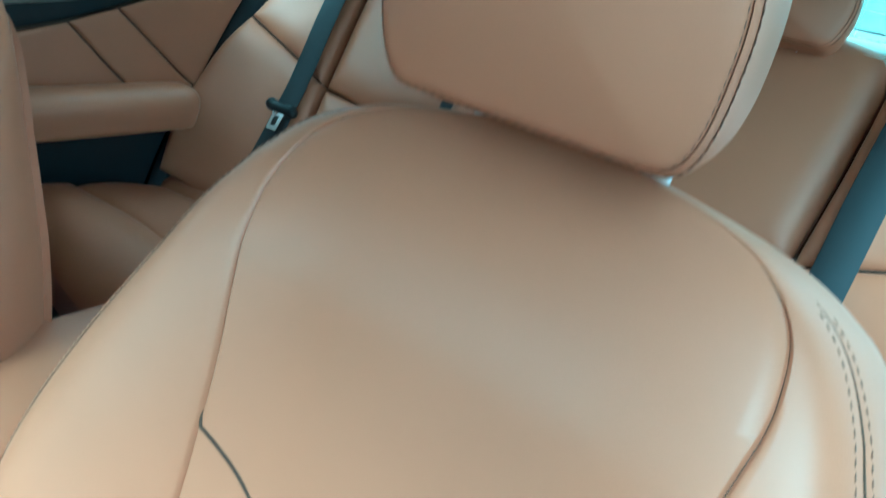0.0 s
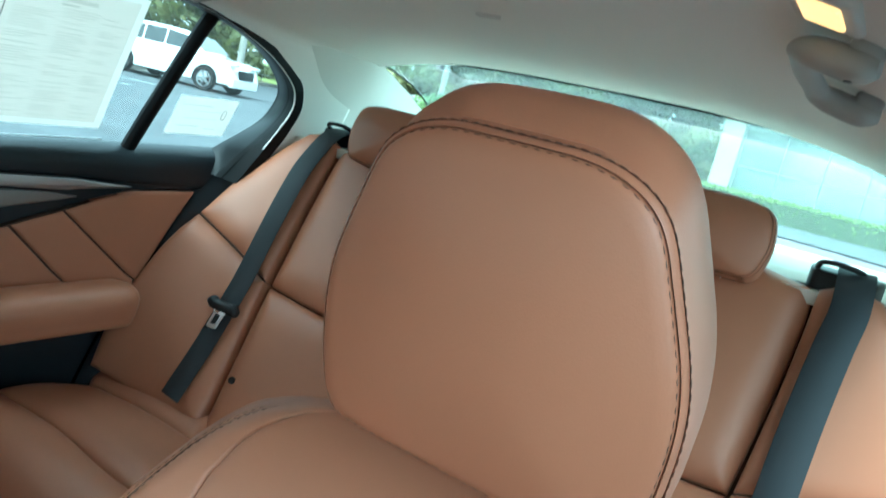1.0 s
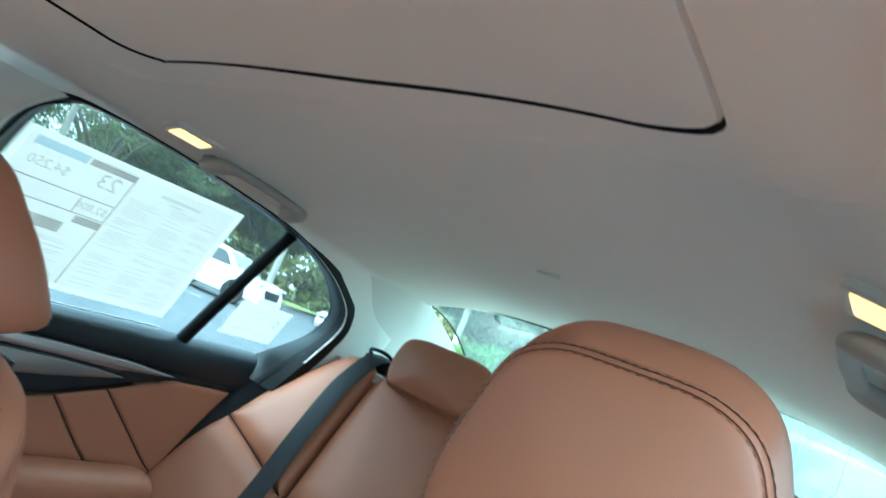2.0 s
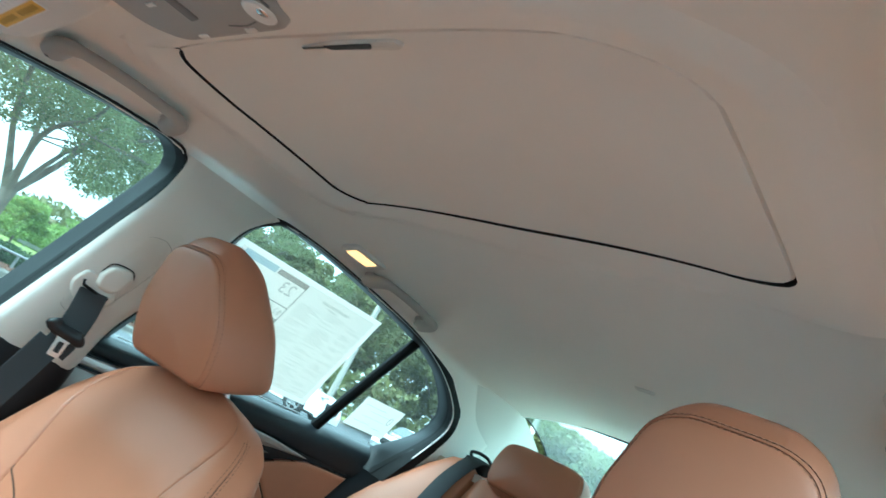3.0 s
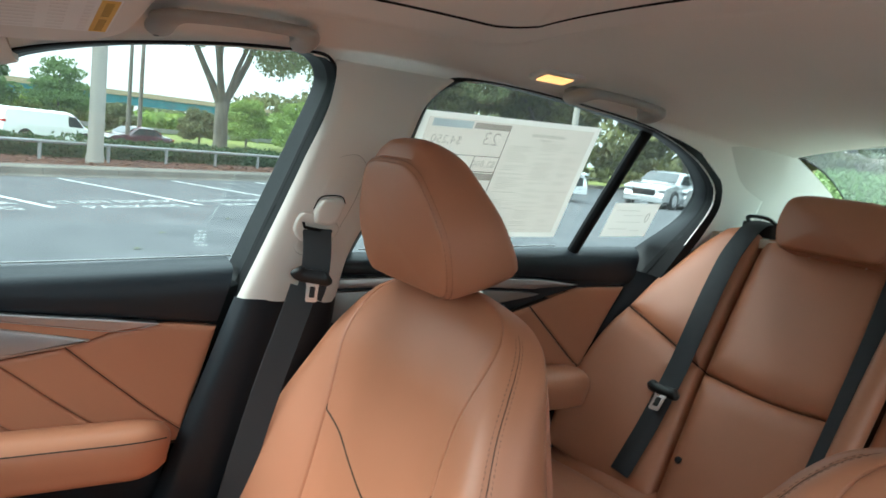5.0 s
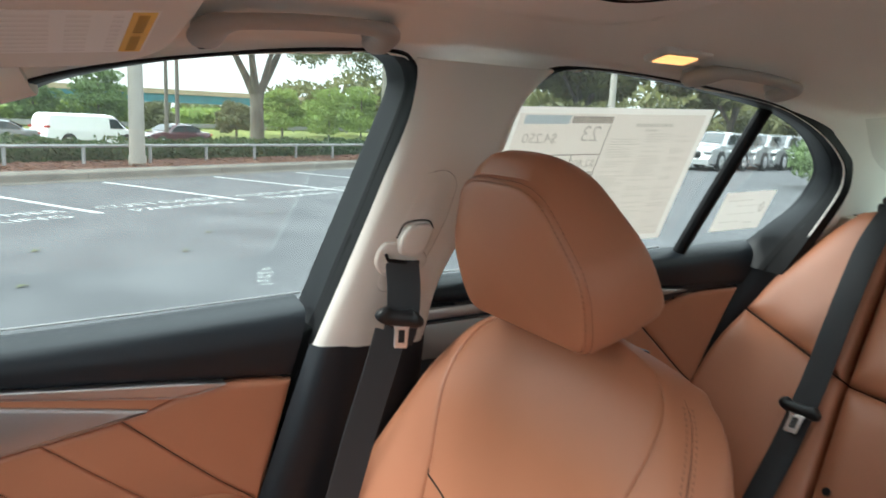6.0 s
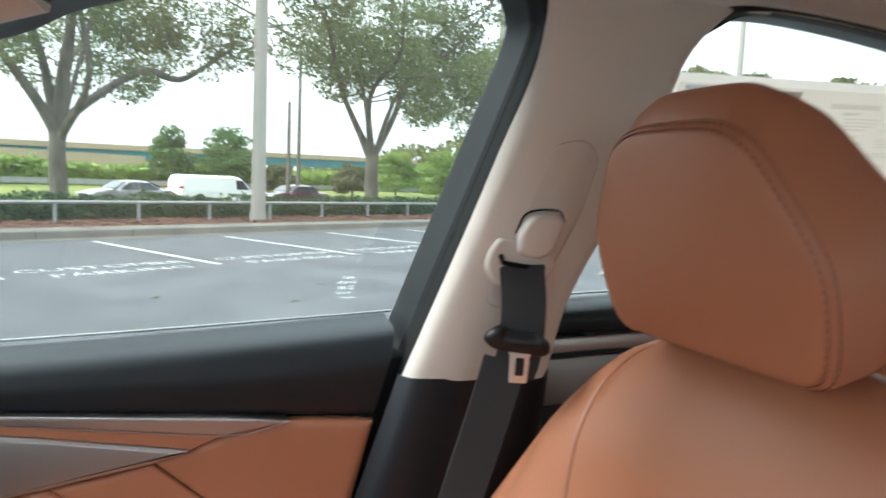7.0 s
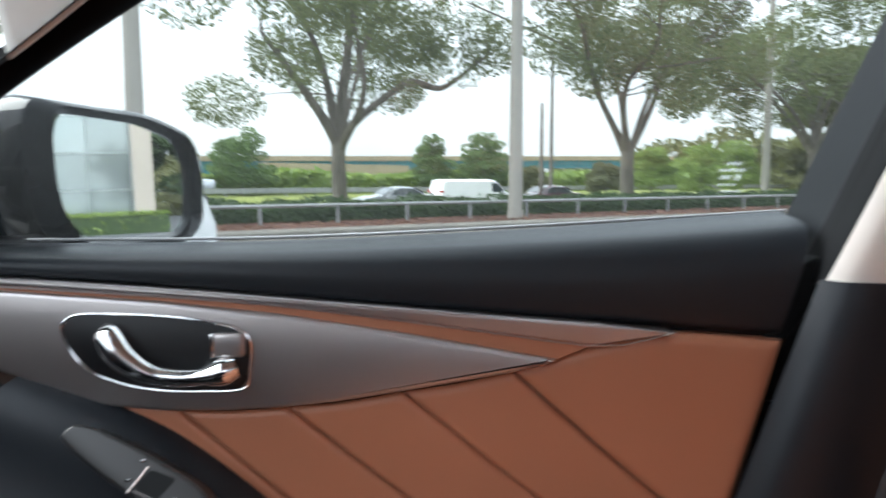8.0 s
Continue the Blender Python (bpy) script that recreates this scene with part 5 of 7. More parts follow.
def headrest_shape(at, w_low, w_top, tall, d_low, d_top, fat=0.0, dome=0.0):
    """A cushion: the front face with rounded corners, a welt all round and a wedge-shaped body behind."""
    n = 120
    out = rounded([(-w_low * 0.88, 0.0), (w_low * 0.88, 0.0), (w_low * 0.96, 0.03), (w_low, tall * 0.48), (w_top, tall * 0.93), (w_top * 0.6, tall), (-w_top * 0.6, tall), (-w_top, tall * 0.93), (-w_low, tall * 0.48), (-w_low * 0.96, 0.03)], 0.05, 6)
    ring_pts = smooth_path([(a, b, 0) for a, b in out], n, closed=True)[:, :2]
    for _ in range(5):
        ring_pts = (np.roll(ring_pts, 1, 0) + 2 * ring_pts + np.roll(ring_pts, -1, 0)) / 4
    c = np.array([0.0, tall * 0.47])
    rows = []

    def lay(scale, depth_f, depth_b, k):
        r = []
        for p in ring_pts:
            q = c + (p - c) * scale
            d = d_low + (d_top - d_low) * np.clip(p[1] / tall, 0, 1) ** 0.9
            swell = dome * math.sin(math.pi * min(1.0, k / 0.9) ** 0.75) if 0 < k < 0.9 else 0.0
            q = (q[0], q[1] + swell * np.clip(2 * p[1] / tall - 1, 0, 1) * (1 - 0.6 * (p[0] / w_low) ** 2))
            r.append(at(q[0] * (1 - 0.12 * k), q[1], depth_f - k * d - depth_b))
        rows.append(r)

    for s in (0.0, 0.2, 0.4, 0.6, 0.75, 0.86, 0.92):
        lay(s, 0.016 * (1 - s**2.2) + fat * (1 - s * s), 0, 0)
    lay(0.945, 0.0005, 0, 0)
    lay(0.952, -0.0025, 0, 0)
    lay(0.960, -0.0005, 0, 0)
    lay(0.975, -0.002, 0, 0)
    lay(0.983, -0.0055, 0, 0)
    lay(0.990, -0.0045, 0, 0)
    lay(1.0, -0.012, 0, 0.0)
    for k in (0.15, 0.3, 0.5, 0.7, 0.85):
        lay(1.0 + 0.03 * math.sin(math.pi * k), -0.012, 0, k)
    lay(0.97, -0.012, 0, 0.95)
    lay(0.90, -0.012, 0, 1.0)
    for s in (0.75, 0.5, 0.25, 0.0):
        lay(s, -0.012, 0.010 * (1 - s), 1.0)
    return np.array(rows), 8, 11


def front_seat(cx, y_top, z_top, lean, hr_place, hr_tilt, hr_size, hr_dome, cross, sides, label):
    w = thing("front_seat", (cx, y_top, 0.12), label, "car seat", "front seats")
    at = seat_frame(cx, y_top, z_top, lean)
    S = back_surface(at, *sides)
    m = S.shape[1]
    back = part("backrest", grid(np.concatenate([S[:, COL_OUT_R:], S[:, :COL_OUT_L + 1]], 1)), LEATHER, w, "tan leather side and rear cover")
    part("bolster", grid(S[:, COL_OUT_L:COL_IN_L + 1]), LEATHER, w, "tan leather side bolster")
    part("bolster", grid(S[:, COL_IN_R:COL_OUT_R + 1]), LEATHER, w, "tan leather side bolster")
    part("centre_panel", grid(S[:, COL_IN_L:COL_IN_R + 1]), LEATHER, w, "smooth tan leather centre panel")
    for col in (COL_IN_L, COL_IN_R):
        path = S[:-5, col] + np.array((0, 0.0003, 0))
        part("seam", tube(path, np.interp(np.arange(len(path))[::-1], [0, 16], [0.0002, 0.0012]), 6), SEAM, w)
    for col, dx in ((COL_OUT_L, 0), (COL_OUT_R, 0)):
        path = S[8:-8, col]
        part("seam", tube(path, np.interp(np.arange(len(path))[::-1], [0, 12], [0.0002, 0.0008]), 6), SEAM, w)
    for col in (COL_OUT_L - 1, COL_OUT_L + 1, COL_OUT_R - 1, COL_OUT_R + 1):
        path = S[8:-9, col]
        part("stitching", dashes(path, 0.0042, 0.0024, 0.0005, (0, -1, 0)), STITCH, w)
    # the curved cross seam below the centre panel, sewn into the cover
    n_in = COL_IN_R - COL_IN_L
    pts = []
    for i in range(n_in + 1):
        q = 2 * i / n_in - 1
        h = cross - 0.085 * (1 - abs(q) ** 1.15)
        r = np.interp(h, S_heights(), np.arange(80))
        j, fr = int(r), r - int(r)
        p = S[j, COL_IN_L + i] * (1 - fr) + S[min(j + 1, 79), COL_IN_L + i] * fr
        pts.append(p)
    part("cross_seam", tube(np.array(pts), 0.0016, 6), SEAM, w)

    # headrest and its posts
    HR = headrest_frame((cx + hr_place[0], *hr_place[1:]), hr_tilt)
    H, s0, s1 = headrest_shape(HR, *hr_size, dome=hr_dome)
    hr = part("headrest", grid(H, cu=True), LEATHER, w, "smooth tan leather headrest")
    for r in (s0, s1):
        part("welt_seam", tube(H[r], 0.0004, 6, closed=True), SEAM, hr)
    for r, k in ((s0 - 1, 0), (s1 + 1, 0)):
        ring_path = np.vstack([H[r], H[r][:1]])
        part("stitching", dashes(ring_path, 0.0040, 0.0024, 0.00034, (0, -1, 0)), STITCH, hr)
    for a in (-0.065, 0.065):
        part("post", tube([HR(a, 0.03, -0.075), at(a, -0.02, -0.045)], 0.006, 10), STEEL, hr, "steel headrest post")
        part("post_guide", tube([at(a, -0.01, -0.046), at(a, 0.012, -0.044)], [0.016, 0.012], 12), PLASTIC_BLACK, w, "black post guide")
    # cushion and base
    cush = []
    for t in np.linspace(0, 1, 40):
        y = y_top - 0.06 - 0.54 * t
        row = []
        for q in np.linspace(-1, 1, 41):
            a = abs(q)
            rise = np.clip((a - 0.5) / 0.35, 0, 1)
            z = 0.500 + 0.035 * t + 0.04 * rise * rise * (3 - 2 * rise) - 0.07 * np.clip((a - 0.85) / 0.15, 0, 1) ** 2 - 0.10 * np.clip((t - 0.86) / 0.14, 0, 1) ** 2
            row.append((cx + q * 0.272, y, z))
        cush.append(row)
    part("cushion", shell(np.array(cush), 0.10, flip=True), LEATHER, w, "tan leather seat cushion")
    part("base", rbox((cx, y_top - 0.30, 0.28), (0.42, 0.46, 0.28), 0.03, 3), BLACK, w, "black seat base")
    return w


def S_heights():
    return (-0.66 * np.linspace(0, 1, 80) ** 1.35)[::-1]


def headrest_frame(origin, tilt):
    c, s = math.cos(radians(tilt)), math.sin(radians(tilt))
    o = np.array(origin)

    def hr(a, h, out):
        return (o[0] + a, o[1] + h * s - out * c, o[2] + h * c + out * s)

    return hr


PASS = (-0.352, 0.453, 0.994, 11.0, (-0.029, 0.438, 0.994), -16.0, (0.134, 0.082, 0.187, 0.125, 0.070), 0.018, -0.228, (0.06, 0.06, 0.0))
DRIV = (0.392, 0.535, 1.004, 15.0, (0.005, 0.520, 1.024), -8.0, (0.109, 0.077, 0.192, 0.104, 0.066), 0.016, -0.245, (0.025, 0.13, 0.08))
front_seat(*PASS, "tan leather front passenger seat with stitched headrest")
front_seat(*DRIV, "tan leather driver's seat with stitched headrest, pushed back")

# ---- rear bench ----
bench = thing("rear_bench", (0, 1.1, 0.2), "tan leather rear bench with three places and folded centre armrest", "rear seat")
TB = 0.54
BS, BC = TB / math.hypot(1, TB), 1 / math.hypot(1, TB)


def bench_at(a, z, o):
    """On the leaning back: a across, z the height, o out of it towards the front."""
    return (a, 1.183 + TB * (z - 0.586) - o * BC, z + o * BS)


def bench_pads(side):
    s = side

    def at(a, z, o):
        return bench_at(s * a, z, o)

    flipf = (lambda q: q) if s > 0 else (lambda q: (q[0], [tuple(reversed(t)) for t in q[1]]))

    def add(name, *args, label="", **kw):
        part(name, flipf(pad(*args, at, **kw)), LEATHER, bench, label)

    # main back, above and below its cross seam
    add("back_upper", [(0.150, 0.772), (0.31, 0.764), (0.470, 0.772)], [(0.470, 0.772), (0.482, 0.92), (0.486, 1.03), (0.480, 1.075)], [(0.178, 1.072), (0.33, 1.092), (0.480, 1.075)], [(0.150, 0.772), (0.150, 0.92), (0.158, 1.03), (0.178, 1.072)], label="tan leather upper back panel", puff=0.030, edge=0.055, deep=0.03, n=(34, 34))
    add("back_lower", [(0.150, 0.48), (0.31, 0.47), (0.435, 0.48)], [(0.435, 0.48), (0.452, 0.62), (0.470, 0.769)], [(0.150, 0.769), (0.31, 0.761), (0.470, 0.769)], [(0.150, 0.48), (0.150, 0.62), (0.150, 0.769)], label="tan leather lower back panel", puff=0.030, edge=0.05, deep=0.03, n=(34, 34))
    # the side bolster, in two sewn pieces, turning forward to the door
    def side_at(a, z, o):
        k = np.clip((a - 0.50) / 0.25, 0, 1)
        x, y, zz = bench_at(s * a, z, o + 0.020 + 0.10 * k**2.2 * (1.0 - 0.55 * np.clip((z - 0.80) / 0.25, 0, 1)))
        return (x, y, zz)

    q = pad([(0.478, 0.775), (0.56, 0.80), (0.692, 0.838)], [(0.692, 0.838), (0.668, 0.93), (0.622, 1.02), (0.575, 1.075)], [(0.490, 1.070), (0.53, 1.086), (0.575, 1.075)], [(0.478, 0.775), (0.488, 0.93), (0.490, 1.070)], side_at, puff=0.022, edge=0.045, deep=0.03, n=(30, 34))
    part("side_upper", flipf(q), LEATHER, bench, "tan leather side bolster")
    q = pad([(0.440, 0.50), (0.56, 0.49), (0.710, 0.50)], [(0.710, 0.50), (0.724, 0.60), (0.716, 0.74), (0.693, 0.835)], [(0.477, 0.772), (0.56, 0.797), (0.693, 0.835)], [(0.440, 0.50), (0.458, 0.64), (0.477, 0.772)], side_at, puff=0.022, edge=0.045, deep=0.03, n=(30, 34))
    part("side_lower", flipf(q), LEATHER, bench, "tan leather side bolster")
    part("side_seam", tube([side_at(a, z, 0.002) for a, z in smooth_path([(0.478, 0.7735), (0.56, 0.7985), (0.692, 0.8365)], 20)], 0.0025, 6), SEAM, bench)
    # seat cushion
    def cush(a, y, o):
        k = np.clip((0.80 - y) / 0.10, 0, 1)
        return (s * a, y - o * 0.3 * k, 0.492 + 0.055 * (1.12 - y) / 0.35 - 0.09 * k * k + o - 0.02 * np.clip((y - 1.02) / 0.12, 0, 1))

    part("cushion_front", flipf(pad([(0.06, 0.715), (0.35, 0.70), (0.66, 0.735)], [(0.66, 0.735), (0.685, 0.78), (0.69, 0.86)], [(0.06, 0.885), (0.32, 0.865), (0.50, 0.878), (0.69, 0.86)], [(0.06, 0.715), (0.06, 0.885)], cush, puff=0.03, edge=0.06, deep=0.12, n=(30, 26))), LEATHER, bench, "tan leather cushion front")
    part("cushion_rear", flipf(pad([(0.06, 0.888), (0.32, 0.868), (0.50, 0.881), (0.69, 0.863)], [(0.69, 0.863), (0.70, 0.95), (0.66, 1.05)], [(0.06, 1.10), (0.35, 1.10), (0.55, 1.09), (0.66, 1.05)], [(0.06, 0.888), (0.06, 1.10)], cush, puff=0.025, edge=0.05, deep=0.08, n=(30, 26))), LEATHER, bench, "tan leather cushion")
    part("cushion_filler", flipf(pad([(0.40, 1.075), (0.55, 1.072), (0.70, 1.05)], [(0.70, 1.05), (0.74, 1.09), (0.75, 1.14)], [(0.40, 1.17), (0.56, 1.165), (0.75, 1.14)], [(0.40, 1.075), (0.40, 1.17)], lambda a, y, o: (s * a, y, 0.492 + o + 0.10 * (y - 1.06)), puff=0.028, edge=0.035, deep=0.06, n=(20, 14))), LEATHER, bench, "soft wrinkled tan leather filler")


for s_ in (-1, 1):
    bench_pads(s_)
# centre place: raised rims and the folded armrest
for s_ in (-1, 1):
    rim = smooth_path([bench_at(s_ * 0.132, 0.50, 0.020), bench_at(s_ * 0.130, 0.75, 0.026), bench_at(s_ * 0.128, 0.95, 0.026), bench_at(s_ * 0.122, 1.05, 0.018), bench_at(s_ * 0.118, 1.085, 0.0)], 40)
    part("centre_rim", tube(rim, 0.024, 12), LEATHER, bench, "tan leather rolled rim")
part("centre_back", pad([(-0.105, 0.972), (0.105, 0.972)], [(0.105, 0.972), (0.104, 1.08)], [(-0.104, 1.08), (0.0, 1.088), (0.104, 1.08)], [(-0.105, 0.972), (-0.104, 1.08)], bench_at, puff=0.022, edge=0.04, deep=0.03), LEATHER, bench)
part("armrest", pad([(-0.104, 0.50), (0.104, 0.50)], [(0.104, 0.50), (0.106, 0.75), (0.104, 0.965)], [(-0.104, 0.965), (0.0, 0.97), (0.104, 0.965)], [(-0.104, 0.50), (-0.106, 0.75), (-0.104, 0.965)], bench_at, puff=0.018, edge=0.035, deep=0.03, n=(24, 34)), LEATHER, bench, "folded tan leather centre armrest")
part("armrest_seam", tube([bench_at(a, 0.875 - 0.004 * math.cos(a * 12), 0.0175) for a in np.linspace(-0.098, 0.098, 12)], 0.002, 6), SEAM, bench)
# a dark sheet behind the pads paints the shade in their gaps
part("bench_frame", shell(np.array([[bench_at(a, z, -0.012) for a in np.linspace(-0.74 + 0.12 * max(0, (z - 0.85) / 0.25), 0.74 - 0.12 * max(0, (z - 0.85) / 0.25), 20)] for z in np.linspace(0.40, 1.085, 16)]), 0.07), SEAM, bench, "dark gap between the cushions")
part("bench_base", rbox((0, 0.97, 0.33), (1.36, 0.44, 0.22), 0.03, 2), BLACK, bench, "black bench base")
# small dark eyelet by the right buckle seam
for s_ in (-1, 1):
    part("eyelet", tube([bench_at(s_ * 0.415, 0.595, 0.020), bench_at(s_ * 0.415, 0.595, 0.033)], 0.0075, 12), PLASTIC_BLACK, bench, "dark round eyelet")


def rear_headrest(cx, label):
    w = thing("rear_headrest", (cx, 1.42, 1.06), label, "headrest", "rear headrests")
    tilt = 12.0
    c, s = math.cos(radians(tilt)), math.sin(radians(tilt))

    def hr(a, h, out):
        return (cx + a, 1.352 + h * s - out * c, 1.070 + h * c + out * s)

    H, s0, s1 = headrest_shape(hr, 0.126, 0.116, 0.122, 0.10, 0.075, fat=0.006)
    part("cushion", grid(H, cu=True), LEATHER, w)
    for r in (s0, s1):
        part("welt_seam", tube(H[r], 0.0008, 6, closed=True), SEAM, w)
    for a in (-0.06, 0.06):
        part("post", tube([hr(a, 0.02, -0.06), hr(a, -0.06, -0.055)], 0.006, 8), STEEL, w)
    return w


rear_headrest(-0.297, "low tan leather rear headrest by the passenger's side window")
rear_headrest(0.292, "low tan leather rear headrest on the driver's side")
mid_hr = thing("rear_headrest", (0, 1.42, 1.06), "small tan leather centre rear headrest pushed down", "headrest", "rear headrests")


def mh(a, h, out):
    return (a, 1.375 + h * 0.2 - out, 1.070 + h + out * 0.2)


H_, s0_, s1_ = headrest_shape(mh, 0.098, 0.088, 0.085, 0.085, 0.065, fat=0.005)
part("cushion", grid(H_, cu=True), LEATHER, mid_hr)
part("welt_seam", tube(H_[s0_], 0.0008, 6, closed=True), SEAM, mid_hr)


# ---- rear belts ----
def rear_belt(side, label):
    w = thing("seat_belt", (side * 0.52, 1.2, 0.5), label, "seat belt", "seat belts")
    s = side
    path = [(s * 0.506, 1.520, 1.104), (s * 0.508, 1.478, 1.112), (s * 0.511, 1.426, 1.104), (s * 0.516, 1.384, 1.060)]
    k_ = 0.022 if side > 0 else 0.0
    path = [(x + k_, y - 0.7 * k_, z + 0.3 * k_) for x, y, z in path]
    for z, a in ((0.98, 0.512), (0.88, 0.508), (0.764, 0.5075), (0.70, 0.5065), (0.62, 0.508), (0.52, 0.516)):
        x, y, zz = bench_at(s * (a + k_), z, 0.050 + 0.5 * k_ + (0.012 if z > 0.85 else 0.0))
        path.append((x, y, zz))
    part("webbing", ribbon(smooth_path(path, 60), 0.052, 0.0022, (1, 0, 0.05 * s)), BELT, w)
    o = bench_at(s * (0.5035 + k_), 0.700, 0.056)
    tongue(w, o, (1.0, 0.10, 0.06 * -s), (-0.02, -BS, -BC))
    part("anchor", slab(rounded([(0.470, 1.440), (0.560, 1.440), (0.575, 1.52), (0.462, 1.52)], 0.015), lambda a, b, oo: (s * a, b, 1.098 + oo), 0.012, -0.02, 0.005, 3), PLASTIC_BLACK, w, "black plastic belt outlet")
    part("loop", tube(smooth_path([(s * 0.475, 1.455, 1.108), (s * 0.482, 1.432, 1.122), (s * 0.51, 1.425, 1.125), (s * 0.538, 1.432, 1.120), (s * 0.545, 1.455, 1.106)], 24), 0.0045, 8), PLASTIC_BLACK, w, "black belt guide")
    return w


rear_belt(-1, "black rear seat belt with steel tongue across the tan bolster")
rear_belt(1, "black rear seat belt on the driver's side bench")
mb = thing("seat_belt", (-0.165, 1.2, 0.5), "black centre seat belt lying over the bench back", "seat belt", "seat belts")
mpath = [(-0.03, 1.62, 1.10), (-0.085, 1.53, 1.108), (-0.15, 1.46, 1.112), (-0.172, 1.425, 1.092)]
for z, a in ((1.03, 0.166), (0.92, 0.158), (0.80, 0.153), (0.70, 0.15), (0.55, 0.148)):
    mpath.append(bench_at(-a, z, 0.038))
part("webbing", ribbon(smooth_path(mpath, 60), 0.046, 0.0022, [(1, 0.25 if i < 14 else 0, 0) for i in range(60)]), BELT, mb)

# ---- rear door of the passenger's side ----
door_r = thing("door_2", (-0.72, 0.9, 0.45), "rear door with black top, silver trim and quilted tan leather", "car door", kind="structure")
band = door_surface(0.40, 1.335, 0.722, rear_sill, rear_low, 0.772, None)
for i in range(band.shape[0]):
    t = max(0.0, (i / (band.shape[0] - 1) - 0.80) / 0.20)
    band[i, :, 1] -= t * (1.005 - band[i, :, 2]) * 0.75
part("upper_band", shell(band, 0.006), BLACK, door_r, "black soft vinyl top band")


def plate_r(a, b, o):
    return (-(0.726 - o), a, b)


rline = curve_at([0.40, 0.60, 0.72, 0.92, 1.01], [1.00, 1.08, 1.14, 1.262, 1.335])
bp_ = np.array([[(-0.738, 0.40 + (rline(z) - 0.40) * t, z) for t in np.linspace(0, 1, 12)] for z in np.linspace(0.40, 0.95, 14)])
part("inner_panel", shell(bp_, 0.01), BLACK, door_r)
part("upper_spear", slab([(0.45, 0.930), (0.60, 0.935), (0.84, 0.9355), (0.985, 0.9305), (1.098, 0.919), (1.085, 0.9165), (0.985, 0.912), (0.965, 0.909), (0.84, 0.9135), (0.60, 0.916), (0.45, 0.912)], plate_r, 0.010, -0.012, 0.003, 3), SILVER, door_r, "satin silver spear trim")
part("lower_spear", slab([(0.45, 0.906), (0.60, 0.910), (0.84, 0.9085), (0.93, 0.9040), (0.985, 0.897), (0.95, 0.8905), (0.84, 0.874), (0.60, 0.850), (0.45, 0.845)], plate_r, 0.010, -0.012, 0.003, 3), BRONZE, door_r, "dark satin spear trim")
part("trim_base", slab([(0.45, 0.935), (1.10, 0.925), (1.255, 0.921), (1.10, 0.9115), (0.98, 0.884), (0.84, 0.848), (0.45, 0.82)], plate_r, 0.002, -0.014, 0.0), BLACK, door_r)
part("quilt_panel", pad([(0.50, 0.66), (0.96, 0.66)], [(0.96, 0.66), (0.985, 0.715), (0.955, 0.750), (0.868, 0.840)], [(0.50, 0.78), (0.70, 0.806), (0.868, 0.840)], [(0.50, 0.66), (0.50, 0.78)], plate_r, 0.006, 0.008), LEATHER, door_r, "tan leather quilt panel")
part("quilt_panel", pad([(0.963, 0.66), (1.10, 0.66)], [(1.10, 0.66), (1.135, 0.712), (1.105, 0.740), (0.963, 0.868)], [(0.871, 0.841), (0.92, 0.856), (0.963, 0.868)], [(0.963, 0.66), (0.988, 0.715), (0.958, 0.751), (0.871, 0.841)], plate_r, 0.006, 0.008), LEATHER, door_r, "tan leather quilt panel")
part("quilt_panel", pad([(1.103, 0.66), (1.104, 0.66)], [(1.104, 0.66), (1.145, 0.72), (1.20, 0.82), (1.255, 0.912)], [(0.966, 0.869), (1.06, 0.899), (1.12, 0.911), (1.255, 0.912)], [(1.103, 0.66), (1.138, 0.712), (1.108, 0.741), (0.966, 0.869)], plate_r, 0.006, 0.008), LEATHER, door_r, "tan leather quilt panel")
part("leather_back", slab([(0.50, 0.65), (0.50, 0.785), (0.70, 0.809), (0.87, 0.842), (0.985, 0.876), (1.07, 0.902), (1.13, 0.9125), (1.25, 0.9125), (1.10, 0.65)], plate_r, 0.0022, -0.014, 0.0), SEAM, door_r, "dark stitched seams")
part("armrest", armrest(0.50, 1.100, 0.735, 0.742, 1.35, 0.08), LEATHER, door_r, "tan leather padded armrest")
# dark sill strip between door and bench
strip = []
for z, y0, y1 in ((0.40, 1.02, 1.12), (0.55, 1.075, 1.165), (0.66, 1.13, 1.215), (0.78, 1.19, 1.275), (0.90, 1.262, 1.345), (0.985, 1.315, 1.41)):
    strip.append([(-0.742, y0, z), (-0.733, y0 + 0.004, z), (-0.715, (y0 + y1) / 2, z), (-0.695, y1, z), (-0.66, y1 + 0.04, z)])
strip = np.array(strip)
strip = np.array([smooth_path(strip[:, i], 24) for i in range(5)]).transpose(1, 0, 2)
solid("sill_trim", shell(strip, 0.008, flip=True), BLACK, "black plastic sill strip between door and bench", "sill trim", kind="structure")

# lower body: floor, tunnel, driver's side wall, firewall
solid("floor", rbox((0, 0.45, 0.10), (1.50, 2.5, 0.06), 0.01, 1), CARPET, "black carpeted car floor", "floor", kind="structure")
solid("tunnel", rbox((0, 0.25, 0.35), (0.22, 1.30, 0.44), 0.05, 3), BLACK, "black centre tunnel between the front seats", "tunnel", kind="structure")
lid = thing("centre_armrest", (0.0, 0.42, 0.57), "tan leather centre console armrest with dark piping", "armrest")
part("lid", rbox((0.0, 0.42, 0.625), (0.19, 0.34, 0.09), 0.022, 4), LEATHER, lid)
part("piping", tube(smooth_path([(0.0925, 0.26, 0.648), (0.0925, 0.57, 0.648), (0.075, 0.588, 0.648), (-0.075, 0.588, 0.648)], 30), 0.003, 6), SEAM, lid, "dark piping")
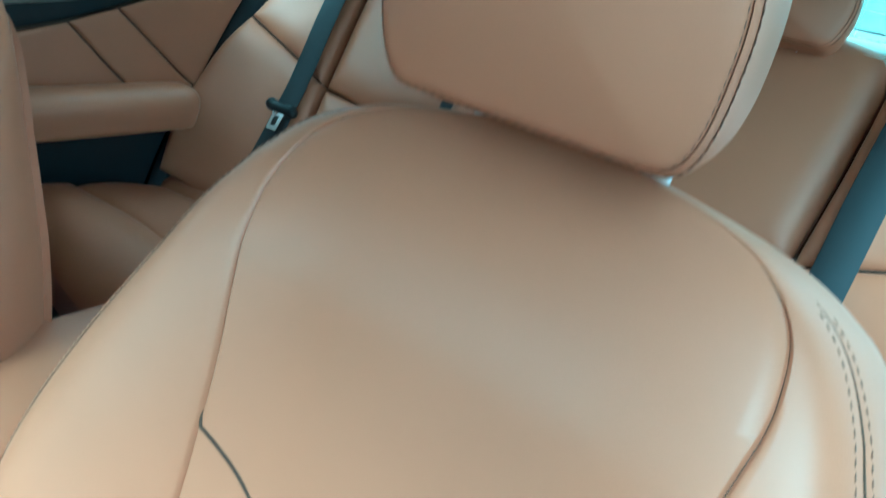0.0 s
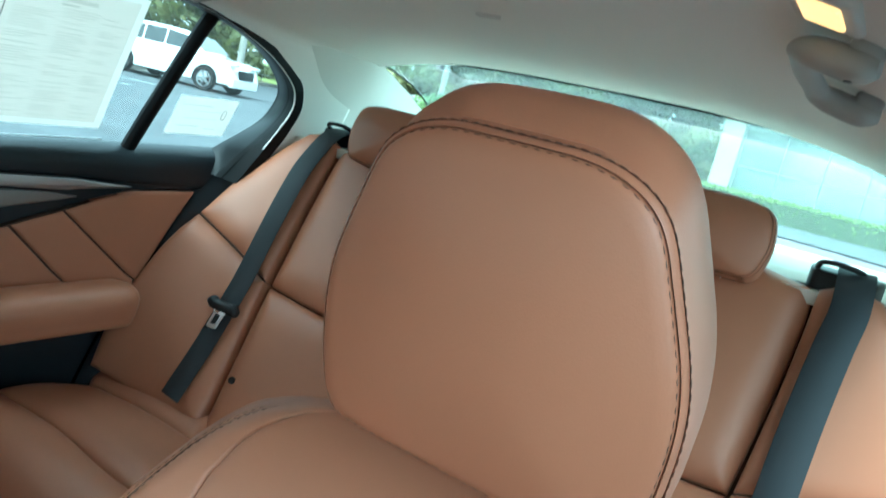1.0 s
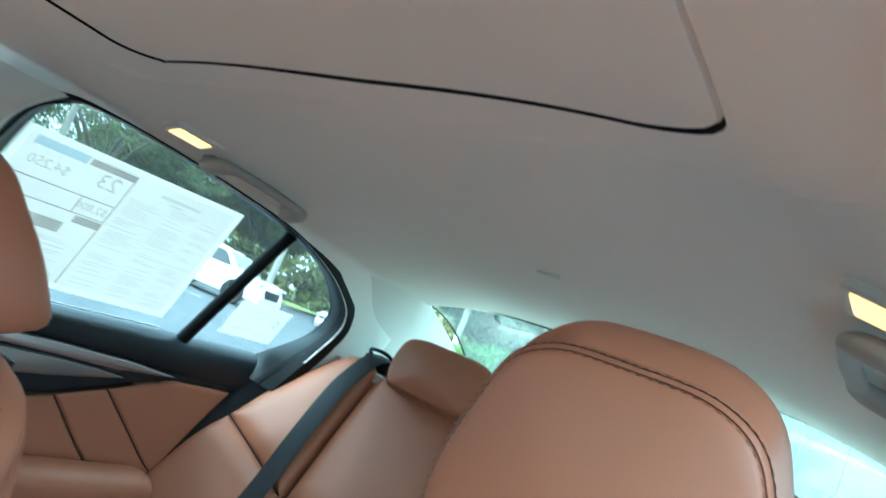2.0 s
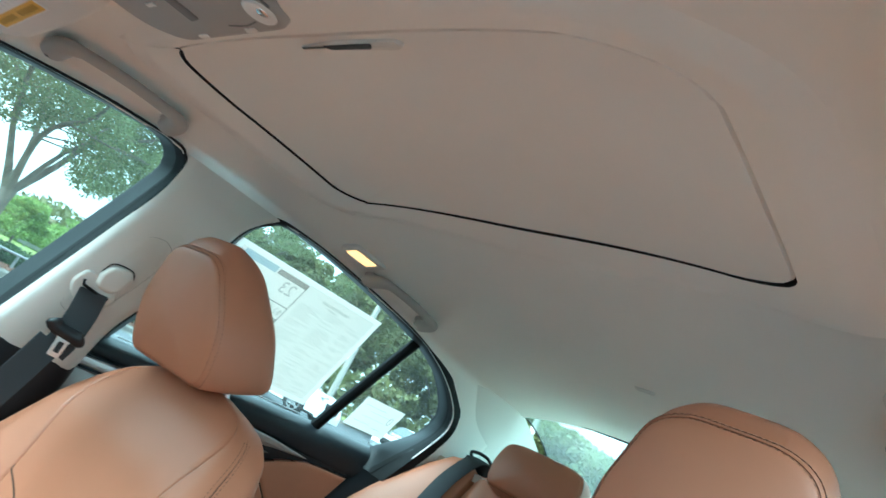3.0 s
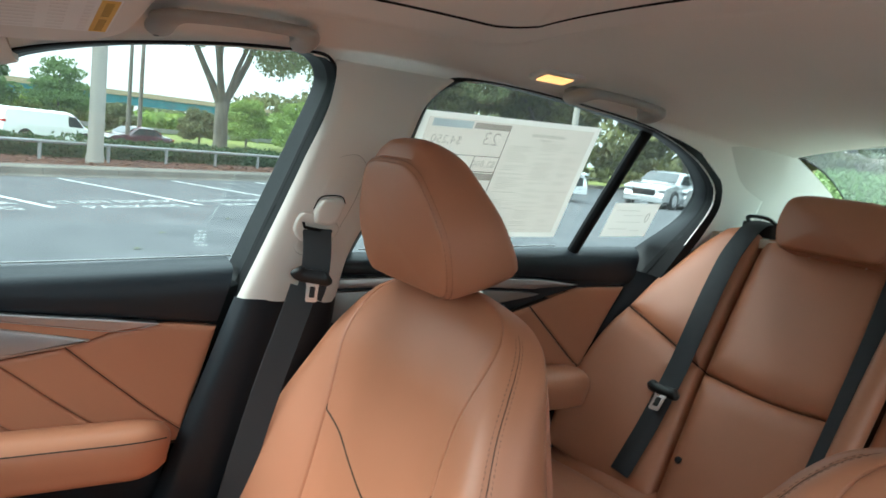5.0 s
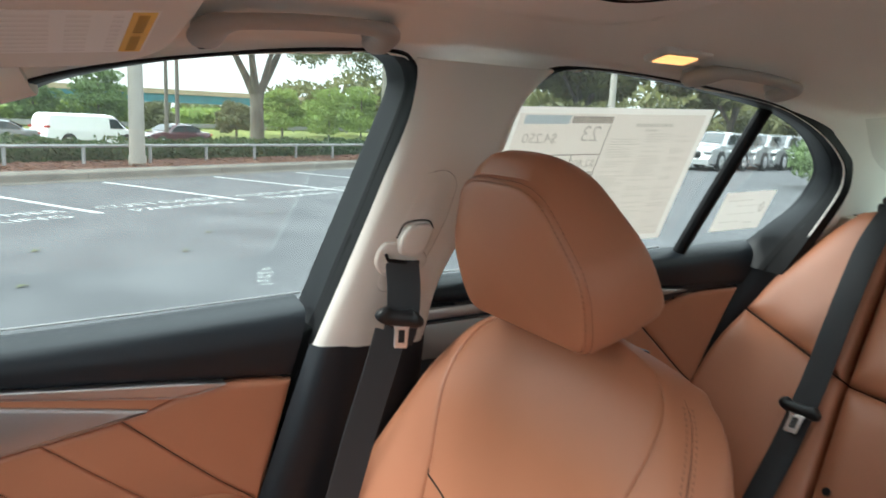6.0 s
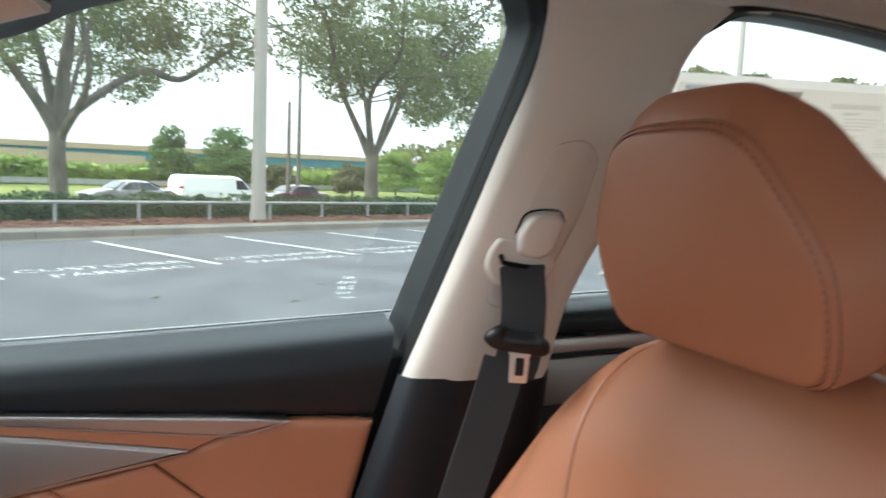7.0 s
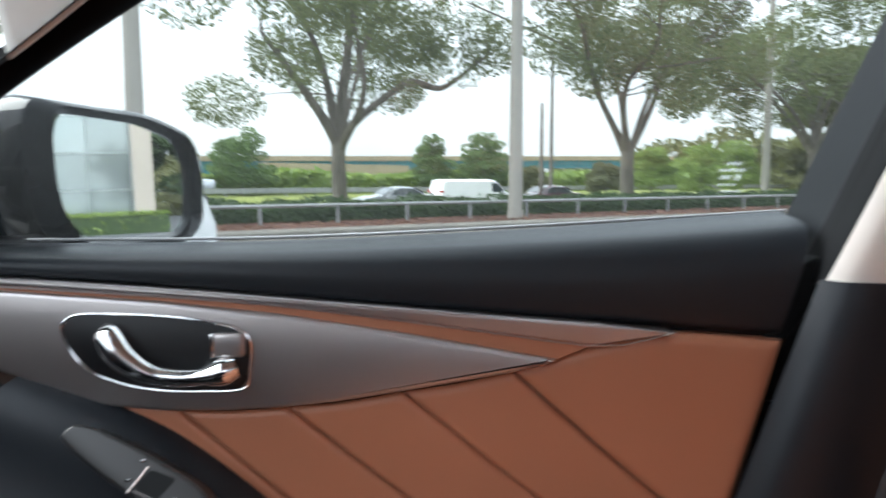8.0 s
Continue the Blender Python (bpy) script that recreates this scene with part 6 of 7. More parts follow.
# unseen panel in the open doorway, added to cut light on the headrest
solid("door_3", rbox((0.765, -0.15, 0.61), (0.05, 1.30, 0.98), 0.01, 1), BLACK, "black inner panel of the driver's door", "car door", kind="structure")
window("window_3", REAR_HOLE, REAR_GLASS, -1, "driver's side rear window with black seal")
solid("wall_left", rbox((0.765, 1.12, 0.48), (0.05, 1.36, 0.72), 0.01, 1), BLACK, "black inner side wall on the driver's side", "side wall", kind="structure")
solid("wall_right", rbox((-0.795, 0.45, 0.52), (0.05, 2.5, 0.80), 0.01, 1), PAINT_BLACK, "dark outer skin of the passenger's side", "side wall", kind="structure")
solid("firewall", rbox((0, -0.98, 0.50), (1.52, 0.24, 0.82), 0.04, 2), BLACK, "black dashboard wall under the windscreen", "dashboard", kind="structure")
dash_prof = [(-0.86, 0.50), (-0.60, 0.50), (-0.50, 0.62), (-0.475, 0.80), (-0.52, 0.885), (-0.62, 0.915), (-0.80, 0.92), (-1.08, 0.915), (-1.10, 0.50)]
solid("dashboard", grid(np.array([[(x, y + 0.05 * (x / 0.7) ** 2 * (y > -0.8), z) for y, z in dash_prof] for x in np.linspace(-0.72, 0.72, 16)]), cu=True), BLACK, "black soft dashboard below the windscreen", "dashboard", kind="structure")
solid("bonnet", shell(np.array([[(x, -1.12 - 1.15 * t, 0.915 - 0.10 * t - 0.16 * t**3 - 0.05 * (abs(x) / 0.85) ** 3) for x in np.linspace(-0.85, 0.85, 20)] for t in np.linspace(0, 1, 16)]), 0.01), PAINT_BLACK, "dark painted bonnet ahead of the windscreen", "bonnet", kind="structure")
solid("boot_wall", rbox((0, 1.95, 0.60), (1.40, 0.30, 0.90), 0.02, 1), PAINT_BLACK, "dark boot bulkhead behind the bench", "bulkhead", kind="structure")

# ---- door mirror ----
def mirror_at(a, b, o):
    """The mirror's face: a across (outwards), b up, o towards the rear of the car."""
    yaw = radians(MIRROR_YAW)
    o = o - 0.022 * b
    return (-0.90 - a * math.cos(yaw) - o * math.sin(yaw), MIRROR_Y + o * math.cos(yaw) - a * math.sin(yaw), 0.995 + b + 0.03 * o)


face = rounded([(-0.056, -0.066), (0.062, -0.066), (0.082, -0.050), (0.086, 0.005), (0.074, 0.042), (0.02, 0.060), (-0.078, 0.066), (-0.087, 0.045), (-0.086, -0.005), (-0.078, -0.040)], 0.018, 5)
ring_m = smooth_path([(a, b, 0) for a, b in face], 80, closed=True)[:, :2]
rows_m = []
for sc, o in ((0.985, -0.002), (1.01, 0.010), (1.08, 0.018), (1.17, 0.012), (1.24, -0.012), (1.25, -0.05), (1.18, -0.095), (0.95, -0.13), (0.55, -0.15), (0.05, -0.156)):
    rows_m.append([mirror_at(p[0] * sc - (0.02 if p[0] < 0 else 0.0) * (sc > 1.1), p[1] * sc, o) for p in ring_m])
part("housing", grid(np.array(rows_m), cu=True), PAINT_BLACK, mir, "gloss black housing")
part("mirror_glass", slab([tuple(p * 0.99) for p in ring_m], lambda a, b, o: mirror_at(a, b, o), 0.001, -0.004, 0.0), MIRROR, mir, "silvered mirror glass", smooth=False)
part("stalk", tube(smooth_path([mirror_at(-0.05, -0.06, -0.06), (-0.81, MIRROR_Y - 0.05, 0.925), (-0.765, MIRROR_Y - 0.08, 0.925)], 12), 0.022, 10, flat=0.7), PLASTIC_BLACK, mir, "black mirror foot")
part("foot_plate", slab([(-0.68, 0.92), (-0.455, 0.92), (-0.455, 1.03), (-0.50, 1.01), (-0.60, 0.95)], lambda a, b, o: (-(0.755 - o), a, b), 0.006, -0.01, 0.003), PLASTIC_BLACK, mir, "black triangular foot plate")

# ---- printed sheets in the rear side windows ----
sheet = thing("window_sheet", (-0.70, 0.80, 1.02), "large white printed price sheet seen from behind in the window", "price sheet")
SA, SB, SC_, SD = (0.586, 1.262), (1.017, 1.277), (1.024, 1.026), (0.580, 1.010)


def sheet_at(u, v, o):
    """u across from the front edge, v down from the top, both 0 to 1."""
    y = (SA[0] * (1 - u) + SB[0] * u) * (1 - v) + (SD[0] * (1 - u) + SC_[0] * u) * v
    z = (SA[1] * (1 - u) + SB[1] * u) * (1 - v) + (SD[1] * (1 - u) + SC_[1] * u) * v
    return (-(glass_x(z) - 0.0035 - o), y, z)


sheet_grid = np.array([[sheet_at(u, v, 0.0006 * math.sin(7 * u) * math.cos(5 * v)) for u in np.linspace(0, 1, 30)] for v in np.linspace(0, 1, 20)])
part("paper", shell(sheet_grid, 0.0003, flip=True), PAPER, sheet, "white translucent paper")


def bar_on(u0, u1, v0, v1, at, o=0.0007):
    return slab([(u0, v0), (u1, v0), (u1, v1), (u0, v1)], at, o + 0.0002, o, 0.0)


rs = np.random.RandomState(4)
pale, grey = [], []
grey += [bar_on(0.275, 0.47, 0.055, 0.10, sheet_at), bar_on(0.06, 0.47, 0.305, 0.313, sheet_at), bar_on(0.06, 0.47, 0.43, 0.438, sheet_at), bar_on(0.467, 0.472, 0.055, 0.95, sheet_at), bar_on(0.33, 0.335, 0.31, 0.43, sheet_at), bar_on(0.36, 0.47, 0.445, 0.50, sheet_at), bar_on(0.06, 0.34, 0.52, 0.60, sheet_at)]
blue = [bar_on(0.06, 0.265, 0.05, 0.105, sheet_at)]
pale += [bar_on(0.60, 0.80, 0.10, 0.125, sheet_at), bar_on(0.66, 0.73, 0.14, 0.155, sheet_at)]
for i in range(44):
    v0 = 0.17 + 0.0175 * i
    for u0, u1 in ((0.50, 0.66), (0.68, 0.82), (0.84, 0.95)):
        if rs.rand() < 0.62:
            w = rs.uniform(0.45, 1.0)
            pale.append(bar_on(u0, u0 + (u1 - u0) * w, v0, v0 + 0.006, sheet_at))
    if i > 26:
        pale.append(bar_on(0.07, 0.07 + rs.uniform(0.2, 0.38), v0, v0 + 0.007, sheet_at))
part("print_field", shell(np.array([[sheet_at(u, v, 0.0005 + 0.0006 * math.sin(7 * u) * math.cos(5 * v)) for u in np.linspace(0.035, 0.968, 30)] for v in np.linspace(0.04, 0.955, 20)]), 0.0001, flip=True), INK_BLUSH, sheet)
part("print_grey", join(*grey), INK_GREY, sheet, smooth=False)
part("print_blue", join(*blue), INK_BLUE, sheet, smooth=False)
part("printing", join(*pale), INK_PALE, sheet, smooth=False)


def lettered(text, u, v, size):
    # the sheet faces outwards, so its writing runs the other way round as seen from the cabin
    return words(text, size, lambda a, b, d: sheet_at(u - a, v - b * 1.55, 0.0008))


for text, u_, v_, size_ in (("23", 0.385, 0.175, 0.095), ("$4,250", 0.155, 0.20, 0.058), ("$2,800", 0.395, 0.372, 0.048)):
    part("figure", lettered(text, u_, v_, size_), INK_GREY, sheet, smooth=False)

small = thing("window_sheet", (-0.74, 1.2, 1.02), "small white printed label sheet in the quarter window", "label sheet")


def small_at(u, v, o):
    y = 1.165 + 0.150 * u - 0.012 * v * (1 - u) * 0
    z = 1.118 - 0.086 * v + 0.006 * u
    return (-(glass_x(z) - 0.0035 - o), y + 0.0 * v, z)


part("paper", shell(np.array([[small_at(u, v, 0) for u in np.linspace(0, 1, 8)] for v in np.linspace(0, 1, 6)]), 0.0003, flip=True), PAPER, small, "white translucent paper")
part("printing", join(bar_on(0.1, 0.6, 0.2, 0.23, small_at), bar_on(0.3, 0.8, 0.35, 0.37, small_at), bar_on(0.2, 0.75, 0.55, 0.57, small_at), bar_on(0.12, 0.5, 0.75, 0.78, small_at), bar_on(0.6, 0.8, 0.8, 0.83, small_at)), INK_PALE, small, smooth=False)
part("ring_mark", tube([small_at(0.84 + 0.035 * math.cos(a), 0.42 + 0.13 * math.sin(a), 0.0008) for a in np.linspace(0, 2 * np.pi, 20, endpoint=False)], 0.001, 5, closed=True), INK_GREY, small)

# etched marking in the corner of the front side glass
etch = thing("glass_marking", (-0.76, 0.22, 0.99), "small pale etched marking on the side glass", "glass marking")
em = []
for i, (y0, y1, z0, z1) in enumerate(((0.232, 0.246, 1.006, 1.009), (0.226, 0.25, 1.000, 1.003), (0.228, 0.238, 0.993, 0.997), (0.241, 0.247, 0.992, 0.998), (0.226, 0.244, 0.987, 0.989), (0.230, 0.252, 0.981, 0.983))):
    em.append(slab([(y0, z0), (y1, z0), (y1, z1), (y0, z1)], lambda a, b, o: (-(glass_x(b) - o), a, b), 0.0009, 0.0005, 0.0))
for e_ in em:
    part("etched_bar", e_, ETCHED, etch, smooth=False)

# ---- the lot outside: s runs along the kerb, d away from the car ----
GZ = -0.06
KU, KV = np.array((-0.5, 0.866)), np.array((-0.866, -0.5))


def lot(s, d, z=0.0):
    p = KU * s + KV * d
    return (float(p[0]), float(p[1]), float(GZ + z))


def lot_box(s0, s1, d0, d1, z0, z1, r=0.0, seg=1):
    c, sz = ((s0 + s1) / 2, (d0 + d1) / 2, (z0 + z1) / 2), (s1 - s0, d1 - d0, z1 - z0)
    v, f = rbox(c, sz, r, seg)
    return np.array([lot(*p) for p in v]), f


LOT_TURN = math.degrees(math.atan2(KU[1], KU[0]))


def terrain(s, d):
    """Height of the ground: level lot, planted bank, then falling to the road and level beyond."""
    return float(np.interp(d, [-400, 12.4, 12.5, 17.0, 24.0, 29.0, 32.0, 38.6, 46.8, 60, 400], [0.0, 0.0, -0.03, 0.08, -0.05, -0.55, -0.90, -0.90, 0.05, 0.05, 0.0]))


dd = np.concatenate([[-3000, -1000, -300, -100, -40, -15], np.linspace(-10, 12.4, 12), np.linspace(12.5, 45, 40), [60, 90, 150, 300, 1000, 3000]])
ss = np.concatenate([[-3000, -800, -200, -80], np.linspace(-60, 100, 50), [150, 300, 900, 3000]])
gv, gf = grid(np.array([[lot(s, d, terrain(s, d) - 0.04) for s in ss] for d in dd]))
solid("ground", (gv, gf), GRASS, "mown green verge and ground to the horizon", "ground", kind="structure")
lotv = grid(np.array([[lot(s, d, 0.0) for s in np.linspace(-60, 120, 40)] for d in np.linspace(-70, 11.66, 24)]))
solid("car_park", lotv, ASPHALT, "dark grey asphalt car park", "car park", kind="structure")
kerb_len = 1.55
kerb = thing("kerb", lot(0, 11.9, 0), "weathered concrete kerb along the planting bed", "kerb", kind="structure")
prof = [(11.62, -0.02), (11.64, 0.010), (11.78, 0.014), (11.80, 0.03), (11.83, 0.135), (11.86, 0.150), (12.42, 0.155), (12.47, 0.14), (12.47, -0.05)]
kv, kf = grid(np.array([[(s, d, z) for d, z in prof] for s in (0, kerb_len - 0.012)]))
kf = kf + [tuple(range(9)), tuple(range(17, 8, -1))]
for i in range(-6, 20):
    part("kerb_stone", (np.array([lot(p[0] + i * kerb_len, p[1], p[2]) for p in kv]), kf), CONCRETE, kerb, smooth=False)
part("far_kerb", join(*[(np.array([lot(p[0] * 40 + a, p[1], p[2]) for p in kv]), kf) for a in (31.2, -71.0)]), CONCRETE, kerb, smooth=False)
rs = np.random.RandomState(7)
bed = np.array([[lot(s, d, 0.10 + 0.03 * rs.rand() + 0.02 * math.sin(s * 1.7)) for s in np.linspace(-14, 46, 240)] for d in np.linspace(12.44, 17.2, 20)])
solid("planting_bed", grid(bed), MULCH, "red brown bark mulch bed along the kerb", "mulch bed", kind="structure")
chips_v, chips_f = [], []
for k in range(5200):
    s, d = rs.uniform(-4, 22), rs.uniform(12.5, 15.0)
    p = np.array(lot(s, d, 0.135))
    a = rs.uniform(0, math.pi)
    e1 = np.array((math.cos(a), math.sin(a), rs.uniform(-0.3, 0.3))) * rs.uniform(0.03, 0.09)
    e2 = np.array((-math.sin(a), math.cos(a), rs.uniform(-0.4, 0.4))) * rs.uniform(0.012, 0.03)
    i = len(chips_v)
    chips_v += [p - e1 - e2, p + e1 - e2, p + e1 + e2, p - e1 + e2]
    chips_f.append((i, i + 1, i + 2, i + 3))
solid("mulch_chips", (np.array(chips_v), chips_f), leaf_material("bark chips", (0.21, 0.105, 0.062), (0.075, 0.032, 0.021)), "loose bark chips and dry leaves", "mulch", kind="stuff", smooth=False)

# stall lines and the painted words
marks = thing("stall_marks", lot(6, 9.5, 0), "worn white stall lines and lettering on the asphalt", "road marking", kind="structure")
for s in (-4.7, -2.2, 0.3, 2.80, 5.34, 7.75, 10.22, 12.7, 15.2, 17.7, 20.2):
    part("stall_line", lot_box(s - 0.05, s + 0.05, 7.95, 11.38, 0.002, 0.006), ROAD_PAINT, marks, smooth=False)
for k in range(6):
    a = 9.1 + 0.42 * k
    part("hatch_line", (np.array([lot(s, d, z) for s, d, z in ((0.35, a, 0.005), (0.35, a + 0.1, 0.005), (2.75, a + 0.75, 0.005), (2.75, a + 0.65, 0.005))]), [(0, 1, 2, 3)]), ROAD_PAINT, marks, smooth=False)
for s in (4.10, 6.60, 9.05, 11.5):
    v1 = words("CUSTOMER", 0.40, lambda a, b, d: lot(s + a * 1.0, 8.40 + b * 0.9, 0.005))
    v2 = words("PARKING", 0.40, lambda a, b, d: lot(s + a * 1.0, 7.92 + b * 0.9, 0.005))
    part("lettering", join(v1, v2), ROAD_PAINT, marks, smooth=False)
for i, (s, d) in enumerate(((5.2, 5.9), (4.3, 5.2), (6.9, 6.6), (3.4, 6.1), (7.6, 5.4), (2.6, 4.9))):
    solid("fallen_leaf", tube([lot(s, d, 0.008), lot(s + 0.04, d + 0.01, 0.018), lot(s + 0.09, d, 0.010)], [0.008, 0.028, 0.006], 6, flat=0.15), LEAF_RUST, "small dry brown leaf on the asphalt", "leaf", "fallen leaves")

# low galvanised rail
rail = thing("guard_rail", lot(8, 13.9, 0.1), "low galvanised tube rail on posts in front of the hedge", "rail")
RH = 0.50
part("top_tube", tube([lot(s, 13.92, RH) for s in np.linspace(-14, 50, 30)], 0.034, 8), GALV, rail)
for k in range(-11, 27):
    s = 5.80 + 1.62 * k
    part("post", tube([lot(s, 13.92, 0.04), lot(s, 13.92, RH - 0.01)], 0.036, 8), GALV, rail)

# clipped hedge behind the rail
rng = np.random.default_rng(11)


def hedge(name, s0, s1, d0, d1, top, count, size, material, label, z0=0.05, group=""):
    w = thing(name, lot((s0 + s1) / 2, (d0 + d1) / 2, z0), label, "hedge", group, kind="stuff")
    n = int((s1 - s0) * 3)
    up = np.array([[lot(s, d, h * (top - 0.06 + 0.03 * rng.random()) + z0) for d, h in ((d0 + 0.05, 0), (d0 + 0.07, 0.55), (d0 + 0.12, 0.9), ((d0 + d1) / 2, 0.97), (d1 - 0.1, 0.9), (d1 - 0.05, 0))] for s in np.linspace(s0, s1, n)])
    part("core", grid(up), material, w)
    ls = rng.uniform(s0, s1, count)
    bump = 0.05 * np.sin(ls * 2.3) + 0.04 * np.sin(ls * 5.1 + 1) + 0.10 * top * np.sin(ls * 0.43) * (top > 1)
    face = rng.random(count) < 0.5
    ld = np.where(face, d0 + rng.normal(0, 0.05, count), rng.uniform(d0, d1, count))
    lz = np.where(face, rng.uniform(0.05, 1.0, count) * (top + bump), top + bump + rng.normal(0, 0.035 + 0.05 * (top > 1), count))
    pts = np.concatenate([np.outer(ls, KU) + np.outer(ld, KV), (GZ + lz + z0)[:, None]], 1)
    leaves = leaf_quads(rng, pts, size)
    part("leaves", leaves, material, w, smooth=False)
    return w


# the first length is out of view, added to block low light ahead
hedge("hedge", -70, -8, 14.7, 16.3, 0.45, 9000, 0.10, LEAF_HEDGE, "dark green clipped hedge going on ahead of the car")
hedge("hedge", -8, 40, 14.7, 16.3, 0.45, 26000, 0.055, LEAF_HEDGE, "dark green clipped hedge behind the rail")
hedge("hedge", -10, 110, 50.0, 56.0, 1.95, 15000, 0.30, LEAF_BRIGHT, "tall bright green hedge across the road", z0=-0.70)

# light poles
def light_pole(s, d, tall, r, label):
    w = thing("light_pole", lot(s, d, 0.05), label, "light pole", "light poles")
    part("shaft", tube([lot(s, d, 0.05), lot(s, d, tall * 0.5), lot(s, d, tall)], [r, r * 0.85, r * 0.7], 14), POLE, w)
    part("foot", tube([lot(s, d, 0.0), lot(s, d, 0.30)], r * 1.12, 14), POLE, w)
    part("lamp_head", rbox(lot(s, d - 0.4, tall), (0.35, 0.6, 0.16), 0.05, 2), GALV, w)
    return w


light_pole(10.05, 13.55, 9.0, 0.165, "tall pale concrete light pole behind the rail")
light_pole(1.95, 13.6, 9.0, 0.165, "tall pale concrete light pole by the bed")
light_pole(28.4, 20.0, 9.5, 0.18, "pale concrete light pole further along")
light_pole(36.0, 1.5, 9.0, 0.17, "pale light pole among the parked cars")
light_pole(30.0, 9.5, 9.0, 0.15, "pale light pole on the far side of the lot")
for s, d, h in ((30.0, 36.5, 9.0), (28.4, 35.5, 5.6)):
    solid("utility_pole", tube([lot(s, d, -0.9), lot(s, d, h)], [0.14, 0.09], 8), BARK, "thin dark wooden utility pole", "utility pole", "utility poles")


# trees: tapered trunk, forked limbs, crown of many leaf clumps with gaps
def tree(s, d, z0, fork, tall, spread, trunk, seed, count, leaf, material, label, limbs=6, low=0.0, leaders=()):
    r = np.random.default_rng(seed)
    w = thing("tree", lot(s, d, z0), label, "tree", "trees")
    base = np.array(lot(s, d, z0))
    flare = smooth_path([base + (0, 0, -0.1), base + (0.02, 0.0, fork * 0.3), base + (0.05, -0.03, fork * 0.7), base + (0, 0, fork)], 14)
    part("trunk", tube(flare, np.interp(np.linspace(0, 1, 14), [0, 0.12, 0.8, 1], [trunk * 1.35, trunk, trunk * 0.86, trunk * 0.95]), 14), BARK, w)
    blobs, branch = [], []
    bend = np.random.default_rng(seed + 1000)
    for k in range(limbs):
        a = 2 * math.pi * (k + r.uniform(-0.25, 0.25)) / limbs
        reach = spread * r.uniform(0.55, 0.95)
        h = tall * r.uniform(0.62, 0.95)
        tip = base + np.array((math.cos(a) * reach, math.sin(a) * reach, h))
        m1 = base + np.array((math.cos(a) * reach * 0.18, math.sin(a) * reach * 0.18, fork + (h - fork) * 0.32))
        m2 = base + np.array((math.cos(a + 0.3) * reach * 0.5, math.sin(a + 0.3) * reach * 0.5, fork + (h - fork) * 0.62))
        m1 = m1 + bend.normal(0, 0.07, 3) * (h - fork)
        m2 = m2 + bend.normal(0, 0.10, 3) * (h - fork)
        stout = bend.uniform(0.55, 1.15)
        limb = smooth_path([base + (0, 0, fork * bend.uniform(0.74, 0.95)), m1, m2, tip], 16)
        part("limb", tube(limb, np.interp(np.linspace(0, 1, 16), [0, 0.2, 1], [trunk * 0.62 * stout, trunk * 0.42 * stout, 0.03]), 8), BARK, w)
        for j in range(5):
            p = limb[5 + 2 * j]
            e = p + np.array((r.normal(0, spread * 0.22), r.normal(0, spread * 0.22), r.uniform(-0.02, 0.22) * tall * 0.5))
            branch.append(tube(smooth_path([p, (p + e) / 2 + r.normal(0, 0.12, 3), e], 6), [trunk * 0.14, trunk * 0.12, trunk * 0.09, trunk * 0.06, trunk * 0.04, 0.01], 5))
            q = spread * r.uniform(0.125, 0.195)
            blobs.append((e, (q * 1.25, q * 1.25, q * 0.8)))
            if r.random() < 0.35:
                blobs.append((e + r.normal(0, spread * 0.14, 3), (q * 0.8, q * 0.8, q * 0.55)))
    for first, last, way in leaders:
        limb = smooth_path([lot(s + ds, d + dd, z0 + fork + dz) for ds, dd, dz in way], 24)
        part("limb", tube(limb, np.linspace(first, last, 24), 10), BARK, w)
        for j in (11, 15, 19, 23):
            e = limb[j] + bend.normal(0, 0.45, 3) + (0, 0, 0.35)
            branch.append(tube(smooth_path([limb[j], (limb[j] + e) / 2 + bend.normal(0, 0.1, 3), e], 6), np.linspace(last, 0.01, 6), 5))
            q = bend.uniform(0.45, 0.85)
            blobs.append((e, (q, q, q * 0.7)))
    if low:
        for k in range(6):
            a = r.uniform(0, 2 * math.pi)
            e = base + np.array((math.cos(a) * spread * 0.82, math.sin(a) * spread * 0.82, low + r.uniform(-0.2, 0.5)))
            blobs.append((e, (spread * 0.16, spread * 0.16, spread * 0.10)))
    part("branch", join(*branch), BARK, w)
    part("crown", leaf_cloud(r, blobs, count, leaf), material, w, smooth=False)
    return w


tree(8.55, 20.3, 0.05, 2.15, 10.5, 6.4, 0.24, 21, 33000, 0.068, LEAF_OAK, "spreading grey barked oak with dark leaves", limbs=4, low=4.8, leaders=(
    (0.15, 0.06, ((0, 0, -0.25), (0.5, 0, 0.5), (1.9, -0.2, 1.6), (2.5, -0.2, 1.8), (3.3, -0.3, 1.65), (4.1, -0.3, 2.1), (5.2, -0.3, 2.9))),
    (0.21, 0.08, ((0, 0, -0.30), (0.12, 0, 1.2), (0.30, 0, 2.4), (0.42, 0, 3.4), (0.9, 0, 5.2))),
    (0.17, 0.06, ((0, 0, -0.25), (-0.5, 0, 0.6), (-1.4, 0, 1.8), (-2.2, 0.2, 2.9)))))
tree(20.3, 20.2, 0.05, 2.05, 11.0, 7.2, 0.28, 22, 36000, 0.072, LEAF_OAK, "forked grey barked oak behind the hedge")
tree(32.5, 20.4, 0.05, 2.5, 11.0, 7.2, 0.27, 23, 24000, 0.095, LEAF_OAK, "large oak further along the verge", low=4.4)
tree(-5.0, 20.6, 0.05, 2.3, 8.2, 5.6, 0.24, 24, 8000, 0.14, LEAF_OAK, "oak on the verge ahead of the car", low=4.4)
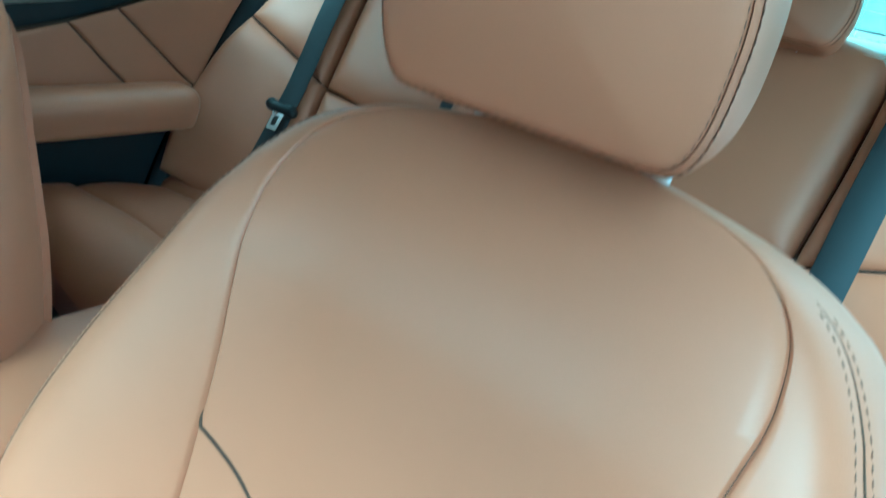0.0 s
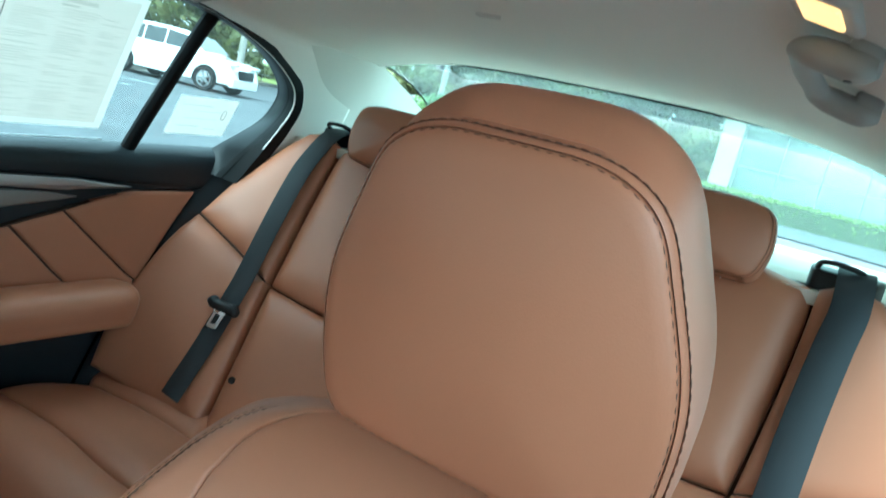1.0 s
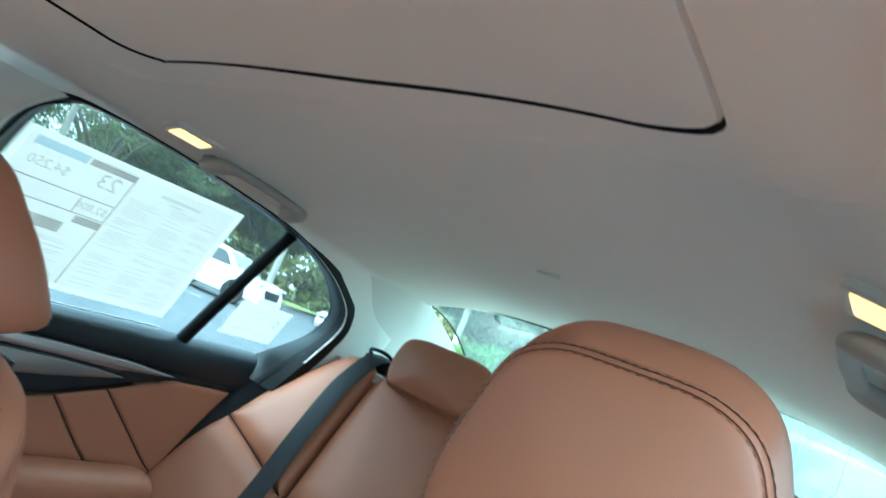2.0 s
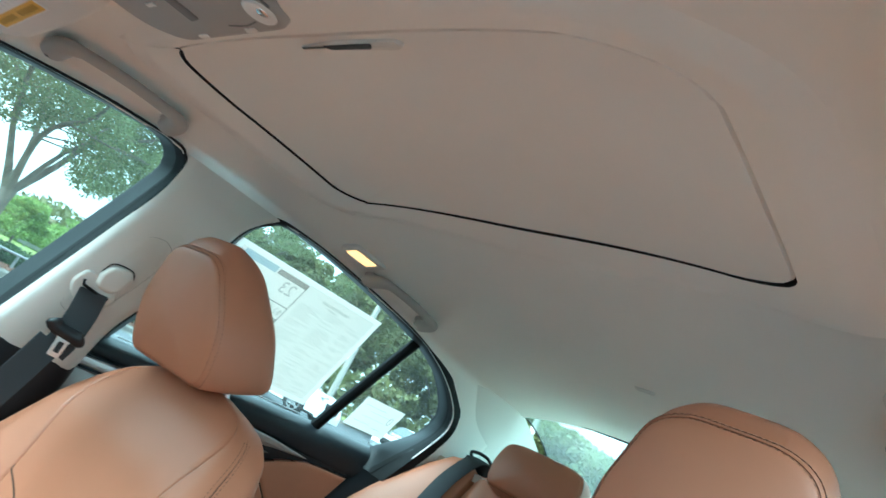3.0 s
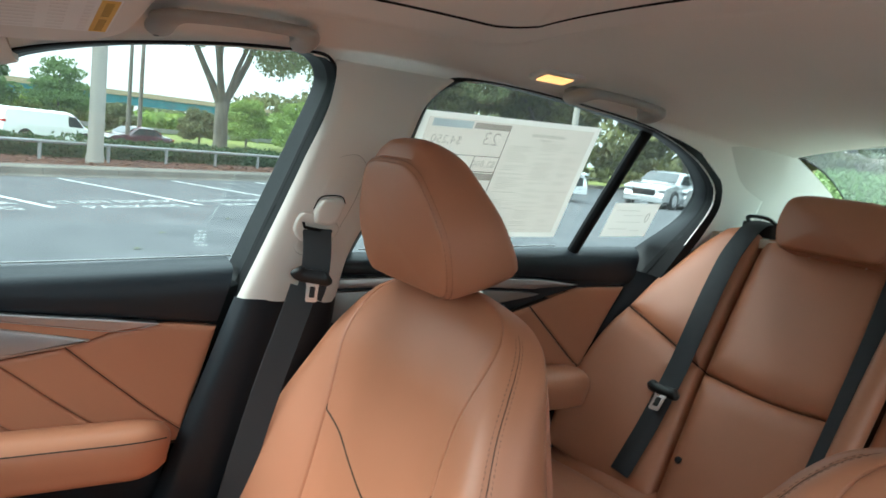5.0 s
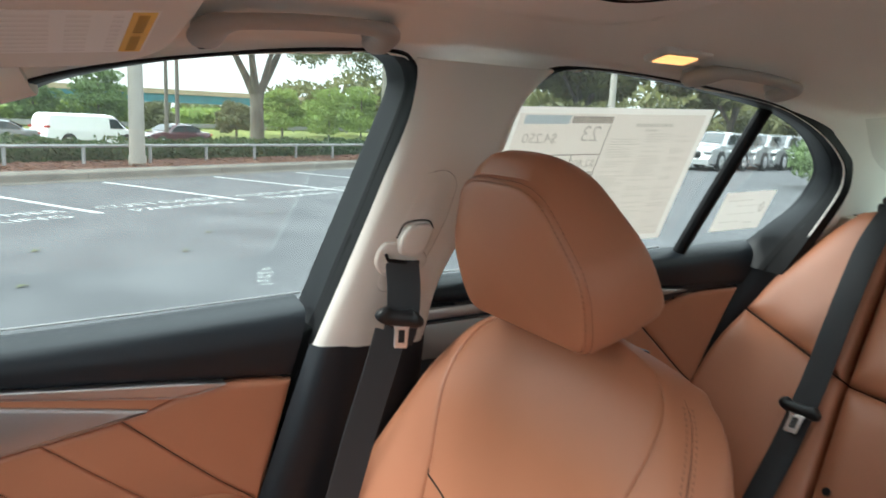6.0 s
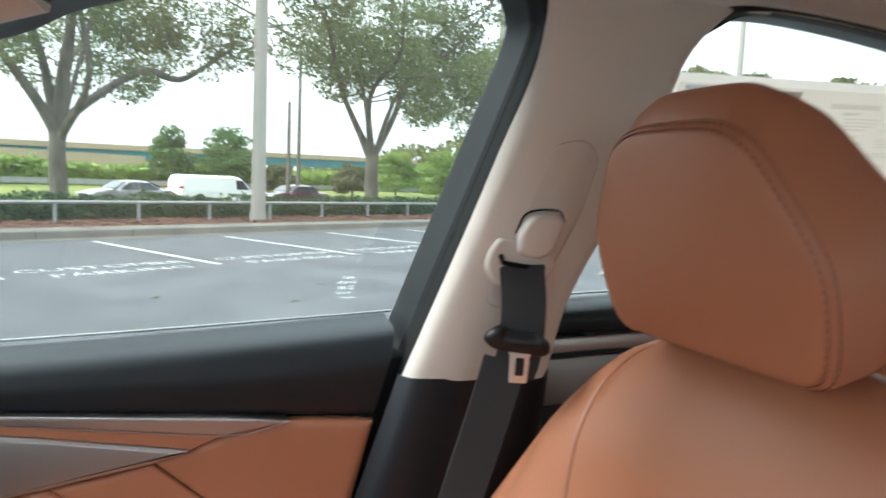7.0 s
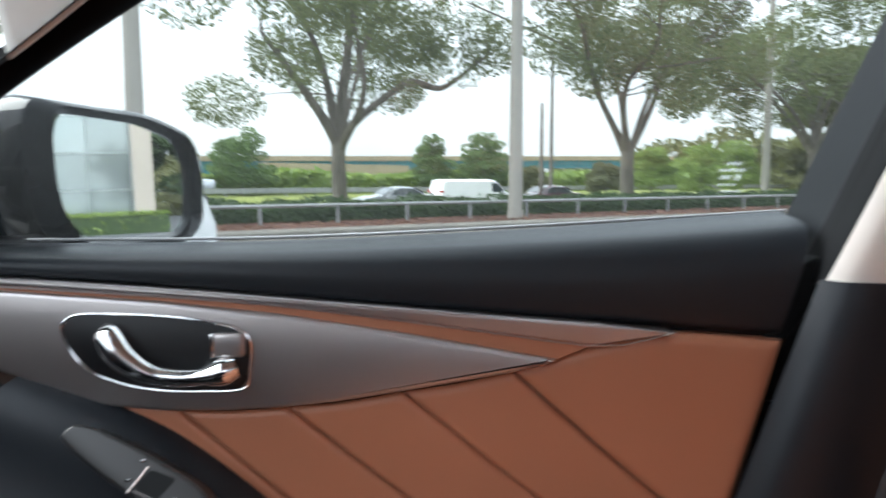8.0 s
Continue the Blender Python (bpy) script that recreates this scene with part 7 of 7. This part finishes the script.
# unseen oaks, added to keep low sky light off the headrests
for k, (s, d) in enumerate(((-16.5, 20.4), (-28.0, 20.5), (-39.5, 20.3), (-51.0, 20.6), (-62.0, 20.4))):
    tree(s, d, 0.05, 2.2, 10.5, 6.8, 0.25, 81 + k, 9000, 0.27, LEAF_OAK, "oak in the row along the verge ahead of the car", low=2.4)


def young_tree(s, d, h, sp, seed, material, label):
    """A slim trunk with a loose, uneven crown."""
    r = np.random.default_rng(seed)
    base = np.array(lot(s, d, terrain(s, d) - 0.06))
    w = thing("tree", base, label, "tree", "young trees")
    part("trunk", tube([base + (0, 0, -0.1), base + (0.03, 0, h * 0.5), base + (0, 0.02, h * 0.9)], [0.10, 0.07, 0.03], 8), BARK, w)
    blobs = []
    for k in range(34):
        t = r.uniform(0.02, 1.0)
        q = sp * (1.05 - 0.9 * abs(t - 0.30) ** 1.1) * r.uniform(0.75, 1.1)
        a = r.uniform(0, 2 * math.pi)
        blobs.append((base + np.array((math.cos(a) * q * 0.6, math.sin(a) * q * 0.6, 0.7 + (h - 0.9) * t)), (q * 0.38 + 0.12, q * 0.38 + 0.12, 0.36)))
    part("crown", leaf_cloud(r, blobs, 5600, 0.13), material, w, smooth=False)
    return w


for s, d, h, sp, m, sd in ((29.0, 50.0, 4.6, 1.3, LEAF_HEDGE, 31), (33.6, 49.5, 4.6, 2.0, LEAF_HEDGE, 32), (13.6, 49.0, 4.4, 1.9, LEAF_BRIGHT, 33), (6.0, 49.0, 4.6, 1.2, LEAF_HEDGE, 34)):
    young_tree(s, d, h, sp * 1.35, sd, LEAF_YOUNG, "young green tree with a loose crown by the road")
for s, d, h, sp, m, sd in ((45, 42, 4.0, 3.0, LEAF_BRIGHT, 41), (40, 42, 2.8, 2.1, LEAF_RUST, 42), (51, 42, 4.4, 3.4, LEAF_BRIGHT, 43), (57, 43, 4.8, 3.4, LEAF_BRIGHT, 44), (33.5, 43, 2.4, 1.6, LEAF_RUST, 45)):
    young_tree(s, d, h, sp * 0.85, sd, m, "loose green and rust coloured shrub by the road")
# trees behind the lot and behind the car
for s, d, h, sp, sd, m in ((44, 16, 9.5, 6.0, 51, LEAF_OLIVE), (50, 8, 10, 6.5, 52, LEAF_OLIVE), (54, 0, 7.2, 6.0, 53, LEAF_OLIVE), (46, -2, 6.2, 5.0, 54, LEAF_OLIVE), (40, 22, 9.0, 6.0, 55, LEAF_OLIVE), (50, -12, 9.5, 6.0, 56, LEAF_HEDGE), (46, -20, 8.0, 5.0, 57, LEAF_HEDGE)):
    tree(s, d, 0.0, 2.2, h, sp, 0.25, sd, 13000, 0.26, m, "large leafy tree behind the car park", low=1.8)
bush = thing("round_bush", lot(21.5, -1.2, 0), "large rounded dark green bush behind the car", "bush")
part("stem", tube([lot(21.5, -1.2, -0.05), lot(21.5, -1.2, 0.9)], 0.1, 8), BARK, bush)
part("foliage", leaf_cloud(np.random.default_rng(61), [(lot(21.5, -1.2, 0.95), (2.2, 2.2, 1.0)), (lot(21.2, -2.6, 0.8), (1.7, 1.7, 0.85)), (lot(21.8, 0.2, 0.8), (1.6, 1.6, 0.8))], 14000, 0.075), LEAF_YOUNG, bush, smooth=False)

# overpass and sand coloured retaining wall
deck = thing("overpass", lot(60, 110, -0.9), "long overpass with teal girders and pale parapet", "bridge")


def far_box(p0, p1, half, z0, z1):
    a, b = np.array(p0, float), np.array(p1, float)
    t = (b - a) / np.linalg.norm(b - a)
    n = np.array((-t[1], t[0]))
    pts = []
    for z in (0, 1):
        for q, hz in ((a, 0), (b, 1)):
            for sg in (-1, 1):
                c = q + n * half * sg
                zz = (z0[hz], z1[hz])[z]
                pts.append(lot(c[0], c[1], zz))
    return np.array(pts), [(0, 1, 3, 2), (4, 6, 7, 5), (0, 4, 5, 1), (2, 3, 7, 6), (0, 2, 6, 4), (1, 5, 7, 3)]


L0, L1 = (10, 105), (150, 118)
part("girder", far_box(L0, L1, 6, (1.9, 3.5), (3.05, 5.2)), TEAL, deck, "teal painted girder", smooth=False)
part("parapet", far_box(L0, L1, 6.3, (3.06, 5.21), (3.75, 6.1)), SAND_WALL, deck, "sand coloured parapet", smooth=False)
for t in np.linspace(0.3, 0.95, 6):
    p = np.array(L0) + (np.array(L1) - np.array(L0)) * t
    part("pier", tube([lot(p[0], p[1], -1), lot(p[0], p[1], 2.2 + 1.5 * t)], 1.1, 10), WHITE_WALL, deck)
solid("retaining_wall", far_box((27, 88), (51, 96), 1.0, (-1, -1), (2.9, 2.85)), SAND_WALL, "sand coloured concrete retaining wall", "wall", kind="structure", smooth=False)
solid("retaining_wall", far_box((17, 86), (27, 88), 1.0, (-1, -1), (2.2, 2.3)), TEAL, "teal bridge end beside the wall", "wall", kind="structure", smooth=False)
far = thing("far_woods", lot(60, 170, -1), "distant dark tree line on the horizon", "woods", kind="stuff")
fb = [(lot(-60 + 7.0 * k, 165 + 8 * math.sin(k * 1.3), 1.5 + 0.9 * math.sin(k * 2.1)), (6.0, 6.0, 3.4 + math.sin(k))) for k in range(42)]
part("crown", leaf_cloud(np.random.default_rng(71), fb, 9000, 0.9), LEAF_OAK, far, smooth=False)
fb2 = [(lot(68 + 8 * math.sin(k * 0.7), 60 - 4.5 * k, 1.8 + 0.9 * math.sin(k * 2.1)), (6.0, 6.0, 3.6 + math.sin(k))) for k in range(32)]
part("crown", leaf_cloud(np.random.default_rng(72), fb2, 26000, 0.55), LEAF_OLIVE, far, smooth=False)

# road beyond the verge with its barrier
solid("road", grid(np.array([[lot(s, d, -0.86) for s in np.linspace(-150, 250, 12)] for d in (32.4, 35.4, 38.4)])), ASPHALT, "grey road beyond the verge", "road", kind="structure")
barrier = thing("crash_barrier", lot(30, 47, -0.1), "galvanised crash barrier along the road", "barrier")
part("beam", ribbon([lot(s, 47.0, 0.20) for s in np.linspace(-60, 140, 40)], 0.34, 0.06, (0, 0, 1)), GALV, barrier)
for k in range(-12, 34):
    part("post", rbox(lot(4.0 * k, 47.1, 0.05), (0.12, 0.12, 0.5), 0.0), GALV, barrier)


# vehicles: one builder for cars, sport utility vehicles and vans
def vehicle(name, m, length, tall, wide, shape, paint, label, group=""):
    """shape: outline of the side (fraction of length, fraction of height); windows lie on its upper part."""
    w = thing(name, (0, 0, 0), label, "car", group)
    nose, belt_h = shape["side"], shape["belt"]
    xs = np.linspace(0, 1, 44)
    top = np.interp(xs, [p[0] for p in nose], [p[1] for p in nose])
    for _ in range(2):
        top[1:-1] = (top[:-2] + 2 * top[1:-1] + top[2:]) / 4
    rows = []
    for x, t in zip(xs, top):
        ends = 1 - 0.16 * (abs(2 * x - 1)) ** 6
        sec = []
        for y, z in ((1.0, 0.16), (1.0, 0.30), (1.0, 0.48), (0.985, 0.56), (0.94, belt_h), (0.82 if t > belt_h + 0.05 else 0.9, max(belt_h, t - 0.07)), (0.66, max(belt_h, t - 0.015)), (0.3, t), (0.0, t)):
            z = min(z, t)
            sec.append((y * wide / 2 * ends, z * tall))
        full = sec + [(-y, z) for y, z in sec[::-1][1:]]
        rows.append([(length * (x - 0.5), y, z) for y, z in full])
    rows = np.array(rows)
    v, f = grid(rows)
    k = rows.shape[1]
    f = f + [tuple(range(k)), tuple(range(len(v) - 1, len(v) - 1 - k, -1))]
    part("body", (v, f), paint, w)
    for sg in (-1, 1):
        out = shape["glass"]
        y_at = lambda z: (0.94 + (0.82 - 0.94) * (z - belt_h) / (1 - belt_h - 0.07)) * wide / 2
        for pane_pts in out:
            part("side_window", slab(rounded([((a - 0.5) * length, b * tall) for a, b in pane_pts], 0.05, 3), lambda a, b, o: (a, sg * (y_at(b / tall) + o), b), 0.012, -0.03, 0.0), CAR_GLASS, w, "dark side glass", smooth=False)
        for fx in shape["wheels"]:
            cx_, r_ = (fx - 0.5) * length, 0.335 if tall < 1.6 else 0.37
            th = np.linspace(0, 2 * np.pi, 24, endpoint=False)
            prof_w = [(r_ * 0.66, 0.09), (r_ * 0.93, 0.11), (r_, 0.08), (r_, -0.08), (r_ * 0.9, -0.1)]
            wheel = part("wheel", grid(np.array([[(cx_ + q * math.cos(a), sg * (wide / 2 - 0.07 + o), 0.335 + (r_ - 0.335) + q * math.sin(a)) for a in th] for q, o in prof_w]), cu=True), TYRE, w, "black tyre")
            spokes = []
            for j in range(5):
                a = 2 * math.pi * j / 5
                spokes.append(tube([(cx_, sg * (wide / 2 + 0.02), r_), (cx_ + r_ * 0.66 * math.cos(a), sg * (wide / 2 + 0.015), r_ + r_ * 0.66 * math.sin(a))], [0.05, 0.035], 6))
            spokes.append(tube([(cx_ + r_ * 0.64 * math.cos(a), sg * (wide / 2 + 0.015), r_ + r_ * 0.64 * math.sin(a)) for a in th], 0.025, 6, closed=True))
            part("rim", join(*spokes), RIM, wheel, "alloy rim")
            part("arch", tube([(cx_ + (r_ + 0.035) * math.cos(a), sg * (wide / 2 - 0.004), r_ + (r_ + 0.035) * math.sin(a)) for a in np.linspace(-0.35, math.pi + 0.35, 20)], 0.035, 6), PLASTIC_BLACK, w, "dark wheel arch")
            part("wheel_well", tube([(cx_, sg * (wide / 2 - 0.03), r_), (cx_, sg * (wide / 2 - 0.012), r_)], r_ + 0.03, 20), PLASTIC_BLACK, w, "dark wheel well")
        fz = 0.50 * tall if tall < 1.6 else 0.56 * tall
        part("headlight", rbox((-length * 0.478, sg * wide * 0.36, fz), (0.22, 0.30, 0.10), 0.03), LIGHT_CLEAR, w, "clear headlight")
        part("tail_light", rbox((length * 0.478, sg * wide * 0.37, fz * 1.1), (0.20, 0.26, 0.13), 0.03), LIGHT_RED, w, "red tail light")
    for a0, a1, nm in shape["screens"]:
        z0 = np.interp(a0, [p[0] for p in nose], [p[1] for p in nose])
        z1 = np.interp(a1, [p[0] for p in nose], [p[1] for p in nose])
        w0, w1 = (0.40, 0.33) if z0 < z1 else (0.33, 0.40)
        pts = np.array([[((a0 + (a1 - a0) * t - 0.5) * length, q * 2 * (w0 + (w1 - w0) * t) * wide, (z0 + (z1 - z0) * t) * tall + 0.012) for q in np.linspace(-0.5, 0.5, 8)] for t in np.linspace(0.08, 0.92, 6)])
        part(nm, shell(pts, 0.01), CAR_GLASS, w, "dark sloping glass")
    part("grille", rbox((-length * 0.492, 0, 0.40 * tall), (0.10, wide * 0.48, 0.17 * tall), 0.03), PLASTIC_BLACK, w, "black grille")
    part("lower_trim", rbox((0, 0, 0.17 * tall), (length * 0.95, wide * 0.965, 0.05 * tall), 0.02), PLASTIC_BLACK, w, "black sill trim")
    w.matrix_world = m
    return w


SEDAN = {"side": [(0, 0.30), (0.012, 0.46), (0.06, 0.58), (0.26, 0.66), (0.42, 0.955), (0.55, 1.0), (0.68, 0.965), (0.86, 0.70), (0.985, 0.66), (1.0, 0.40)], "belt": 0.64, "glass": [[(0.33, 0.665), (0.44, 0.91), (0.545, 0.93), (0.545, 0.665)], [(0.56, 0.665), (0.56, 0.93), (0.67, 0.91), (0.79, 0.70), (0.77, 0.665)]], "wheels": (0.19, 0.78), "screens": [(0.27, 0.42, "windscreen"), (0.69, 0.85, "rear_screen")]}
SUV = {"side": [(0, 0.30), (0.012, 0.50), (0.05, 0.60), (0.22, 0.655), (0.35, 0.93), (0.45, 0.99), (0.70, 1.0), (0.88, 0.955), (0.965, 0.66), (0.99, 0.55), (1.0, 0.35)], "belt": 0.63, "glass": [[(0.28, 0.655), (0.365, 0.89), (0.50, 0.93), (0.50, 0.655)], [(0.515, 0.655), (0.515, 0.93), (0.66, 0.925), (0.66, 0.655)], [(0.675, 0.655), (0.675, 0.92), (0.83, 0.89), (0.88, 0.70), (0.86, 0.665)]], "wheels": (0.19, 0.79), "screens": [(0.225, 0.36, "windscreen"), (0.885, 0.96, "rear_screen")]}
VAN = {"side": [(0, 0.25), (0.01, 0.42), (0.04, 0.50), (0.14, 0.58), (0.25, 0.92), (0.32, 1.0), (0.97, 1.0), (0.995, 0.95), (1.0, 0.25)], "belt": 0.56, "glass": [[(0.19, 0.58), (0.27, 0.86), (0.35, 0.87), (0.35, 0.58)]], "wheels": (0.17, 0.79), "screens": [(0.145, 0.26, "windscreen")]}


def parked(s, d, z, heading):
    """heading: degrees from the kerb's direction, the way its nose points."""
    return Matrix.Translation(lot(s, d, z)) @ Matrix.Rotation(radians(LOT_TURN + 180) + radians(heading), 4, "Z")


vehicle("sport_utility_vehicle", parked(24.3, 9.6, 0.0, -100), 5.0, 1.76, 1.95, SUV, PAINT_WHITE, "white sport utility vehicle parked across the lot", "parked cars")
vehicle("sport_utility_vehicle", parked(-0.42, 9.3, 0.0, 0), 4.9, 1.76, 1.95, SUV, PAINT_WHITE, "white sport utility vehicle in a stall near the mirror", "parked cars")
first = vehicle("sedan", parked(29.5, 5.2, 0.0, 170), 4.6, 1.46, 1.8, SEDAN, PAINT_GREY, "grey sedan in a row of parked cars", "parked cars")
for k in range(1, 9):
    copy_thing(first, parked(29.5 + 1.55 * k, 5.2 - 0.55 * k, 0.0, 170 - 0 * k))
vehicle("sedan", parked(29.4, 36.2, -0.86, 180), 4.7, 1.44, 1.8, SEDAN, PAINT_WINE, "dark wine coloured sedan on the road", "traffic")
vehicle("van", parked(23.8, 36.2, -0.86, 0), 5.4, 1.82, 1.9, VAN, PAINT_WHITE, "white delivery van on the road", "traffic")
vehicle("sedan", parked(18.6, 36.2, -0.86, 180), 4.5, 1.44, 1.8, SEDAN, PAINT_GREY, "silver car on the road", "traffic")

# glass building behind the car, its white corner pier and a low hedge
bld = thing("office_building", lot(-12, -36, 0), "blue green glass office building with white pier", "building")
# its front runs across the view behind the car
B0, B1 = np.array((30.2, -11.0)), np.array((20.0, -38.0))
bt = (B1 - B0) / np.linalg.norm(B1 - B0)
bn = np.array((-bt[1], bt[0]))
BL = float(np.linalg.norm(B1 - B0))


def bld_at(a, b, o):
    p = B0 + bt * a - bn * o
    return lot(p[0], p[1], b)


part("core", slab([(0, 0), (BL, 0), (BL, 11), (0, 11)], bld_at, -0.15, -8.0, 0.0), MULLION, bld, smooth=False)
part("pier", slab([(-0.60, 0), (0.2, 0), (0.2, 11.5), (-0.60, 11.5)], bld_at, 0.5, -8.0, 0.0), WHITE_WALL, bld, "white rendered pier", smooth=False)
for i in range(int(BL / 1.6)):
    for j in range(7):
        a0, b0 = 0.3 + i * 1.6, 0.15 + j * 1.55
        part("window_pane", slab([(a0 + 0.03, b0 + 0.03), (a0 + 1.57, b0 + 0.03), (a0 + 1.57, b0 + 1.52), (a0 + 0.03, b0 + 1.52)], bld_at, 0.0, -0.12, 0.0), FACADE, bld, smooth=False)
for j in range(8):
    part("mullion", slab([(0.2, 0.10 + j * 1.55), (BL, 0.10 + j * 1.55), (BL, 0.15 + j * 1.55), (0.2, 0.15 + j * 1.55)], bld_at, 0.05, -0.1, 0.0), MULLION, bld, smooth=False)
lh = thing("hedge", lot(21, -15, 0), "low bright green clipped hedge before the glass building", "hedge", kind="stuff")
H0, H1 = np.array((26.5, -8.5)), np.array((17.0, -32.0))
ht = (H1 - H0) / np.linalg.norm(H1 - H0)
lv, lf_ = [], []
for _ in range(9000):
    a, o, z = rng.uniform(0, 26), rng.uniform(-0.6, 0.6), rng.uniform(0.05, 0.72)
    if rng.random() < 0.5:
        z = 0.72 + rng.normal(0, 0.03)
    p2 = H0 + ht * a + np.array((-ht[1], ht[0])) * o
    p = np.array(lot(p2[0], p2[1], z))
    nrm = rng.normal(size=3)
    a1 = np.cross(nrm, rng.normal(size=3))
    a1 /= np.linalg.norm(a1)
    b1 = np.cross(nrm / np.linalg.norm(nrm), a1)
    i = len(lv)
    lv += [p - a1 * 0.08, p + b1 * 0.045, p + a1 * 0.08, p - b1 * 0.045]
    lf_.append((i, i + 1, i + 2, i + 3))
hn = np.array((-ht[1], ht[0]))
part("core", grid(np.array([[lot(*(H0 + ht * a + hn * o), z) for o, z in ((-0.52, 0.0), (-0.5, 0.62), (0.0, 0.68), (0.5, 0.62), (0.52, 0.0))] for a in np.linspace(0, 26, 60)])), LEAF_HEDGE, lh)
part("leaves", (np.array(lv), lf_), LEAF_BRIGHT, lh, smooth=False)
